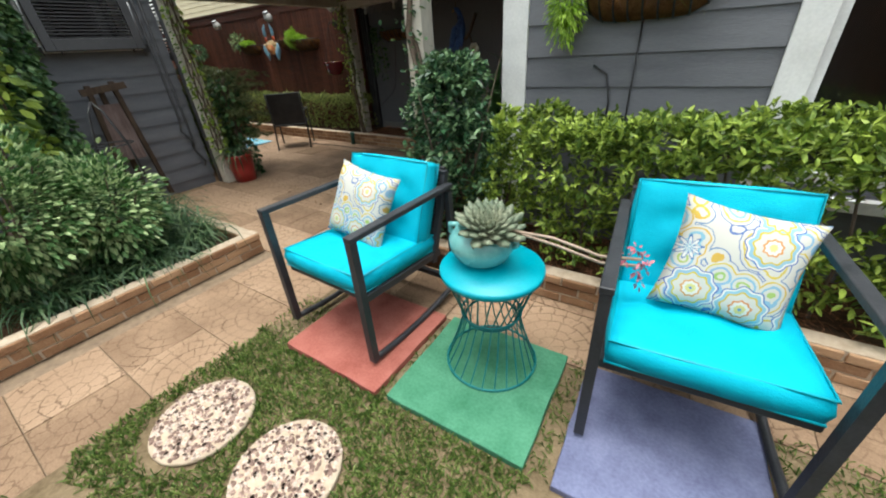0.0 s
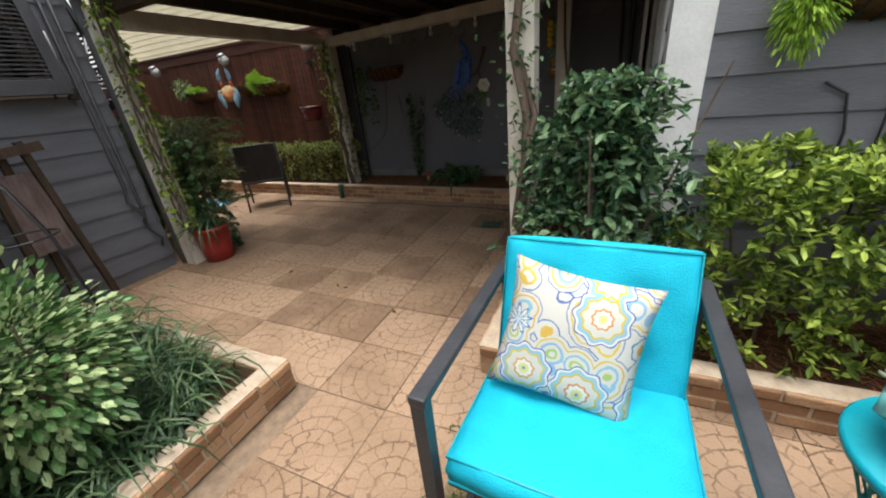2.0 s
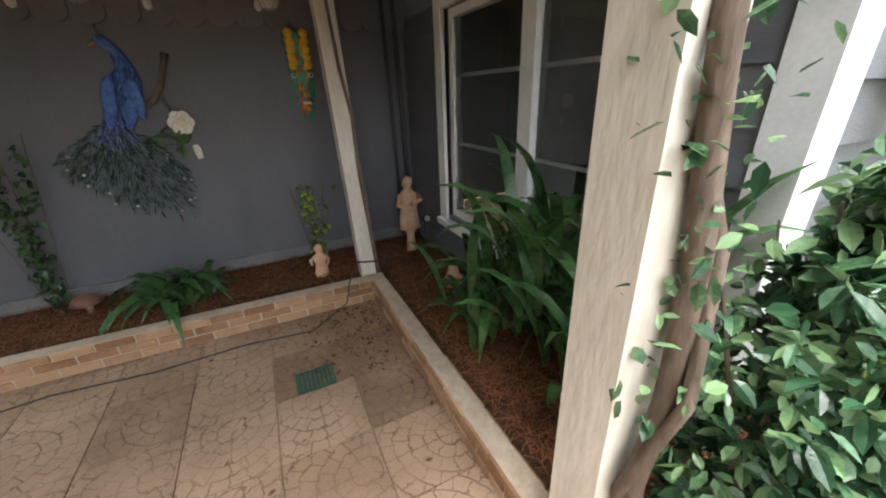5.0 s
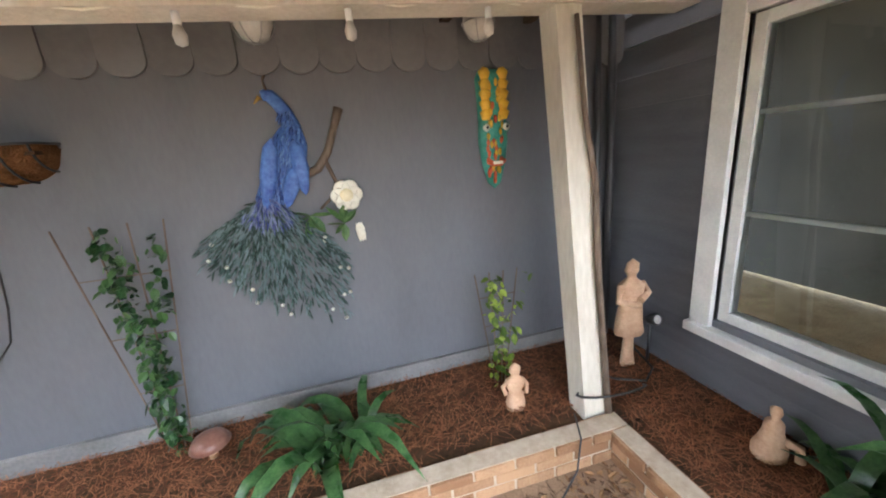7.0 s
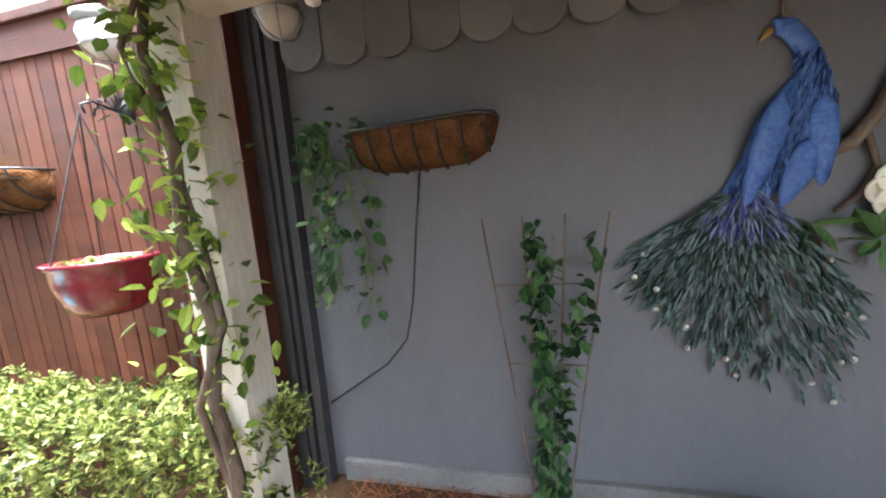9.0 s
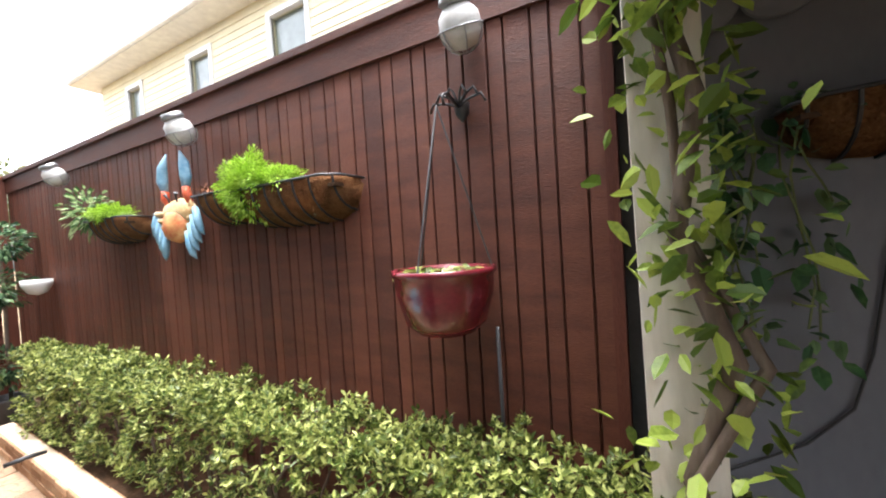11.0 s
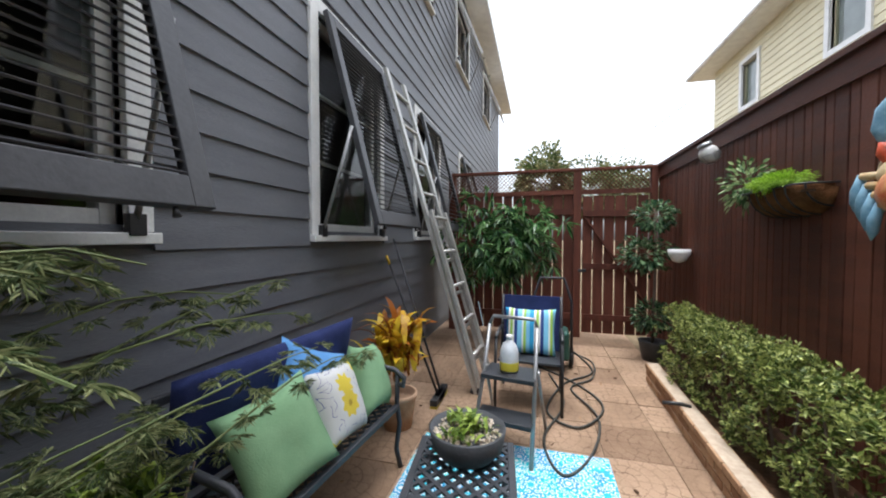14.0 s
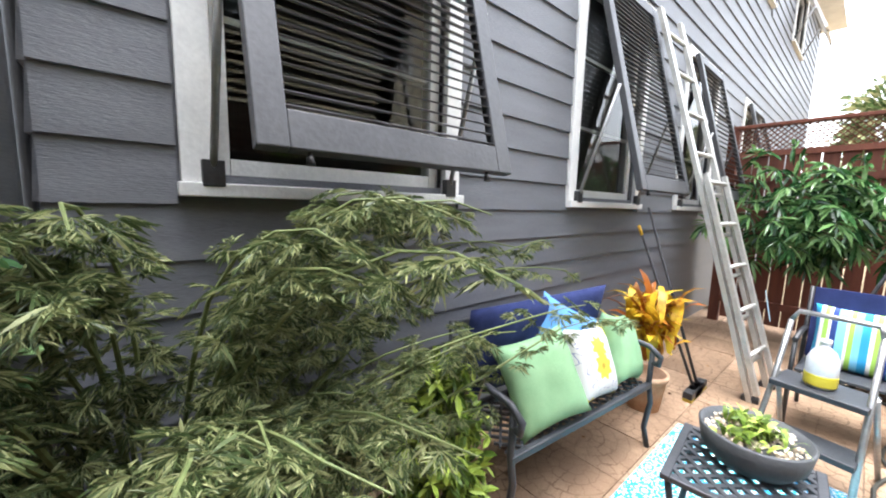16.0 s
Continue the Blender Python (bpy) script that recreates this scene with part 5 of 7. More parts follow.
# red pot at the corner post
rp = thing("red_pot", pose(-0.1, -0.14, 0), "red plastic flower pot beside the cream post", "pot")
part("pot", lathe([(0, 0), (0.125, 0), (0.14, 0.15), (0.16, 0.32), (0.172, 0.32), (0.172, 0.35), (0.155, 0.35), (0.15, 0.3), (0, 0.3)], 32), M_REDPOT, rp)
part("soil", lathe([(0, 0.302), (0.145, 0.302), (0.14, 0.312), (0, 0.318)], 24), M_SOIL, rp)
sp_ = thing("spider_plant", pose(-0.08, -0.16, 0.31), "arching green spider plant in the red pot", "plant")
blades("foliage", (0, 0, 0), 70, 0.3, 0.014, L_GRASS, sp_, 71, 0.8, 1.3, 6, 0.04)


def lace_tree(m, label, seed, reach, n_br, dirs):
    """Lace-leaf maple: thin arching twigs with feathery leaves."""
    t = thing("lace_maple", m, label, "shrub")
    rng = random.Random(seed)
    big, small = [], []
    for k in range(n_br):
        a = rng.uniform(*dirs)
        L = reach * rng.uniform(0.35, 1.0)
        up = rng.uniform(0.8, 2.45)
        pts = []
        for j in range(9):
            s = j / 8
            wob = 0.07 * math.sin(s * 7 + k * 2.3)
            pts.append((math.cos(a + wob) * L * s, math.sin(a + wob) * L * s, up * (0.95 * s ** 0.7 - 0.42 * s * s)))
        part("twig", tube(pts, [0.006 * (1 - 0.85 * j / 8) + 0.001 for j in range(9)], 5), M_STEM, t)
        for q in range(30):
            s = rng.uniform(0.28, 0.995)
            i0 = int(s * 8)
            c = Vector(pts[i0]).lerp(Vector(pts[i0 + 1]), s * 8 - i0)
            b = rng.uniform(0, 6.28)
            dl = Vector((math.cos(b), math.sin(b), rng.uniform(-0.75, 0.1))).normalized()
            side = dl.cross(Vector((rng.gauss(0, 0.4), rng.gauss(0, 0.4), 1))).normalized()
            c = c + dl * rng.uniform(0.02, 0.07)
            # one feathery leaf: toothed lobes fanning from its stalk
            for h in range(7):
                w = (h - 3) * 0.5
                dd = dl * math.cos(w) + side * math.sin(w)
                sd = side * math.cos(w) - dl * math.sin(w)
                ln = 0.05 - 0.008 * abs(h - 3)
                big.append((tuple(c), tuple(dd), ln))
                for f in (0.3, 0.5, 0.7):
                    for sg in (-1, 1):
                        small.append((tuple(c + dd * ln * f), tuple(dd + sd * sg * 0.75)))
    v, fc = leaf_arrays(np.array([q[0] for q in big]), np.array([q[1] for q in big]), 0.047, 0.0034, np.random.default_rng(seed), out=1.0, jitter=0.07, droop=0.22)
    raw("foliage", v, fc, L_MAPLE, t, "feathery lobed leaves")
    v, fc = leaf_arrays(np.array([q[0] for q in small]), np.array([q[1] for q in small]), 0.021, 0.0031, np.random.default_rng(seed + 1), out=1.0, jitter=0.1, droop=0.2)
    raw("leaf_teeth", v, fc, L_MAPLE, t)
    return t


lace_tree(pose(-0.62, -0.08, 0.05), "feathery lace-leaf shrub arching over the bench end", 81, 0.9, 72, (0.1, 3.5))
lace_tree(pose(-0.62, -0.1, 0.1), "feathery lace-leaf shrub arching before the house wall", 82, 2.1, 12, (2.75, 3.1))


# ---- patio and north bed ----
def vine(name, m, pts, rads, label, leaf, leafn, seed, size=0.06, spread=0.09, second=True):
    t = thing(name, m, label, "vine")
    part("trunk", tube(pts, rads, 8), M_BARK, t)
    if second:
        q = [(p[0] + 0.045 * math.cos(i * 1.5), p[1] + 0.045 * math.sin(i * 1.5), p[2]) for i, p in enumerate(pts)]
        part("trunk", tube(q, [r * 0.6 for r in rads], 7), M_BARK, t)
    if leafn:
        rng = np.random.default_rng(seed)
        a = np.asarray(pts)
        i = rng.uniform(len(a) * 0.35, len(a) - 1.001, leafn)
        f = (i % 1)[:, None]
        c = a[i.astype(int)] * (1 - f) + a[i.astype(int) + 1] * f
        pos = c + rng.normal(0, spread, (leafn, 3))
        leaves("foliage", pos, rng.normal(0, 1, (leafn, 3)), size, size * 0.6, leaf, t, seed, droop=0.3)
    return t


vine("vine", pose(3.03, -0.2, 0.1), [(0.1, 0.02, 0), (0.04, -0.03, 0.2), (-0.05, -0.05, 0.5), (-0.03, -0.06, 0.8), (-0.02, -0.04, 1.1), (-0.09, -0.04, 1.4), (-0.06, 0.0, 1.7), (-0.1, 0.0, 1.95)], [0.03, 0.028, 0.026, 0.024, 0.026, 0.022, 0.02, 0.018], "thick twisted vine trunk climbing the cream post", L_GARD, 300, 91, 0.042, 0.055)
vine("vine", pose(-0.14, 2.2, 0.12), [(0.0, 0.02, 0), (-0.03, -0.01, 0.25), (0.02, -0.02, 0.5), (-0.04, 0.0, 0.75), (0.03, -0.02, 1.0), (-0.05, 0.0, 1.25), (-0.01, -0.01, 1.5), (-0.07, 0.0, 1.75), (-0.04, 0.02, 1.95)], [0.024, 0.022, 0.021, 0.02, 0.02, 0.018, 0.017, 0.014, 0.012], "grey vine twining up the cream post by the fence", L_HEDGE, 420, 92, 0.055, 0.065)
vine("vine", pose(2.9, 1.99, 0.15), [(0.08, -0.0, 0), (0.07, 0.05, 0.4), (0.05, 0.08, 0.8), (0.06, 0.13, 1.2), (0.02, 0.16, 1.5), (0.0, 0.2, 1.9)], [0.017, 0.016, 0.016, 0.015, 0.012, 0.01], "thin brown vine climbing the corner post", L_HEDGE, 0, 93, second=False)

for i, (x, y, L, n) in enumerate(((3.4, 0.52, 1.4, 60), (3.36, 0.85, 1.05, 46), (3.42, 0.2, 1.25, 40))):
    t = thing("ginger_plant", pose(x, y, 0.14), "tall clump of long broad green strap leaves", "plant", "strap-leaf clumps")
    single_blades("leaf", (0, 0, 0), n, L * 0.62, 0.066, L_GINGER, t, 100 + i, 0.4, 0.48, 7, 0.1, L * 0.42)
for i, (x, y, L, n) in enumerate(((1.6, 2.22, 0.5, 26), (1.74, 2.3, 0.36, 14), (3.42, 1.25, 0.4, 14))):
    t = thing("cast_iron_plant", pose(x, y, 0.14), "clump of broad dark green leaves in pine straw", "plant", "broad-leaf clumps")
    single_blades("leaf", (0, 0, 0), n, L, 0.07, L_GINGER, t, 110 + i, 0.55, 0.7, 6, 0.05)


def statue(name, prof, m, label, squash=0.7, lean=0.0, arms=()):
    b = lathe(prof, 20, 1.0, squash)
    for v in b.verts:
        v.co.x += lean * v.co.z + 0.012 * noise.noise(v.co * 20)
        v.co.y += 0.012 * noise.noise(v.co * 20 + Vector((3, 3, 3)))
    for pts, r in arms:
        bm_tube(b, pts, r, 8)
    solid(name, b, M_TERRA, label, "statue", m=m)


statue("torso_statue", [(0, 0), (0.075, 0), (0.08, 0.06), (0.066, 0.13), (0.055, 0.17), (0.07, 0.22), (0.072, 0.26), (0.03, 0.29), (0.03, 0.31), (0.042, 0.335), (0.04, 0.37), (0.015, 0.395), (0, 0.4)], pose(2.58, 2.24, 0.13) @ Matrix.Scale(0.72, 4), "pale terracotta torso garden statue on the mulch", arms=(([(-0.06, 0, 0.25), (-0.1, 0, 0.22), (-0.09, -0.03, 0.17)], 0.018), ([(0.06, 0, 0.25), (0.095, 0, 0.2), (0.06, -0.05, 0.16)], 0.018)))
statue("standing_statue", [(0, 0), (0.045, 0), (0.04, 0.05), (0.032, 0.17), (0.045, 0.2), (0.088, 0.205), (0.085, 0.27), (0.068, 0.38), (0.07, 0.45), (0.075, 0.5), (0.028, 0.54), (0.028, 0.555), (0.042, 0.58), (0.04, 0.62), (0, 0.65)], pose(3.4, 2.32, 0.15) @ Matrix.Scale(1.07, 4), "tall pale terracotta standing garden statue in the corner", arms=(([(-0.07, 0, 0.5), (-0.1, -0.02, 0.42), (0.0, -0.07, 0.4)], 0.02), ([(0.07, 0, 0.5), (0.1, -0.02, 0.44), (0.0, -0.07, 0.43)], 0.02)))
statue("seated_statue", [(0, 0), (0.08, 0), (0.085, 0.05), (0.06, 0.1), (0.045, 0.15), (0.05, 0.19), (0.02, 0.22), (0.03, 0.245), (0.028, 0.275), (0, 0.29)], pose(3.43, 1.55, 0.15) @ Matrix.Scale(0.85, 4), "small pale seated garden statue on the mulch", 0.85, arms=(([(0.03, -0.03, 0.1), (0.06, -0.09, 0.09), (0.06, -0.1, 0.02)], 0.022),))

mush = thing("mushroom_ornament", pose(1.02, 2.5, 0.14) @ Matrix.Scale(0.75, 4), "brown ceramic mushroom ornament in the bed", "ornament")
part("cap", lathe([(0, 0.1), (0.11, 0.095), (0.125, 0.105), (0.1, 0.15), (0.05, 0.175), (0, 0.18)], 24), mat("brown_glaze", (0.16, 0.07, 0.05), (0.27, 0.14, 0.1), 6, 0.4), mush)
part("stem", lathe([(0.03, 0), (0.025, 0.1), (0, 0.1)], 14), M_TERRA, mush)

# pine straw over the beds
rng = np.random.default_rng(7)
V, F = [], []
for x0, x1, y0, y1, z, n in ((0.0, 3.6, 2.08, 2.72, 0.15, 7000), (3.06, 3.6, -0.78, 2.05, 0.145, 7500), (3.6, 5.6, -0.66, -0.14, 0.145, 1600)):
    for k in range(n):
        c = Vector((rng.uniform(x0, x1), rng.uniform(y0, y1), z + rng.uniform(0, 0.014)))
        a, L = rng.uniform(0, 6.28), rng.uniform(0.04, 0.11)
        d = Vector((math.cos(a), math.sin(a), rng.uniform(-0.08, 0.2))) * L
        s = Vector((-math.sin(a), math.cos(a), 0)) * 0.0013
        b = len(V)
        bend = Vector((0, 0, 0.012 * rng.uniform(0, 1))) + s * rng.uniform(-6, 6)
        V += [tuple(c - s), tuple(c + s), tuple(c + d * 0.5 + bend + s), tuple(c + d * 0.5 + bend - s), tuple(c + d + s), tuple(c + d - s)]
        F += [(b, b + 1, b + 2, b + 3), (b + 3, b + 2, b + 4, b + 5)]
tagged(raw_quads("pine_straw", V, F, M_STRAW, None, "red-brown pine straw mulch on the beds"), category="mulch", kind="stuff")


# wall decorations
def flat_shape(pts, y, t):
    """An extruded outline in the x-z plane."""
    bm = bmesh.new()
    f = bm.faces.new([bm.verts.new((x, y, z)) for x, z in pts])
    ex = bmesh.ops.extrude_face_region(bm, geom=[f])
    bmesh.ops.translate(bm, vec=(0, -t, 0), verts=[g for g in ex["geom"] if isinstance(g, bmesh.types.BMVert)])
    bmesh.ops.recalc_face_normals(bm, faces=bm.faces)
    return bm


M_PBLUE = mat("peacock_blue_paint", (0.02, 0.055, 0.25), (0.1, 0.22, 0.54), 16, 0.45, 0, 0.4, 70, 0.4)
M_PTEAL = mat("peacock_feather_paint", (0.022, 0.045, 0.036), (0.14, 0.19, 0.2), 40, 0.6, 0, 0.3, 80, 0.3, island=0.8, third=(0.06, 0.11, 0.095))
M_PMID = mat("peacock_scale_paint", (0.04, 0.06, 0.22), (0.2, 0.24, 0.4), 20, 0.5, island=0.9)
M_IVORY = mat("ivory_paint", (0.62, 0.6, 0.5), (0.8, 0.78, 0.68), 12, 0.5)
pk_ = thing("peacock_sculpture", pose(0, WY - 0.004, 0), "painted metal peacock wall sculpture in blue and green", "wall art")
def neck_line(s):
    """Middle and half width of the peacock's body, from the head (0) to the rump (1)."""
    pts = ((0.0, 1.535, 1.862, 0.024), (0.1, 1.565, 1.868, 0.03), (0.2, 1.615, 1.81, 0.032), (0.32, 1.645, 1.73, 0.04), (0.45, 1.625, 1.64, 0.085), (0.6, 1.59, 1.55, 0.1), (0.75, 1.545, 1.46, 0.085), (1.0, 1.46, 1.34, 0.06))
    for a, b in zip(pts, pts[1:]):
        if s <= b[0]:
            f = (s - a[0]) / (b[0] - a[0])
            return [a[k] + (b[k] - a[k]) * f for k in (1, 2, 3)]
    return pts[-1][1:]


line = [neck_line(k / 18) for k in range(19)]
body = tube([(x, -0.02, z) for x, z, w in line], [w for x, z, w in line], 14)
for v in body.verts:
    v.co.y *= 0.42
pbody = part("body", body, M_PBLUE, pk_, "bright blue painted body")
rngp = random.Random(15)
p, nr = [], []
for k in range(520):
    q = rngp.uniform(0.22, 1.0)
    x, z, w = neck_line(q)
    u = rngp.uniform(-0.95, 0.95)
    p.append((x + u * w, -0.012 - 0.4 * w * math.sqrt(1 - u * u), z))
    nr.append((-0.35 + u * 0.25, -0.1, -1))
pl_ = leaves("body_plumage", p, nr, 0.03, 0.011, mat("blue_feather_paint", (0.015, 0.04, 0.17), (0.13, 0.24, 0.5), 26, 0.45, 0, 0.2, 90, 0.4, island=0.7, third=(0.05, 0.12, 0.38)), pbody, 19, "small overlapping blue feathers", jitter=0.1)
tagged(pl_, kind="stuff")
part("beak", tube([(1.525, -0.01, 1.858), (1.495, -0.012, 1.828)], [0.013, 0.002], 6), mat("ochre_paint", (0.4, 0.25, 0.05), (0.55, 0.36, 0.1)), pbody)
part("crest", tube([(1.56, -0.01, 1.885), (1.552, -0.01, 1.93), (1.565, -0.01, 1.96)], [0.006, 0.005, 0.009], 6), M_BARK, pbody)
for x0, z0, a, L in ((1.505, 1.5, 14, 0.2), (1.655, 1.52, -2, 0.15), (1.6, 1.43, 20, 0.12)):
    wing = part("wing", xf(lathe([(0, -L), (0.02, -L * 0.8), (0.042, -L * 0.1), (0.036, L * 0.6), (0, L * 0.85)], 14, 1, 0.4), Matrix.Translation((x0, -0.05, z0)) @ Matrix.Rotation(radians(a), 4, "Y")), M_PBLUE, pk_)
rngp = random.Random(5)


def tail_reach(a):
    """Length of the fan at an angle in degrees: three scalloped lobes."""
    pts = ((-150, 0.42), (-138, 0.52), (-118, 0.56), (-104, 0.64), (-92, 0.68), (-80, 0.74), (-68, 0.86), (-60, 0.72), (-50, 0.6), (-44, 0.4))
    for q, r in zip(pts, pts[1:]):
        if a <= r[0]:
            return q[1] + (r[1] - q[1]) * (a - q[0]) / (r[0] - q[0])
    return 0.4


P5, N5, E = [], [], []
for k in range(1500):
    deg = rngp.uniform(-149, -46)
    reach = tail_reach(deg) * (0.95 + 0.07 * math.sin(deg * 0.9))
    q = reach * rngp.uniform(0.12, 0.92)
    a = radians(deg)
    dx, dz = math.cos(a), math.sin(a)
    P5.append((1.47 + dx * q, -0.01 - 0.03 * (1 - q / reach) - 0.008 * rngp.random(), 1.4 + dz * q))
    N5.append((dx + rngp.gauss(0, 0.16), -0.06, dz + rngp.gauss(0, 0.16)))
tagged(leaves("tail_plumage", P5, N5, 0.06, 0.013, M_PTEAL, pk_, 23, "long dark green and blue tail feathers", jitter=0.08, droop=0.0), kind="stuff")
for deg, q in ((-143, 0.78), (-137, 0.86), (-126, 0.8), (-121, 0.9), (-108, 0.84), (-105, 0.93), (-93, 0.9), (-90, 0.97), (-72, 0.88), (-69, 0.95), (-64, 0.86), (-61, 0.93), (-56, 0.8), (-53, 0.9), (-50, 0.62), (-47, 0.72)):
    r_ = tail_reach(deg) * q
    part("feather_eye", xf(lathe([(0, 0.0), (0.011, 0.003), (0.0, 0.009)], 10), Matrix.Translation((1.47 + math.cos(radians(deg)) * r_, -0.024, 1.4 + math.sin(radians(deg)) * r_)) @ Matrix.Rotation(radians(90), 4, "X")), M_IVORY, pk_, "small ivory eye spot")
p, nr = [], []
for k in range(200):
    a = rngp.uniform(-2.5, -0.75)
    q = rngp.uniform(0.02, 0.17)
    p.append((1.47 + math.cos(a) * q, -0.05, 1.4 + math.sin(a) * q))
    nr.append((math.cos(a), -0.12, math.sin(a)))
tagged(leaves("neck_plumage", p, nr, 0.04, 0.009, M_PMID, pk_, 9, "pointed blue and white neck feathers", jitter=0.12), kind="stuff")
part("branch", tube([(1.53, -0.03, 1.44), (1.64, -0.03, 1.455), (1.74, -0.03, 1.5), (1.8, -0.03, 1.58), (1.85, -0.025, 1.7), (1.885, -0.02, 1.79)], [0.012, 0.018, 0.022, 0.02, 0.018, 0.024], 8), M_BARK, pk_, "rough brown branch")
part("branch", tube([(1.78, -0.02, 1.54), (1.82, -0.02, 1.42), (1.78, -0.02, 1.34), (1.72, -0.02, 1.29)], [0.012, 0.01, 0.008, 0.006], 6), M_BARK, pk_)
for k in range(11):
    x, z = (1.66, 1.26) if k < 5 else (1.83, 1.2)
    a = radians(-200 + 47 * k)
    leaves("leaf_spray", [(x, -0.012 - 0.003 * k, z)], [(math.cos(a), -0.12, math.sin(a))], 0.11, 0.06, L_IVY, pk_, 30 + k, "dark green painted leaf", jitter=0.05, droop=0.0)
fl = thing("wall_flower", pose(1.862, WY - 0.03, 1.35), "ivory metal rose with a cream centre on the wall", "wall art", "wall flowers")
for k in range(6):
    a = k * 1.047
    part("petal", xf(lathe([(0, 0), (0.034, 0.002), (0.046, 0.014), (0.038, 0.018), (0, 0.004)], 14, 1, 0.95), Matrix.Rotation(a, 4, "Y") @ Matrix.Translation((0.04, 0, 0)) @ Matrix.Rotation(radians(90), 4, "X")), M_IVORY, fl)
part("centre", xf(lathe([(0, -0.01), (0.04, 0.004), (0.034, 0.02), (0.01, 0.02), (0, 0.024)], 10), Matrix.Rotation(radians(90), 4, "X")), mat("yellow_centre", (0.6, 0.52, 0.3), (0.74, 0.68, 0.48)), fl)
fb = thing("wall_flower", pose(1.91, WY - 0.025, 1.14), "small ivory metal flower bud on the wall", "wall art", "wall flowers")
for k in range(3):
    part("petal", xf(lathe([(0, -0.06), (0.02, -0.02), (0.022, 0.02), (0, 0.055)], 10, 1, 0.6), Matrix.Rotation(radians(-22 + 16 * k), 4, "Y")), M_IVORY, fb)

M_MTEAL = mat("teal_mask_paint", (0.02, 0.2, 0.16), (0.08, 0.34, 0.27), 20, 0.4, 0, 0.3)
M_MYEL = mat("yellow_mask_paint", (0.6, 0.32, 0.02), (0.72, 0.46, 0.04), 14, 0.4)
M_MRED = mat("red_mask_paint", (0.5, 0.06, 0.03), (0.6, 0.14, 0.05), 14, 0.4)
mk = thing("wall_mask", pose(2.745, WY - 0.004, 1.29) @ Matrix.Scale(1.24, 4), "carved teal and yellow painted tall wall mask", "wall art")
mb = lathe([(0, 0.0), (0.035, 0.03), (0.06, 0.12), (0.075, 0.22), (0.07, 0.3), (0.072, 0.4), (0.078, 0.5), (0.06, 0.535), (0, 0.54)], 22, 1, 0.55)
face_ = part("face", mb, M_MTEAL, mk)
for r in range(5):
    for s in (-1, 1):
        part("crest_scale", xf(lathe([(0, -0.02), (0.03, 0), (0.022, 0.03), (0, 0.04)], 10, 1, 0.5), Matrix.Translation((s * 0.05, -0.035, 0.335 + r * 0.043)) @ Matrix.Rotation(radians(-s * 35), 4, "Y")), M_MYEL, mk, "yellow carved scale")
for s in (-1, 1):
    part("eye_rim", xf(lathe([(0, -0.02), (0.04, 0), (0, 0.02)], 12, 1, 0.6), Matrix.Translation((s * 0.06, -0.04, 0.285)) @ Matrix.Rotation(radians(90), 4, "Y") @ Matrix.Scale(0.6, 4)), M_MTEAL, mk)
    eye_ = part("eye", xf(lathe([(0, 0), (0.018, 0.003), (0.01, 0.012), (0, 0.014)], 12), Matrix.Translation((s * 0.05, -0.045, 0.285)) @ Matrix.Rotation(radians(90), 4, "X")), M_IVORY, face_)
    part("pupil", xf(lathe([(0, 0), (0.007, 0.002), (0, 0.006)], 10), Matrix.Translation((s * 0.05, -0.058, 0.285)) @ Matrix.Rotation(radians(90), 4, "X")), M_BLACK, face_)
mouth_ = part("mouth", tube([(-0.04, -0.035, 0.135), (-0.02, -0.042, 0.12), (0.02, -0.042, 0.12), (0.04, -0.035, 0.135)], 0.013, 8), M_MRED, mk)
part("teeth", xf(box(-0.025, 0.025, -0.058, -0.045, 0.118, 0.132, 0.003), Matrix.Identity(4)), M_IVORY, mouth_)
for k in range(44):
    x, z = rngp.uniform(-0.04, 0.04), rngp.uniform(0.04, 0.48)
    part("painted_dot", xf(lathe([(0, 0), (0.014, 0.004), (0.007, 0.012), (0, 0.013)], 8, 0.7, 1.4), Matrix.Translation((x, -0.042 + abs(x) * 0.4, z)) @ Matrix.Rotation(radians(90), 4, "X")), M_MYEL if k % 2 else M_MRED, mk)


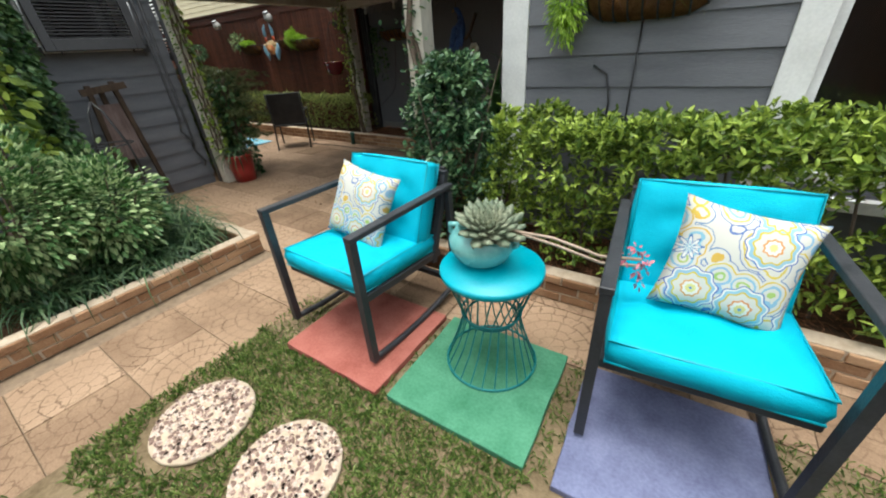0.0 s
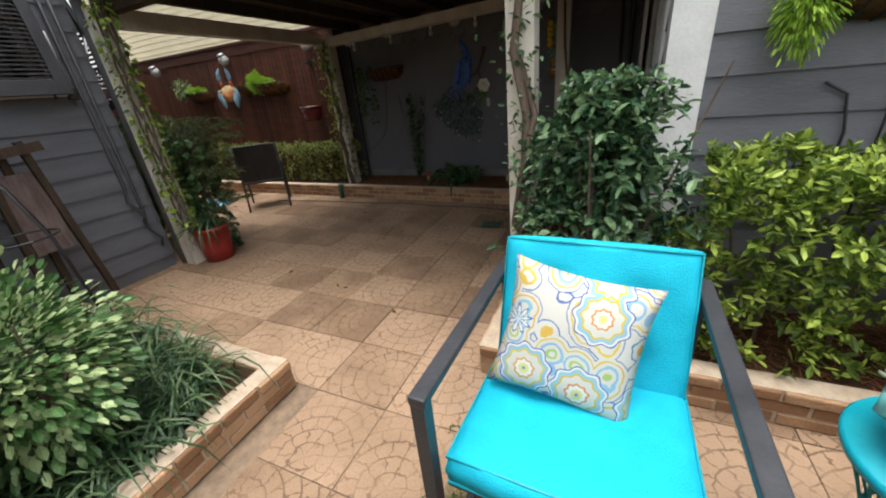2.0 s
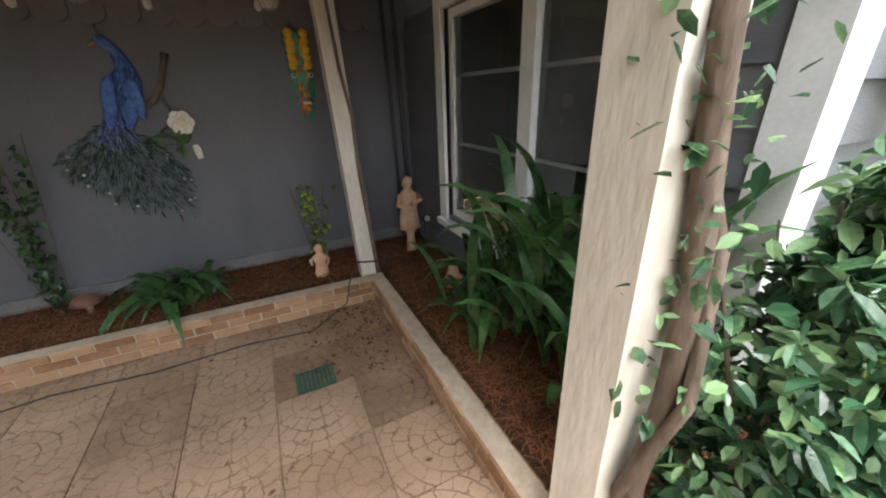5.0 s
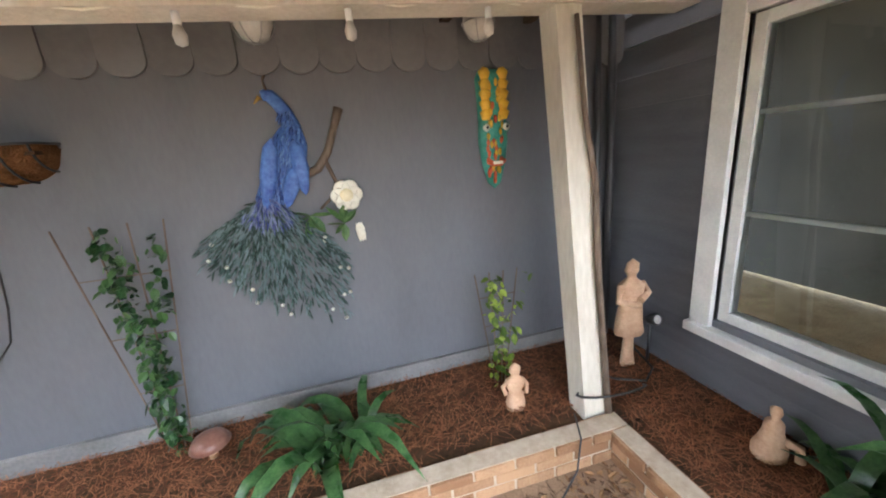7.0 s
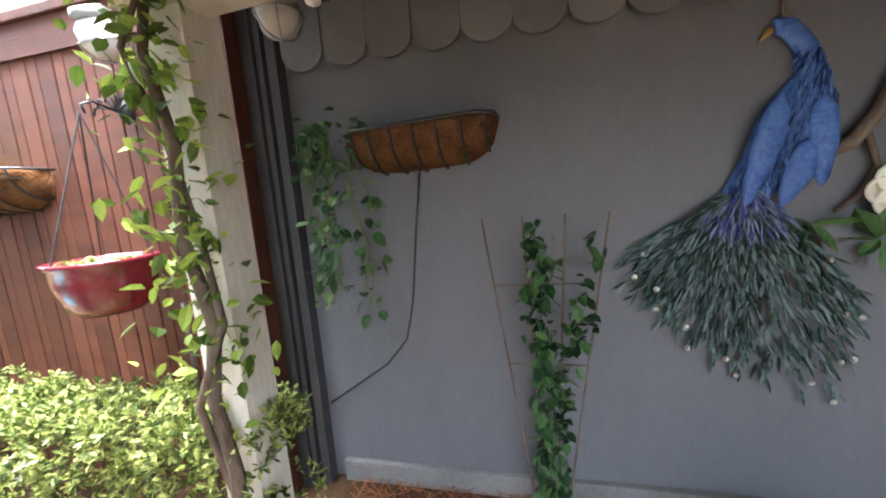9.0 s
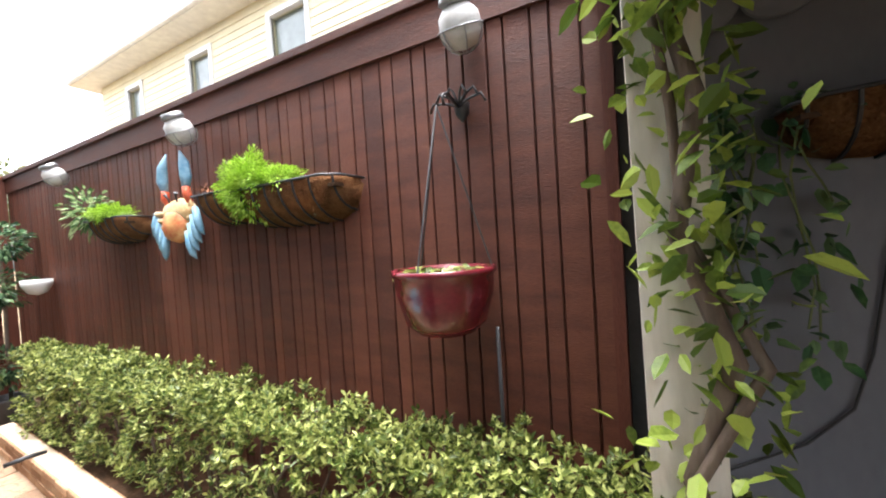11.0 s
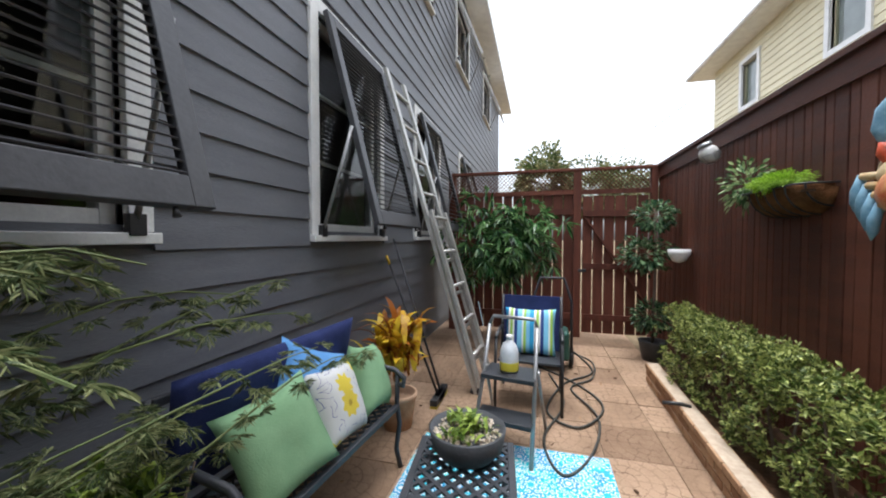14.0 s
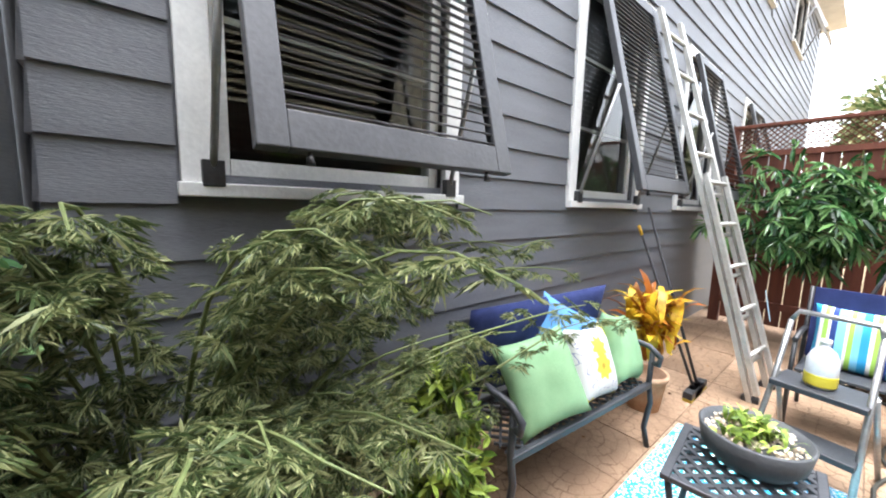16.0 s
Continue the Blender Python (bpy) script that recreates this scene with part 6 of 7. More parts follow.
def trough_basket(m, w, r, label, liner=None, ribs=7, group="hanging baskets"):
    """Half-round wall trough: liner, wire ribs and rim. Local x along the wall, wall at y = 0, y negative outward, rim at z = 0."""
    t = thing("wall_basket", m, label, "basket", group)
    bm = bmesh.new()
    N, K = 22, 10
    rings = []
    for i in range(N + 1):
        u = 2 * i / N - 1
        cap = max(0.02, 1 - abs(u) ** 5) ** 0.5
        ring = []
        for k in range(K + 1):
            a = math.pi / 2 * k / K
            ring.append(bm.verts.new((u * w / 2, -r * cap * math.cos(a) - 0.004 + 0.006 * noise.noise((u * 9, k, 1.3)), -r * cap * math.sin(a) * 0.95 + 0.006 * noise.noise((u * 9, k, 7.7)))))
        rings.append(ring)
    for a, b in zip(rings, rings[1:]):
        for k in range(K):
            bm.faces.new((a[k], b[k], b[k + 1], a[k + 1])).smooth = True
    bmesh.ops.solidify(bm, geom=bm.faces[:], thickness=0.012)
    part("liner", bm, liner or M_COCO, t, "brown coco fibre liner")
    part("soil", box(-w * 0.46, w * 0.46, -r * 0.8, -0.004, -0.045, -0.03), M_SOIL, t)
    part("rim", tube([(-w / 2, -0.004, 0), (-w / 2 * 0.97, -r * 0.75, 0), (-w / 2 * 0.8, -r * 1.02, 0), (0, -r * 1.04, 0), (w / 2 * 0.8, -r * 1.02, 0), (w / 2 * 0.97, -r * 0.75, 0), (w / 2, -0.004, 0)], 0.006, 6), M_BLACK, t)
    for i in range(ribs):
        u = -0.86 + 1.72 * i / (ribs - 1)
        cap = max(0.02, 1 - abs(u) ** 5) ** 0.5
        part("rib", tube([(u * w / 2, -(r + 0.006) * cap * math.cos(math.pi / 2 * k / 6), -(r + 0.006) * cap * 0.95 * math.sin(math.pi / 2 * k / 6)) for k in range(7)], 0.0055, 5, 1.0), M_BLACK, t)
    return t


trough_basket(pose(0.4, WY, 1.69, 0, -2, 0), 0.58, 0.16, "brown coco-lined wire wall basket with little growing")
solid("irrigation_tube", tube([(0.38, WY - 0.03, 1.53), (0.34, WY - 0.012, 1.3), (0.3, WY - 0.012, 1.0), (0.26, WY - 0.012, 0.84), (0.16, WY - 0.012, 0.72), (-0.02, WY - 0.012, 0.6), (-0.14, WY - 0.012, 0.52)], 0.004, 6), M_BLACK, "thin black watering tube on the wall", "tube")


def hanging_ivy(m, strands, length, n, seed, label, leaf=L_IVY, size=0.05):
    t = thing("ivy", m, label, "ivy")
    rng = random.Random(seed)
    P, N = [], []
    for k in range(strands):
        a = rng.uniform(-0.12, 0.12)
        L = length * rng.uniform(0.4, 1)
        pts = [(a + 0.03 * math.sin(j + k), -0.05 - 0.05 * math.sin(min(1, j / 3) * 1.57) + rng.uniform(-0.02, 0.02), 0.03 - L * (j / 7) ** 1.3) for j in range(8)]
        part("stem", tube(pts, 0.003, 5), M_STEM, t)
        for j in range(n // strands):
            q = rng.choice(pts)
            P.append((q[0] + rng.gauss(0, 0.025), q[1] + rng.gauss(0, 0.02), q[2] + rng.gauss(0, 0.03)))
            N.append((rng.gauss(0, 0.5), -1, rng.gauss(-0.2, 0.5)))
    leaves("foliage", P, N, size, size * 0.85, leaf, t, seed, droop=0.4)
    return t


hanging_ivy(pose(0.06, WY, 1.69), 10, 0.74, 230, 121, "dark green ivy trailing from the coco basket")


def bed_trellis(m, w, h, label, seed, leafn, leaf):
    t = thing("wire_trellis", m, label, "trellis")
    for x0, x1 in ((-w / 2, -w * 0.12), (-w / 6, -w * 0.04), (w / 6, w * 0.04), (w / 2, w * 0.12)):
        part("wire", tube([(x1, -0.02, 0), (x0, -0.03, h)], 0.004, 5), M_BARK, t)
    for q in (0.3, 0.55, 0.8):
        ww = w * (0.24 + 0.76 * q)
        part("wire", tube([(-ww / 2, -0.03, h * q), (ww / 2, -0.03, h * q)], 0.003, 5), M_BARK, t)
    rng = np.random.default_rng(seed)
    k = leafn
    s = rng.uniform(0, 1, k)
    x = np.where(rng.uniform(0, 1, k) < 0.7, 0.0 - 0.02 * s, 0.02 + 0.24 * np.maximum(0, s - 0.35)) + rng.normal(0, 0.028, k)
    P = np.stack([x, -0.04 + rng.normal(0, 0.02, k), s * h * 0.97], 1)
    leaves("foliage", P, np.tile([0, -1.0, -0.1], (k, 1)) + rng.normal(0, 0.4, (k, 3)), 0.045, 0.038, leaf, t, seed, droop=0.4)


bed_trellis(pose(0.83, 2.66, 0.14), 0.42, 1.2, "thin wire trellis covered with green ivy", 131, 420, L_GINGER)
bed_trellis(pose(2.6, 2.5, 0.14), 0.26, 0.72, "thin wire trellis with a young green climber", 132, 120, L_HEDGE)

# caged lamps on the beam and string-light bulbs
def caged_lamp(m, label="round caged outdoor lamp with frosted glass"):
    t = thing("caged_lamp", m, label, "lamp", "caged lamps")
    gl = part("globe", lathe([(0, -0.09), (0.05, -0.08), (0.075, -0.03), (0.07, 0.02), (0.045, 0.05), (0, 0.05)], 20), M_LAMPGLASS, t)
    part("cap", lathe([(0.05, 0.05), (0.06, 0.06), (0.05, 0.085), (0, 0.09)], 20), M_STEEL, t)
    for k in range(3):
        a = k * math.pi / 3
        part("cage_wire", tube([(0.08 * math.cos(a) * math.cos(b), 0.08 * math.sin(a) * math.cos(b), -0.02 + 0.08 * math.sin(b)) for b in [math.pi + math.pi * j / 10 for j in range(11)]], 0.003, 5), M_STEEL, gl)
    part("cage_wire", tube([(0.079 * math.cos(6.2832 * j / 20), 0.079 * math.sin(6.2832 * j / 20), -0.02) for j in range(21)], 0.003, 5), M_STEEL, t)
    return t


cl = caged_lamp(pose(0.64, 2.5, 2.12))
for x, y, z in ((-0.02, 2.55, 2.1), (2.58, 2.5, 2.13), (1.59, 2.5, 2.12)):
    copy_thing(cl, pose(x, y, z))
for x, z in ((-0.76, 2.13), (-2.54, 2.12), (-4.42, 2.12)):
    o = copy_thing(cl, pose(x, FY - 0.1, z, 25))
    tagged(o, "round caged lamp mounted near the fence top")
for i in range(5):
    b = thing("bulb", pose(0.3 + i * 0.55, 2.21, 1.95 + 0.018 * i), "clear bulb hanging from the cream beam", "bulb", "string bulbs")
    part("glass", lathe([(0, -0.055), (0.018, -0.045), (0.022, -0.02), (0.012, 0.01), (0, 0.012)], 14), M_LAMPGLASS, b)
    part("socket", lathe([(0.013, 0.01), (0.013, 0.05), (0, 0.055)], 12), M_WHITE, b)
solid("light_cable", tube([(-0.1 + 0.25 * k, 2.22, 2.03 + 0.008 * k - 0.03 * abs(math.sin(k * 1.57))) for k in range(12)], 0.005, 5), M_IVORY, "white cable of the string lights", "cable")

# drain, hose, spot light
dr = thing("drain_grate", pose(2.35, 1.2, 0.003) @ Matrix.Scale(1.15, 4), "green plastic square drain grate in the paving", "grate")
part("frame", bm_box(bm_box(bm_box(box(-0.09, 0.09, -0.075, -0.065, 0, 0.006), -0.09, 0.09, 0.065, 0.075, 0, 0.006), -0.09, -0.08, -0.065, 0.065, 0, 0.006), 0.08, 0.09, -0.065, 0.065, 0, 0.006), M_GREENPLASTIC, dr)
for k in range(8):
    part("bar", box(-0.078 + k * 0.02, -0.066 + k * 0.02, -0.064, 0.064, 0.0, 0.005), M_GREENPLASTIC, dr)
sl = thing("stake_lamp", pose(-0.16, 1.93, 0), "green plastic ground spotlight by the curb", "lamp")
part("body", tube([(0, 0, 0.0), (0, 0, 0.12), (0.01, 0.01, 0.2)], [0.035, 0.03, 0.045], 12), M_GREENPLASTIC, sl)
sl2 = thing("stake_lamp", pose(3.12, -0.62, 0.14), "small black path lamp standing in the mulch", "lamp")
part("body", lathe([(0.03, 0), (0.03, 0.07), (0.035, 0.075), (0.0, 0.085)], 14), M_BLACK, sl2)
part("stake", tube([(0, 0, -0.05), (0, 0, 0.0)], 0.008), M_BLACK, sl2)
solid("cable_on_paving", tube([(2.78, 2.0, 0.22), (2.72, 1.87, 0.2), (2.68, 1.84, 0.06), (2.4, 1.68, 0.008), (2.0, 1.74, 0.008), (1.5, 1.72, 0.008), (1.0, 1.78, 0.008), (0.5, 1.72, 0.008), (-0.3, 1.72, 0.008), (-1.2, 1.66, 0.008)], 0.005, 6), M_BLACK, "thin black cable lying on the paving", "cable")

# basket with mixed plants on the house wall above the hedge
trough_basket(pose(4.42, HY, 1.64), 0.64, 0.19, "brown carved-look coco wall basket full of plants", ribs=9)
p, nr = blob_points(1800, (4.04, -0.24, 1.58), (0.1, 0.1, 0.2), 141, 0.2)
pl = thing("fern", pose(4.04, -0.24, 1.6), "bright green feathery fern spilling from the wall basket", "plant")
leaves("foliage", p - np.array([4.04, -0.24, 1.6]), nr, 0.024, 0.009, L_LIME, pl, 141, droop=0.5, jitter=1.1)
pl = thing("succulent", pose(4.45, -0.22, 1.66), "reddish trailing succulent stems in the wall basket", "plant")
blades("foliage", (0, 0, 0), 60, 0.2, 0.014, mat("reddish_succulent", (0.2, 0.07, 0.06), (0.34, 0.26, 0.15), 20, island=0.8), pl, 142, 0.9, 1.5, 5, 0.09)
pl = thing("spider_plant", pose(4.68, -0.22, 1.66), "pale green spider plant in the wall basket", "plant")
blades("foliage", (0, 0, 0), 30, 0.2, 0.01, L_HEDGE2, pl, 143, 0.9, 1.4, 5, 0.03)
solid("irrigation_tube", tube([(4.42, HY - 0.025, 1.5), (4.42, HY - 0.03, 1.1), (4.42, HY - 0.03, 0.5)], 0.005, 6), M_BLACK, "thin black watering tube on the siding", "tube")
solid("irrigation_tube", tube([(4.2, HY - 0.03, 1.25), (4.28, HY - 0.03, 1.2), (4.31, HY - 0.03, 1.05), (4.3, HY - 0.03, 0.5)], 0.006, 6), M_BLACK, "short curved black tube on the siding", "tube")

# conduits on the house wall beside the corner post
for y, z0 in ((-0.47, 0.25), (-0.53, 0.5)):
    solid("wall_conduit", tube([(AX + 0.035, y, 3.0), (AX + 0.035, y, z0 + 0.35), (AX + 0.05, y - 0.03, z0 + 0.2), (AX + 0.07, y + 0.04, z0 + 0.06), (AX + 0.06, y + 0.02, z0)], 0.014, 8), M_SHUTTER, "dark painted conduit running down the siding", "pipe", "wall conduits")
# dark disc-topped path lamp among the strap leaves
pl2 = thing("path_lamp", pose(3.3, 1.1, 0.14), "black disc-topped path lamp in the bed", "lamp")
part("shade", lathe([(0.0, 0.2), (0.09, 0.2), (0.095, 0.21), (0.05, 0.235), (0, 0.245)], 24), M_BLACK, pl2)
part("stem", tube([(0, 0, -0.02), (0, 0, 0.205)], 0.011, 8), M_BLACK, pl2)
# black watering tube looping round the corner post
solid("irrigation_tube", tube([(2.86 + 0.15 * math.cos(k * 0.55) + 0.02 * k, 2.02 + 0.06 * math.sin(k * 0.55), 0.17 + 0.035 * k * (1 - k / 14)) for k in range(13)], 0.006, 6), M_BLACK, "black watering tube looping by the corner post", "tube")
solid("irrigation_tube", tube([(3.1, 2.35, 0.16), (3.22, 2.2, 0.165), (3.35, 2.12, 0.17), (3.48, 2.2, 0.17), (3.52, 2.4, 0.2), (3.54, 2.5, 0.5)], 0.007, 6), M_BLACK, "black watering tube lying on the mulch", "tube")
# small spotlight on the wall by the tall statue
sp2 = thing("spot_lamp", pose(3.54, 2.3, 0.14), "small black and silver spotlight behind the statue", "lamp")
part("stake", tube([(0, 0, 0), (0, 0, 0.26)], 0.01, 6), M_BLACK, sp2)
part("head", xf(lathe([(0.02, -0.05), (0.035, 0.0), (0.038, 0.04), (0.03, 0.045)], 16), Matrix.Translation((0, -0.01, 0.3)) @ Matrix.Rotation(radians(70), 4, "X")), M_BLACK, sp2)
part("lens", xf(lathe([(0, 0.044), (0.028, 0.044), (0.02, 0.05), (0, 0.052)], 16), Matrix.Translation((0, -0.01, 0.3)) @ Matrix.Rotation(radians(70), 4, "X")), M_LAMPGLASS, sp2)

# dry leaves swept into the corner
rng = np.random.default_rng(77)
n = 520
cx = np.concatenate([2.88 - np.abs(rng.normal(0, 0.28, 380)), rng.uniform(-5.2, 2.85, 140)])
cy = np.concatenate([1.85 - np.abs(rng.normal(0, 0.4, 380)), rng.uniform(-1.0, 1.85, 140)])
ok = (cx < 2.87) & (cy < 1.86)
P4 = np.stack([cx, cy, np.full(n, 0.006)], 1)[ok]
tagged(leaves("leaf_litter", P4, rng.normal(0, 1, (len(P4), 3)) * np.array([1, 1, 0.06]), 0.04, 0.018, mat("dry_leaf", (0.08, 0.04, 0.02), (0.26, 0.15, 0.07), 20, 0.9, island=0.9), None, 78, "dry brown leaf litter on the paving", jitter=0.1, droop=0.0), category="litter", kind="stuff")


# ---- corridor things ----
def lattice_panel(x0, x1, y0, y1, z, pitch=0.07, w=0.012, t=0.012):
    """A cast-metal diamond lattice between two edges."""
    bm = bmesh.new()
    for s in (1, -1):
        c = -(y1 - y0)
        while c < (x1 - x0):
            a, b = (x0 + c, y0), (x0 + c + (y1 - y0), y1)
            if s < 0:
                a, b = (a[0], y1), (b[0], y0)
            lo = max(0.0, (x0 - a[0]) / (b[0] - a[0]))
            hi = min(1.0, (x1 - a[0]) / (b[0] - a[0]))
            if hi - lo > 0.02:
                bm_bar(bm, (a[0] + (b[0] - a[0]) * lo, a[1] + (b[1] - a[1]) * lo, z + 0.001 * s), (a[0] + (b[0] - a[0]) * hi, a[1] + (b[1] - a[1]) * hi, z + 0.001 * s), w, t)
            c += pitch
    return bm


BENCH = pose(-2.25, 0.05, 0, 0, 0, -5) @ Matrix.Scale(0.9, 4)
bench = thing("garden_bench", BENCH, "black cast-metal lattice garden bench by the house wall", "bench")
part("seat_lattice", lattice_panel(-0.6, 0.6, -0.17, 0.2, 0.41), M_CHARCOAL, bench)
for nm, b in (("seat_rail", box(-0.62, 0.62, 0.2, 0.235, 0.39, 0.425, 0.006)), ("seat_rail", box(-0.62, 0.62, -0.205, -0.17, 0.39, 0.425, 0.006)), ("back_rail", box(-0.6, 0.6, -0.24, -0.21, 0.86, 0.9, 0.006)), ("back_rail", box(-0.6, 0.6, -0.23, -0.2, 0.5, 0.54, 0.006))):
    part(nm, b, M_CHARCOAL, bench)
for sx in (-1, 1):
    x = sx * 0.61
    part("front_leg", tube([(x, 0.24, 0.0), (x, 0.21, 0.12), (x, 0.235, 0.3), (x, 0.215, 0.42), (x, 0.22, 0.62)], 0.017, 8), M_CHARCOAL, bench)
    part("back_leg", tube([(x, -0.25, 0.0), (x, -0.2, 0.4), (x, -0.235, 0.9)], 0.017, 8), M_CHARCOAL, bench)
    part("armrest", tube([(x, -0.22, 0.66), (x, 0.0, 0.67), (x, 0.2, 0.65), (x, 0.27, 0.6), (x, 0.26, 0.55), (x, 0.225, 0.555)], 0.018, 8), M_CHARCOAL, bench)
for k in range(9):
    part("back_spindle", tube([(-0.5 + k * 0.125, -0.215, 0.53), (-0.5 + k * 0.125, -0.225, 0.87)], 0.007, 6), M_CHARCOAL, bench)
solid("bench_cushion", pillow(1.16, 0.52, 0.12, 18, 0.01, [(-0.28, 0), (0.0, 0), (0.28, 0)]), M_NAVY, "navy cloth back cushion on the bench", "cushion", m=BENCH @ pose(0.04, -0.12, 0.74, -10))
for x, y, z, s, rz, ry, tilt, mt, lb in ((-1.52, 0.34, 0.7, 0.5, -8, 26, -18, M_BLUEC, "sky blue square pillow on the bench"),
                                        (-1.6, 0.44, 0.63, 0.42, 4, 6, -24, M_LEMON, "white pillow with a yellow fruit print on the bench"),
                                        (-1.98, 0.42, 0.63, 0.42, 10, 14, -22, M_GREENC, "pale green square pillow on the bench"),
                                        (-1.2, 0.44, 0.63, 0.46, -8, -8, -26, M_GREENC, "pale green square pillow on the bench")):
    solid("throw_pillow", pillow(s, s, 0.17, 16, 0.1), mt, lb, "pillow", "bench pillows", m=BENCH @ pose(x + 1.48, y - 0.34, z, tilt, ry, rz + 180))

lt = thing("lattice_table", pose(-2.26, 0.8, 0, 0, 0, 6) @ Matrix.Scale(0.88, 4), "small black cast-metal lattice side table", "table")
part("top_lattice", lattice_panel(-0.22, 0.22, -0.22, 0.22, 0.45, 0.075, 0.02), M_CHARCOAL, lt)
for nm, b in (("top_frame", box(-0.25, 0.25, -0.25, -0.215, 0.435, 0.46, 0.005)), ("top_frame", box(-0.25, 0.25, 0.215, 0.25, 0.435, 0.46, 0.005)), ("top_frame", box(-0.25, -0.215, -0.215, 0.215, 0.435, 0.46, 0.005)), ("top_frame", box(0.215, 0.25, -0.215, 0.215, 0.435, 0.46, 0.005))):
    part(nm, b, M_CHARCOAL, lt)
for sx in (-1, 1):
    for sy in (-1, 1):
        part("leg", tube([(sx * 0.225, sy * 0.225, 0.44), (sx * 0.2, sy * 0.2, 0.25), (sx * 0.23, sy * 0.23, 0.01)], 0.014, 8), M_CHARCOAL, lt)
bowl = thing("planter_bowl", pose(-2.36, 0.8, 0.408) @ Matrix.Scale(0.93, 4), "low dark grey planter bowl with pale gravel", "planter")
part("bowl", lathe([(0, 0), (0.13, 0), (0.17, 0.05), (0.185, 0.13), (0.175, 0.135), (0.165, 0.105), (0, 0.1)], 36), M_GREYBOWL, bowl)
rng = np.random.default_rng(3)
V, F = [], []
for k in range(330):
    a, r_, s = rng.uniform(0, 6.28), 0.16 * math.sqrt(rng.uniform(0, 1)), rng.uniform(0.006, 0.012)
    c = Vector((r_ * math.cos(a), r_ * math.sin(a), 0.106 + rng.uniform(0, 0.008)))
    b = len(V)
    V += [tuple(c + Vector(q) * s) for q in ((1, 0, 0), (0, 1, 0.1), (-1, 0, 0), (0, -0.9, 0.1), (0.1, 0, 0.9), (0, 0.1, -0.8))]
    F += [(b, b + 1, b + 4), (b + 1, b + 2, b + 4), (b + 2, b + 3, b + 4), (b + 3, b, b + 4), (b + 1, b, b + 5), (b + 2, b + 1, b + 5), (b + 3, b + 2, b + 5), (b, b + 3, b + 5)]
tagged(raw("gravel", V, F, M_GRAVEL, bowl, "pale gravel"), kind="stuff")
for i, (x, y, r_) in enumerate(((0.0, 0.02, 0.1), (-0.07, -0.06, 0.06), (0.08, -0.04, 0.05))):
    t = thing("succulent", pose(-2.35 + x, 0.81 + y, 0.515), "bright green upright succulent in the grey bowl", "plant", "bowl succulents")
    blades("foliage", (0, 0, 0), 30, r_ * 1.2, 0.022, L_HEDGE, t, 150 + i, 0.5, 0.5, 4, 0.03)

M_RUG = pattern_mat("turquoise_rug_cloth", 11, [(0.0, (0.65, 0.68, 0.68)), (0.2, (0.03, 0.4, 0.5)), (0.36, (0.65, 0.68, 0.68)), (0.44, (0.02, 0.32, 0.45)), (0.62, (0.65, 0.68, 0.68)), (0.7, (0.03, 0.42, 0.52))])
rug = solid("outdoor_rug", xf(box(-0.7, 0.5, 0, 0.008, -0.62, 0.55, 0.002), Matrix.Rotation(radians(-90), 4, "X")), M_RUG, "turquoise and white patterned outdoor rug on the paving", "rug", m=pose(-2.45, 0.98, 0.012))
rug.data.transform(Matrix.Rotation(radians(90), 4, "X"))
rug.matrix_world = pose(-2.45, 0.98, 0.02, -90)

# sling chair with striped pillow
def sling_chair(m, label, cover=True):
    c = thing("patio_chair", m, label, "chair", "patio chairs")
    for sx in (-1, 1):
        x = sx * 0.27
        part("front_leg", tube([(x, -0.26, 0.0), (x, -0.24, 0.4), (x, -0.2, 0.6)], 0.013, 8), M_BLACK, c)
        part("back_leg", tube([(x, 0.3, 0.0), (x, 0.18, 0.38), (x, 0.26, 0.9)], 0.013, 8), M_BLACK, c)
        part("armrest", tube([(x, -0.22, 0.6), (x, 0.0, 0.62), (x, 0.22, 0.6)], 0.016, 8), M_BLACK, c)
    part("seat", xf(box(-0.255, 0.255, -0.25, 0.2, 0.385, 0.405, 0.004), Matrix.Rotation(radians(-3), 4, "X")), M_CHARCOAL if cover else M_BLACK, c)
    part("backrest", xf(box(-0.255, 0.255, -0.01, 0.01, -0.26, 0.24, 0.005), Matrix.Translation((0, 0.225, 0.66)) @ Matrix.Rotation(radians(-9), 4, "X")), M_NAVY if cover else M_BLACK, c)
    return c


sling_chair(pose(-3.9, 1.04, 0, 0, 0, 88) @ Matrix.Scale(0.95, 4), "black metal patio chair with a navy back", True)
solid("throw_pillow", pillow(0.43, 0.4, 0.14, 16, 0.08), M_STRIPE, "blue, white and green striped pillow on the patio chair", "pillow", m=pose(-3.96, 1.04, 0.57, -14, 0, 88))
sling_chair(pose(-1.15, 1.5, 0, 0, 0, 225), "plain black metal patio chair on the paving", False)

# folding step stool with a jug on it
stl = thing("step_stool", pose(-3.2, 0.93, 0, 0, 0, 80), "folding grey metal step stool on the paving", "stool")
for sx in (-1, 1):
    x = sx * 0.19
    part("front_rail", tube([(x, -0.26, 0), (x * 0.9, -0.05, 0.46), (x * 0.85, 0.06, 0.78)], 0.013, 8), M_STEEL, stl)
    part("back_rail", tube([(x, 0.28, 0), (x * 0.92, 0.02, 0.5)], 0.012, 8), M_STEEL, stl)
part("handle_bar", tube([(-0.161, 0.06, 0.78), (-0.14, 0.08, 0.83), (0.14, 0.08, 0.83), (0.161, 0.06, 0.78)], 0.013, 8), M_STEEL, stl)
part("step", box(-0.18, 0.18, -0.22, -0.04, 0.22, 0.25, 0.005), M_CHARCOAL, stl)
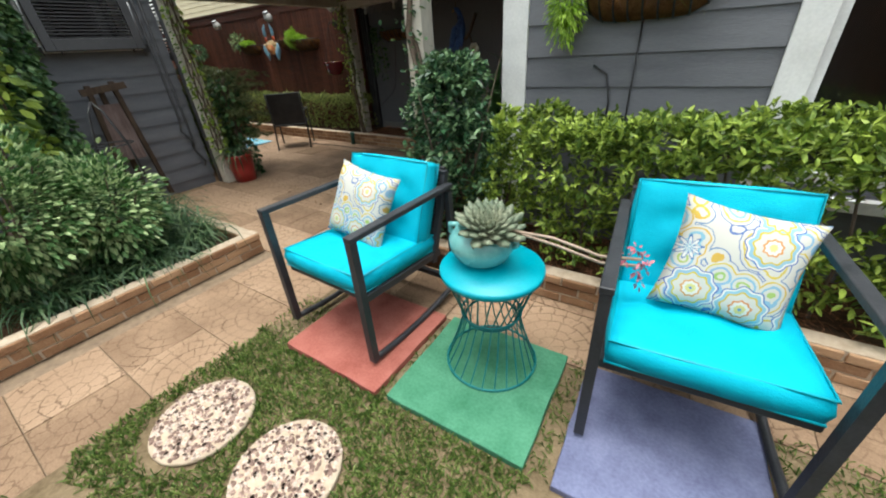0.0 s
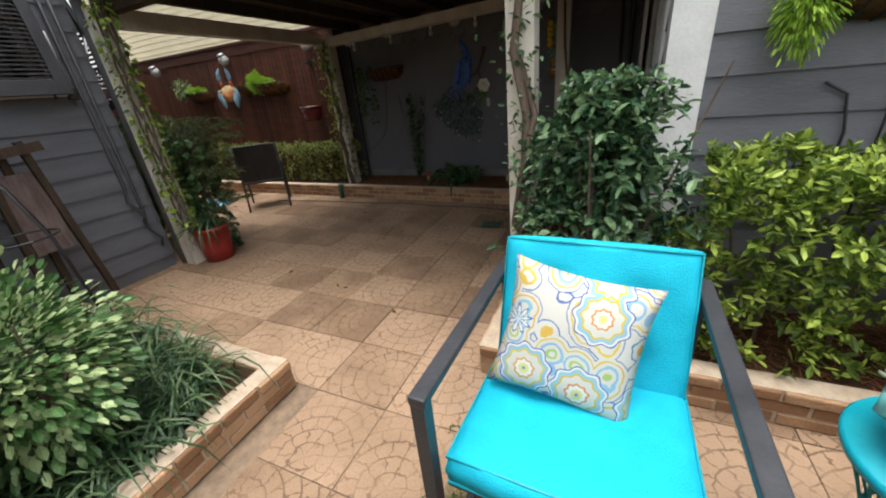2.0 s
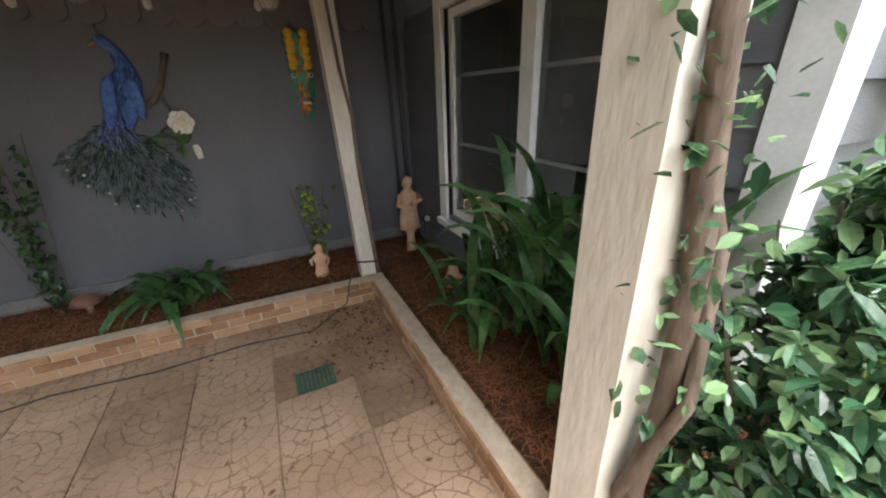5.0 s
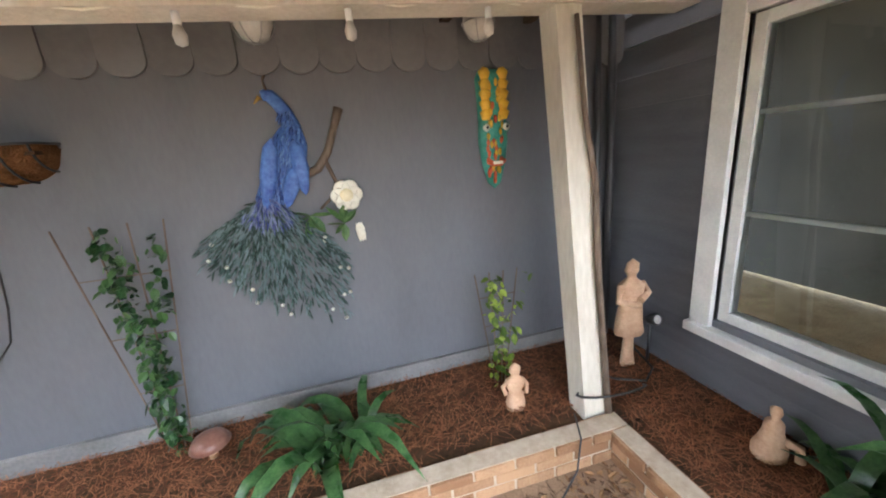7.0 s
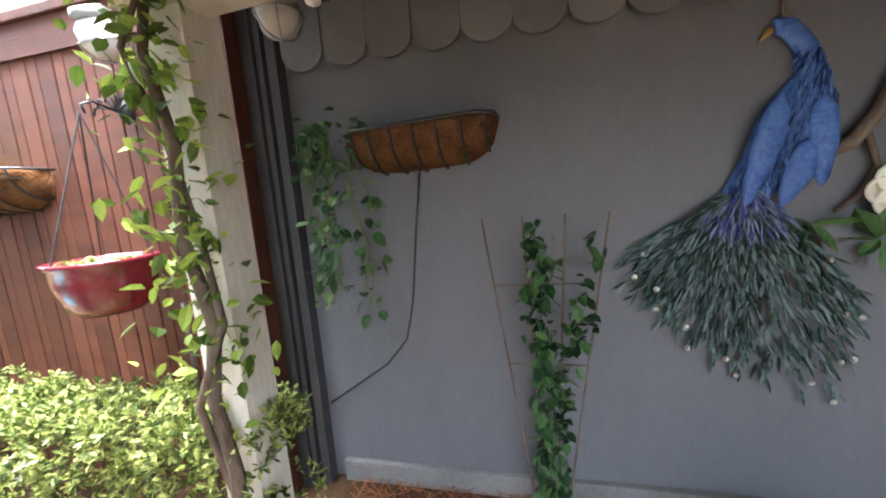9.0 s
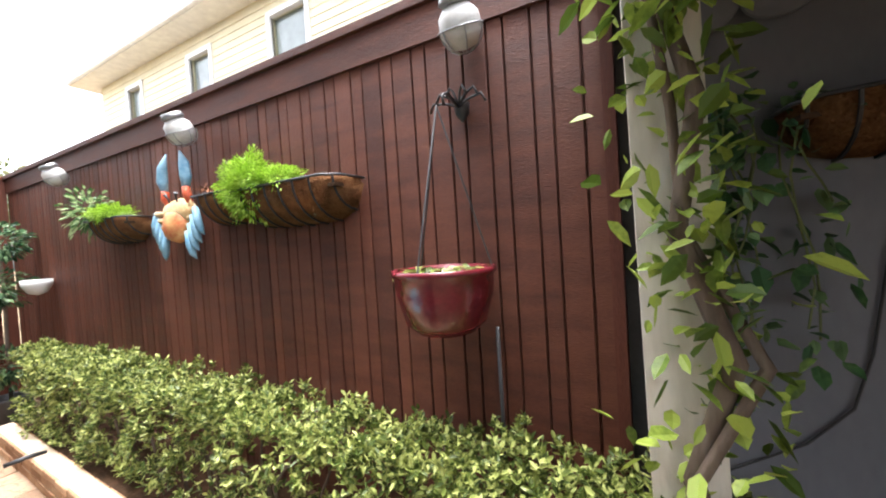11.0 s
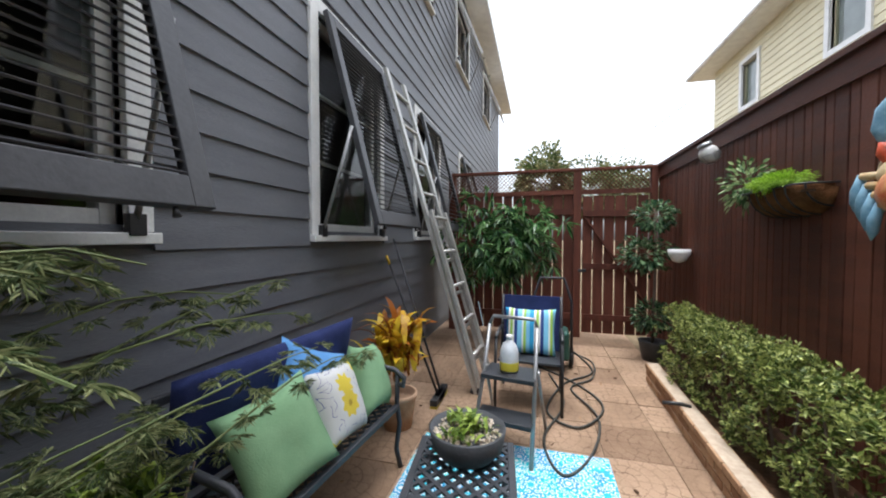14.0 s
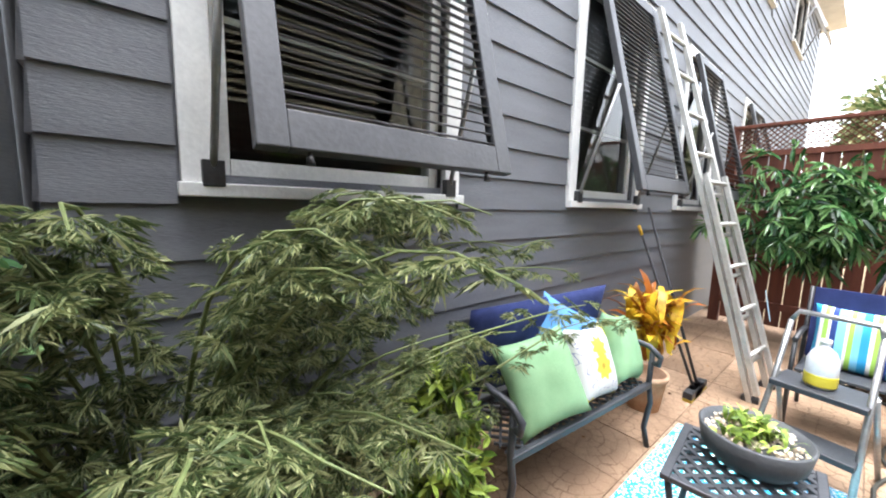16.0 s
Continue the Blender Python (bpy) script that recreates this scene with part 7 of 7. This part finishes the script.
part("step", box(-0.175, 0.175, -0.1, 0.14, 0.45, 0.48, 0.005), M_CHARCOAL, stl)
jug = thing("plastic_jug", pose(-3.22, 0.92, 0.482) @ Matrix.Scale(0.9, 4), "cloudy plastic jug with yellow liquid on the step stool", "jug")
jb = part("body", lathe([(0, 0.0), (0.06, 0), (0.068, 0.02), (0.068, 0.15), (0.05, 0.2), (0.022, 0.23), (0.02, 0.245), (0, 0.245)], 24), mat("cloudy_plastic", (0.5, 0.52, 0.54), (0.64, 0.66, 0.68), 6, 0.35), jug)
part("liquid_band", lathe([(0.0692, 0.012), (0.0695, 0.02), (0.0695, 0.07), (0.0692, 0.075)], 24), mat("yellow_liquid", (0.55, 0.45, 0.03), (0.65, 0.56, 0.06), 6, 0.3), jb)
part("cap", lathe([(0.024, 0.245), (0.024, 0.27), (0, 0.272)], 16), M_WHITE, jb)

# pressure-washer frame and hoses
pw = thing("pressure_washer", pose(-4.75, 1.25, 0), "dark pressure washer with a bent tube handle behind the chair", "machine")
part("handle", tube([(0, -0.2, 0.1), (-0.05, -0.2, 0.7), (-0.05, -0.12, 0.95), (-0.05, 0.12, 0.95), (-0.05, 0.2, 0.7), (0, 0.2, 0.1)], 0.014, 8), M_CHARCOAL, pw)
part("motor_housing", box(-0.15, 0.15, -0.17, 0.17, 0.12, 0.42, 0.03), M_GREENPLASTIC, pw)
for s in (-1, 1):
    part("wheel", xf(lathe([(0.02, -0.02), (0.1, -0.02), (0.11, 0), (0.1, 0.02), (0.02, 0.02)], 24), Matrix.Translation((-0.08, s * 0.2, 0.11)) @ Matrix.Rotation(radians(90), 4, "X")), M_BLACK, pw)
for pts in ([(-3.6, 1.35, 0.3), (-4.3, 1.55, 0.02), (-4.0, 1.78, 0.015), (-3.5, 1.72, 0.015), (-3.2, 1.5, 0.015), (-2.7, 1.65, 0.015), (-2.2, 1.55, 0.015), (-1.9, 1.35, 0.03), (-2.3, 1.25, 0.015), (-2.9, 1.42, 0.015), (-3.6, 1.3, 0.015)],
            [(-3.9, 1.0, 0.015), (-3.4, 1.5, 0.015), (-2.9, 1.72, 0.015), (-2.5, 1.5, 0.015), (-2.7, 1.28, 0.015), (-3.3, 1.45, 0.015), (-3.7, 1.75, 0.015), (-4.4, 1.6, 0.015)]):
    fine_pts = []
    for i in range(len(pts) - 1):
        p0, p1, p2, p3 = [Vector((-1.0, -0.1, 0)) + Vector(pts[max(0, min(len(pts) - 1, j))]) for j in (i - 1, i, i + 1, i + 2)]
        for k in range(6):
            s = k / 6
            fine_pts.append(0.5 * ((2 * p1) + (p2 - p0) * s + (2 * p0 - 5 * p1 + 4 * p2 - p3) * s * s + (3 * p1 - p0 - 3 * p2 + p3) * s ** 3))
    solid("garden_hose", tube(fine_pts, 0.009, 7), M_HOSE, "dark rubber hose looping over the paving", "hose", "garden hoses")

# ladder against the wall
lad = thing("extension_ladder", pose(0, 0, 0), "worn aluminium extension ladder leaning on the house", "ladder")
F0, F1, T0, T1 = Vector((-3.92, 0.58, 0)), Vector((-4.3, 0.62, 0)), Vector((-3.84, -0.24, 2.9)), Vector((-4.22, -0.22, 2.9))
for a, b in ((F0, T0), (F1, T1)):
    rl = part("rail", bar(a, b, 0.03, 0.075, (1, 0, 0)), M_ALU, lad)
    part("rubber_foot", box(a.x - 0.035, a.x + 0.035, a.y - 0.05, a.y + 0.05, 0, 0.03, 0.004), M_BLACK, rl)
    q = a.lerp(b, 0.02) + Vector((0, 0.05, 0.0))
    part("fly_rail", bar(q, a.lerp(b, 0.56) + Vector((0, 0.05, 0)), 0.03, 0.06, (1, 0, 0)), M_ALU, lad)
for k in range(9):
    s = 0.08 + k * 0.107
    part("rung", tube([F0.lerp(T0, s), F1.lerp(T1, s)], 0.017, 8), M_ALU, lad)
    if k < 5:
        part("rung", tube([F0.lerp(T0, s + 0.03) + Vector((0, 0.05, 0)), F1.lerp(T1, s + 0.03) + Vector((0, 0.05, 0))], 0.017, 8), M_ALU, lad)
lab = part("sticker", xf(box(-0.018, 0.018, 0, 0.002, -0.12, 0.12), Matrix.Translation(F1.lerp(T1, 0.22) + Vector((0, 0.125, 0))) @ Matrix.Rotation(radians(12), 4, "X")), mat("blue_label", (0.1, 0.3, 0.42), (0.5, 0.55, 0.55), 30), lad)

for x, tx, top, c in ((-3.66, -4.02, 1.2, True), (-3.74, -4.2, 1.36, False)):
    br = thing("broom", pose(x, 0.3, 0), "long-handled push broom leaning on the siding", "broom", "brooms")
    hd = part("handle", tube([(0, 0, 0.06), (tx - x, -0.62, top)], 0.011, 8), M_BLACK, br)
    bh = part("head", box(-0.14, 0.14, -0.03, 0.03, 0.02, 0.07, 0.006), M_BLACK, br)
    part("bristles", box(-0.135, 0.135, -0.028, 0.028, 0.0, 0.019), mat("yellow_bristle", (0.4, 0.3, 0.03), (0.5, 0.4, 0.06)), bh)
    if c:
        part("grip", tube([((tx - x) * 0.93, -0.577, 0.06 + (top - 0.06) * 0.93), (tx - x, -0.62, top)], 0.0135, 8), M_MYEL, hd, "yellow handle grip")

# croton in a pot, leafy fern at the bench end
cp = thing("croton_pot", pose(-3.22, 0.12, 0), "brown pot behind the bench", "pot")
part("pot", lathe([(0, 0), (0.1, 0), (0.13, 0.22), (0.14, 0.22), (0.14, 0.25), (0.12, 0.25), (0.11, 0.2), (0, 0.2)], 28), M_TERRA, cp)
cr = thing("croton", pose(-3.22, 0.12, 0.24), "croton plant with yellow, orange and red leaves", "plant")
blades("foliage", (0, 0, 0.12), 130, 0.32, 0.06, L_CROTON, cr, 161, 0.5, 0.4, 5, 0.07, 0.3)
rosette_shrub("leafy_shrub", -1.4, 0.06, 0, (0.3, 0.22), 0.8, 260, 7, L_HEDGE, 0.075, 0.36, "bright yellow-green leafy plant at the bench end", 162, 8)

# philodendron by the gate
ph = thing("philodendron", pose(-5.68, 0.5, 0.35) @ Matrix.Scale(1.02, 4), "large glossy split-leaf philodendron against the gate fence", "plant")
part("planter", box(-0.2, 0.2, -0.3, 0.45, 0.75, 1.0, 0.01), M_FENCE2, ph, "brown wooden planter on the fence")
part("bracket", box(-0.39, -0.2, -0.05, 0.05, 0.8, 0.86), M_FENCE2, ph)
rngq = random.Random(9)
for clump in range(3):
    P6, N6 = [], []
    for k in range(70):
        a, el = rngq.uniform(0, 6.28), rngq.uniform(-1.25, 1.3)
        c0 = Vector((rngq.uniform(-0.1, 0.1), -0.15 + 0.3 * clump + rngq.uniform(-0.1, 0.1), 1.0))
        d = Vector((abs(math.cos(a)) * math.cos(el), math.sin(a) * math.cos(el), math.sin(el)))
        o = c0 + d * rngq.uniform(0.15, 0.62) * (1.0 if clump < 2 else 0.75)
        ax = (d + Vector((0.2, 0, -0.7))).normalized()
        sd = ax.cross(Vector((rngq.uniform(0.5, 1), rngq.uniform(-0.5, 0.5), 0.4))).normalized()
        for q in range(9):
            w = radians(-100 + 25 * q)
            P6.append(tuple(o + ax * 0.05 * math.cos(w)))
            N6.append(tuple(ax * math.cos(w) + sd * math.sin(w)))
    leaves("leaf_clump", P6, N6, 0.15, 0.034, L_PHIL, ph, 210 + clump, "glossy finger-lobed drooping leaves", out=1.0, jitter=0.08, droop=0.35)

# topiary at the gate corner
tp = thing("topiary_plant", pose(-5.3, 2.36, 0), "pot plant trained in round leafy tiers by the gate", "plant")
part("pot", lathe([(0, 0), (0.1, 0), (0.14, 0.2), (0.15, 0.22), (0.12, 0.22), (0, 0.18)], 24), M_GREYBOWL, tp)
part("stem", tube([(0, 0, 0.18), (0.03, 0, 0.7), (0.0, 0.02, 1.2), (0.02, 0, 1.7)], 0.014, 7), M_BARK, tp)
for i, (y, z, r_, n) in enumerate(((-0.02, 0.5, 0.19, 700), (-0.1, 1.2, 0.24, 900), (0.0, 1.62, 0.2, 700))):
    p, nr = blob_points(n, (0.0, y, z), (r_, r_, r_ * 0.85), 170 + i, 0.35, 0.35)
    leaves("leaf_tier", p, nr, 0.05, 0.028, L_GARD, tp, 170 + i)
wp = thing("white_pot", pose(-5.0, 2.51, 1.12), "white half-round pot hung on the fence", "pot")
part("pot", lathe([(0, 0), (0.06, 0.02), (0.1, 0.09), (0.105, 0.14), (0.09, 0.14), (0, 0.11)], 24), M_WHITE, wp)

# baskets on the fence
trough_basket(pose(-1.67, FY, 1.68), 0.74, 0.19, "black wire wall basket with coco liner on the fence", ribs=8)
trough_basket(pose(-2.22, FY, 1.7), 0.34, 0.16, "small black wire wall basket with coco liner on the fence", ribs=5)
trough_basket(pose(-3.45, FY, 1.67), 0.62, 0.17, "black wire wall basket with coco liner on the fence", ribs=7)
for x, w, n, sd in ((-1.92, 0.17, 10500, 181), (-1.72, 0.17, 3600, 182), (-3.42, 0.2, 5000, 183)):
    t = thing("asparagus_fern", pose(x, FY - 0.1, 1.68), "lime green feathery fern in the wall basket", "plant", "basket ferns")
    p, nr = blob_points(n, (0, -0.03, 0.03), (w, 0.09, 0.055 if sd != 181 else 0.15), sd, 0.25, 0.4, 3)
    leaves("foliage", p, nr + np.array([0, 0, 0.4]), 0.019, 0.006, L_LIME, t, sd, droop=0.3, out=0.35, jitter=1.1)
t = thing("sedum", pose(-3.78, FY - 0.12, 1.7), "grey-green leafy trailing plant in the wall basket", "plant")
p, nr = blob_points(360, (0, 0, 0.05), (0.14, 0.1, 0.16), 184, 0.2, 0.5)
leaves("foliage", p, nr, 0.05, 0.022, L_BOX, t, 184)
t = thing("dry_plant", pose(-2.22, FY - 0.08, 1.7), "thin dry brown stems in the small wall basket", "plant")
blades("foliage", (0, 0, 0), 26, 0.12, 0.006, M_STRAW, t, 185, 0.9, 1.0, 4, 0.05)

# crab on the fence
M_ORANGE = mat("orange_crab_paint", (0.5, 0.09, 0.03), (0.62, 0.36, 0.14), 14, 0.5, 0, 0.3)
M_CRABYEL = mat("yellow_crab_paint", (0.5, 0.3, 0.12), (0.68, 0.55, 0.32), 18, 0.5, 0, 0.3)
M_CRABBLUE = mat("blue_crab_paint", (0.1, 0.25, 0.36), (0.28, 0.45, 0.55), 14, 0.5)
crab = thing("crab_ornament", pose(-2.68, FY - 0.055, 1.6) @ Matrix.Scale(1.0, 4), "painted orange and blue metal crab wall ornament", "wall art")
part("shell", xf(lathe([(0, -0.02), (0.13, -0.015), (0.15, 0.0), (0.12, 0.03), (0.06, 0.045), (0, 0.05)], 28, 1.0, 0.5), pose(0, 0, 0.05) @ Matrix.Scale(1.15, 4) @ Matrix.Rotation(radians(90), 4, "X")), M_CRABYEL, crab, "pale yellow shell with pointed rim")
part("belly", xf(lathe([(0, -0.01), (0.09, -0.005), (0.105, 0.01), (0.09, 0.045), (0.05, 0.06), (0, 0.066)], 26, 1.0, 0.85), pose(-0.01, 0, -0.03) @ Matrix.Scale(1.18, 4) @ Matrix.Rotation(radians(90), 4, "X")), M_ORANGE, crab, "mottled orange belly")
for k in range(7):
    part("spike", tube([(-0.135 + 0.045 * k, -0.01, 0.075), (-0.14 + 0.0467 * k, -0.015, 0.13 - 0.004 * abs(k - 3))], [0.02, 0.002], 6), M_CRABYEL, crab)
for s in (-1, 1):
    for k in range(4):
        z0, x0 = 0.05 - 0.045 * k, s * (0.125 - 0.012 * k)
        x1 = x0 + s * (0.085 - 0.02 * k)
        lg = part("leg", tube([(x0 - s * 0.03, -0.01, z0), (x1, -0.03, z0 + 0.005)], [0.017, 0.02], 7), M_CRABYEL, crab)
        part("leg_tip", tube([(x1, -0.03, z0 + 0.012), (x1 + s * 0.022, -0.035, z0 - 0.06), (x1 + s * 0.035, -0.03, z0 - 0.115), (x1 + s * 0.055, -0.02, z0 - 0.15)], [0.017, 0.023, 0.02, 0.003], 7), M_CRABBLUE, lg, "blue painted leg tip")
    am = part("arm", tube([(s * 0.11, 0, 0.09), (s * 0.125, -0.02, 0.14), (s * 0.115, -0.02, 0.19)], [0.016, 0.024, 0.022], 7), M_MRED, crab)
    part("claw", tube([(s * 0.115, -0.02, 0.185), (s * 0.13, -0.025, 0.25), (s * 0.12, -0.025, 0.33), (s * 0.075, -0.02, 0.41)], [0.018, 0.033, 0.028, 0.003], 8, 0.6), M_CRABBLUE, am, "pale blue painted claw")
    part("eye_stalk", tube([(s * 0.04, -0.03, 0.09), (s * 0.045, -0.045, 0.14), (s * 0.06, -0.05, 0.16)], [0.005, 0.006, 0.012], 6), M_BLACK, crab)

# hanging maroon pot with chain and a scroll bracket
hp = thing("hanging_pot", pose(-0.83, FY - 0.2, 1.08) @ Matrix.Scale(1.08, 4), "maroon glazed pot hanging on chains before the fence", "pot")
part("pot", lathe([(0, 0), (0.09, 0.0), (0.125, 0.03), (0.15, 0.12), (0.155, 0.175), (0.163, 0.18), (0.163, 0.195), (0.148, 0.195), (0.142, 0.16), (0, 0.155)], 36), M_MAROONPOT, hp)
part("soil", lathe([(0, 0.158), (0.14, 0.158), (0.1, 0.168), (0, 0.172)], 24), M_SOIL, hp)
for k in range(3):
    a = k * 2.094 + 0.5
    part("chain", tube([(0.153 * math.cos(a), 0.153 * math.sin(a), 0.185), (0, 0.02, 0.7)], 0.003, 5), M_BLACK, hp)
t = thing("sedum", pose(-0.84, FY - 0.21, 1.27), "sparse yellow-green sprouts in the maroon pot", "plant")
for i, (x, y) in enumerate(((-0.08, 0.0), (0.02, -0.04), (0.09, 0.03))):
    blades("foliage", (x, y, -0.01), 16, 0.07, 0.018, L_HEDGE2, t, 190 + i, 0.8, 0.9, 4, 0.015)
br = thing("scroll_bracket", pose(-0.8, FY - 0.03, 1.86), "black wrought-iron spider-shaped hook on the fence", "hook")
part("hub", lathe([(0, -0.05), (0.025, -0.02), (0.03, 0.02), (0, 0.05)], 12), M_BLACK, br)
for k in range(6):
    a = radians(20 + 28 * k)
    s = 1 if k < 3 else -1
    part("scroll", tube([(0, -0.03, 0), (0.05 * math.cos(a), -0.04, 0.05 * math.sin(a)), (0.1 * math.cos(a), -0.045, 0.07 * math.sin(a)), (0.1 * math.cos(a) + s * 0.015, -0.045, 0.07 * math.sin(a) - 0.03)], 0.005, 6), M_BLACK, br)
part("hook", tube([(0, -0.03, 0), (0, -0.12, 0.02), (0, -0.16, 0.0), (0, -0.15, -0.03)], 0.005, 6), M_BLACK, br)
solid("water_pipe", tube([(-0.72, FY - 0.012, 1.05), (-0.72, FY - 0.012, 0.3)], 0.008, 6), M_SHUTTER, "thin dark pipe running down the fence", "pipe")
solid("tap_valve", tube([(-3.68, 2.16, 0.178), (-3.68, 2.1, 0.19), (-3.68, 1.98, 0.19)], 0.014, 8), M_BLACK, "small black hose valve on the curb", "valve")
ivy_column(0.75, -2.2, 0.6, 2.6, 0.3, 900, 195, "tall leafy green climber in the planter", L_HEDGE, 0.08)


# ---- pieces of walls, curbs and paving ----
siding(wall_a, -14.4, AX, 0.12, AH - 0.05, WINS_A, lambda u, z: pose(u, AY, z), M_SIDING)
siding(wall_e, -AY + 0.02, 4.7, 0.12, AH - 0.05, [(0.68, 1.36, 1.64, 2.44)], lambda u, z: pose(AX, -u, z) @ TURN_E, M_SIDING)
# boards that face south run from east to west
siding(wall_s, 0.0, 8.2 - HX - 0.14, 0.1, 2.8, [(8.2 - 6.95, 8.2 - 5.18, 0.66, 2.5)], lambda u, z: pose(8.2 - u, HY, z) @ Matrix.Rotation(math.pi, 4, "Z"), M_SIDING)
siding(wall_b, 0.0, WY - HY - 0.09, 0.15, 2.8, [(0.25 - HY - 0.09, 2.0 - HY - 0.09, 0.54, 2.0)], lambda u, z: pose(HX, HY + 0.09 + u, z) @ Matrix.Rotation(radians(90), 4, "Z"), M_SIDING)
z = 2.2
while z < 6.1:
    cuts = sorted((a - 0.1, b + 0.1) for a, b, c, d in NWINS if c - 0.1 < z + 0.07 < d + 0.1)
    s = -13.0
    for a, b in cuts + [(9.0, 9.0)]:
        if a - s > 0.05:
            ob = new("siding_board", siding_mesh(M_CREAMSIDE, 0.158))
            ob.parent = nb.children[0]
            ob.matrix_local = pose(a, 6.02, z) @ Matrix.Rotation(math.pi, 4, "Z") @ Matrix.Diagonal((a - s, 1, 1, 1))
        s = max(s, b)
    z += 0.15

rngb = random.Random(4)
BRICK = [mesh_of("brick", box(0.006, 0.194, 0, 0.1, 0.005, 0.055, 0.004), M_BRICK) for k in range(1)]
CAPB = mesh_of("cap_brick", box(0.005, 0.195, -0.008, 0.112, 0.003, 0.05, 0.007), M_BRICK)
HALF = mesh_of("brick", box(0.006, 0.094, 0, 0.1, 0.005, 0.055, 0.004), M_BRICK)


def curb(name, m, length, courses=3, label="low tan brick curb round the bed"):
    """A low brick wall along local x, its face at y = 0 towards -y."""
    t = structure(name, box(0.0, length, 0.007, 0.1, 0, courses * 0.06 - 0.006), M_MORTAR, label, "curb")
    t.matrix_world = m
    n = max(1, round(length / 0.2))
    q = length / (n * 0.2)
    for c in range(courses):
        cap = c == courses - 1
        off = 0.1 if c % 2 and not cap else 0.0
        if off:
            ob = new("brick", HALF)
            ob.parent = t
            ob.matrix_local = pose(0, 0, c * 0.06) @ Matrix.Diagonal((q, 1, 1, 1))
        for i in range(n if not off else n - 1):
            ob = new("brick", CAPB if cap else BRICK[0])
            ob.parent = t
            ob.matrix_local = pose((i * 0.2 + off) * q, rngb.uniform(-0.003, 0.003), c * 0.06, 0, 0, rngb.uniform(-0.6, 0.6)) @ Matrix.Diagonal((q, 1, 1, 1))
        if off:
            ob = new("brick", HALF)
            ob.parent = t
            ob.matrix_local = pose(length - 0.1 * q, 0, c * 0.06) @ Matrix.Diagonal((q, 1, 1, 1))


run = Vector((CURB_A[0] - CURB_B[0] + 0.1, CURB_A[1] - CURB_B[1], 0))
curb("curb_north", pose(*CURB_B, 0, 0, 0, math.degrees(math.atan2(run.y, run.x))), run.length)
curb("curb_east", pose(2.9, 1.88, 0, 0, 0, -90), 2.66)
curb("curb_south", pose(2.9, -0.88, 0), 0.22, label="low tan brick curb end of the bed")
curb("curb_hedge", pose(3.12, -0.79, 0), 5.0)
curb("curb_planter", pose(2.0, -4.6, 0, 0, 0, 90), 3.34)
curb("curb_planter_end", pose(1.9, -1.26, 0, 0, 0, 180), 2.2)

TX, TY = 0.411, 0.395
tb = box(-TX / 2 + 0.002, TX / 2 - 0.002, -TY / 2 + 0.002, TY / 2 - 0.002, -0.03, 0.0, 0.003)
TILE = mesh_of("paving_tile", tb, M_TILE)
fl_ = bpy.data.objects["floor"]


def tiles(parent, x0, x1, y0, y1, keep=lambda x, y: True):
    ox, oy = 2.135, -0.065
    for i in range(math.floor((x0 - ox) / TX), math.ceil((x1 - ox) / TX)):
        for j in range(math.floor((y0 - oy) / TY), math.ceil((y1 - oy) / TY)):
            x, y = ox + (i + 0.5) * TX, oy + (j + 0.5) * TY
            if not keep(x, y):
                continue
            ob = new("paving_tile", TILE)
            ob.parent = parent
            h = (i * 7 + j * 13 + (i * j) % 5) % 4
            sx = TX / TY if h % 2 else 1.0
            m = pose(x, y, rngb.uniform(-0.0015, 0.0015), rngb.uniform(-0.25, 0.25), rngb.uniform(-0.25, 0.25), h * 90)
            ob.matrix_local = m @ Matrix.Diagonal((1 / sx, sx, 1, 1)) if h % 2 else m


tiles(fl_, -0.45, 2.9, -1.2, 2.1, lambda x, y: x < 3.0)
tiles(fl_, -6.1, -0.45, -0.3, 2.2)
tiles(fl_, 2.0, 2.9, -4.0, -1.25, lambda x, y: 2.1 < x < 3.0)
tiles(bpy.data.objects["floor_strip"], 3.16, 7.0, -1.2, -0.8, lambda x, y: x > 3.0)
# end of the building
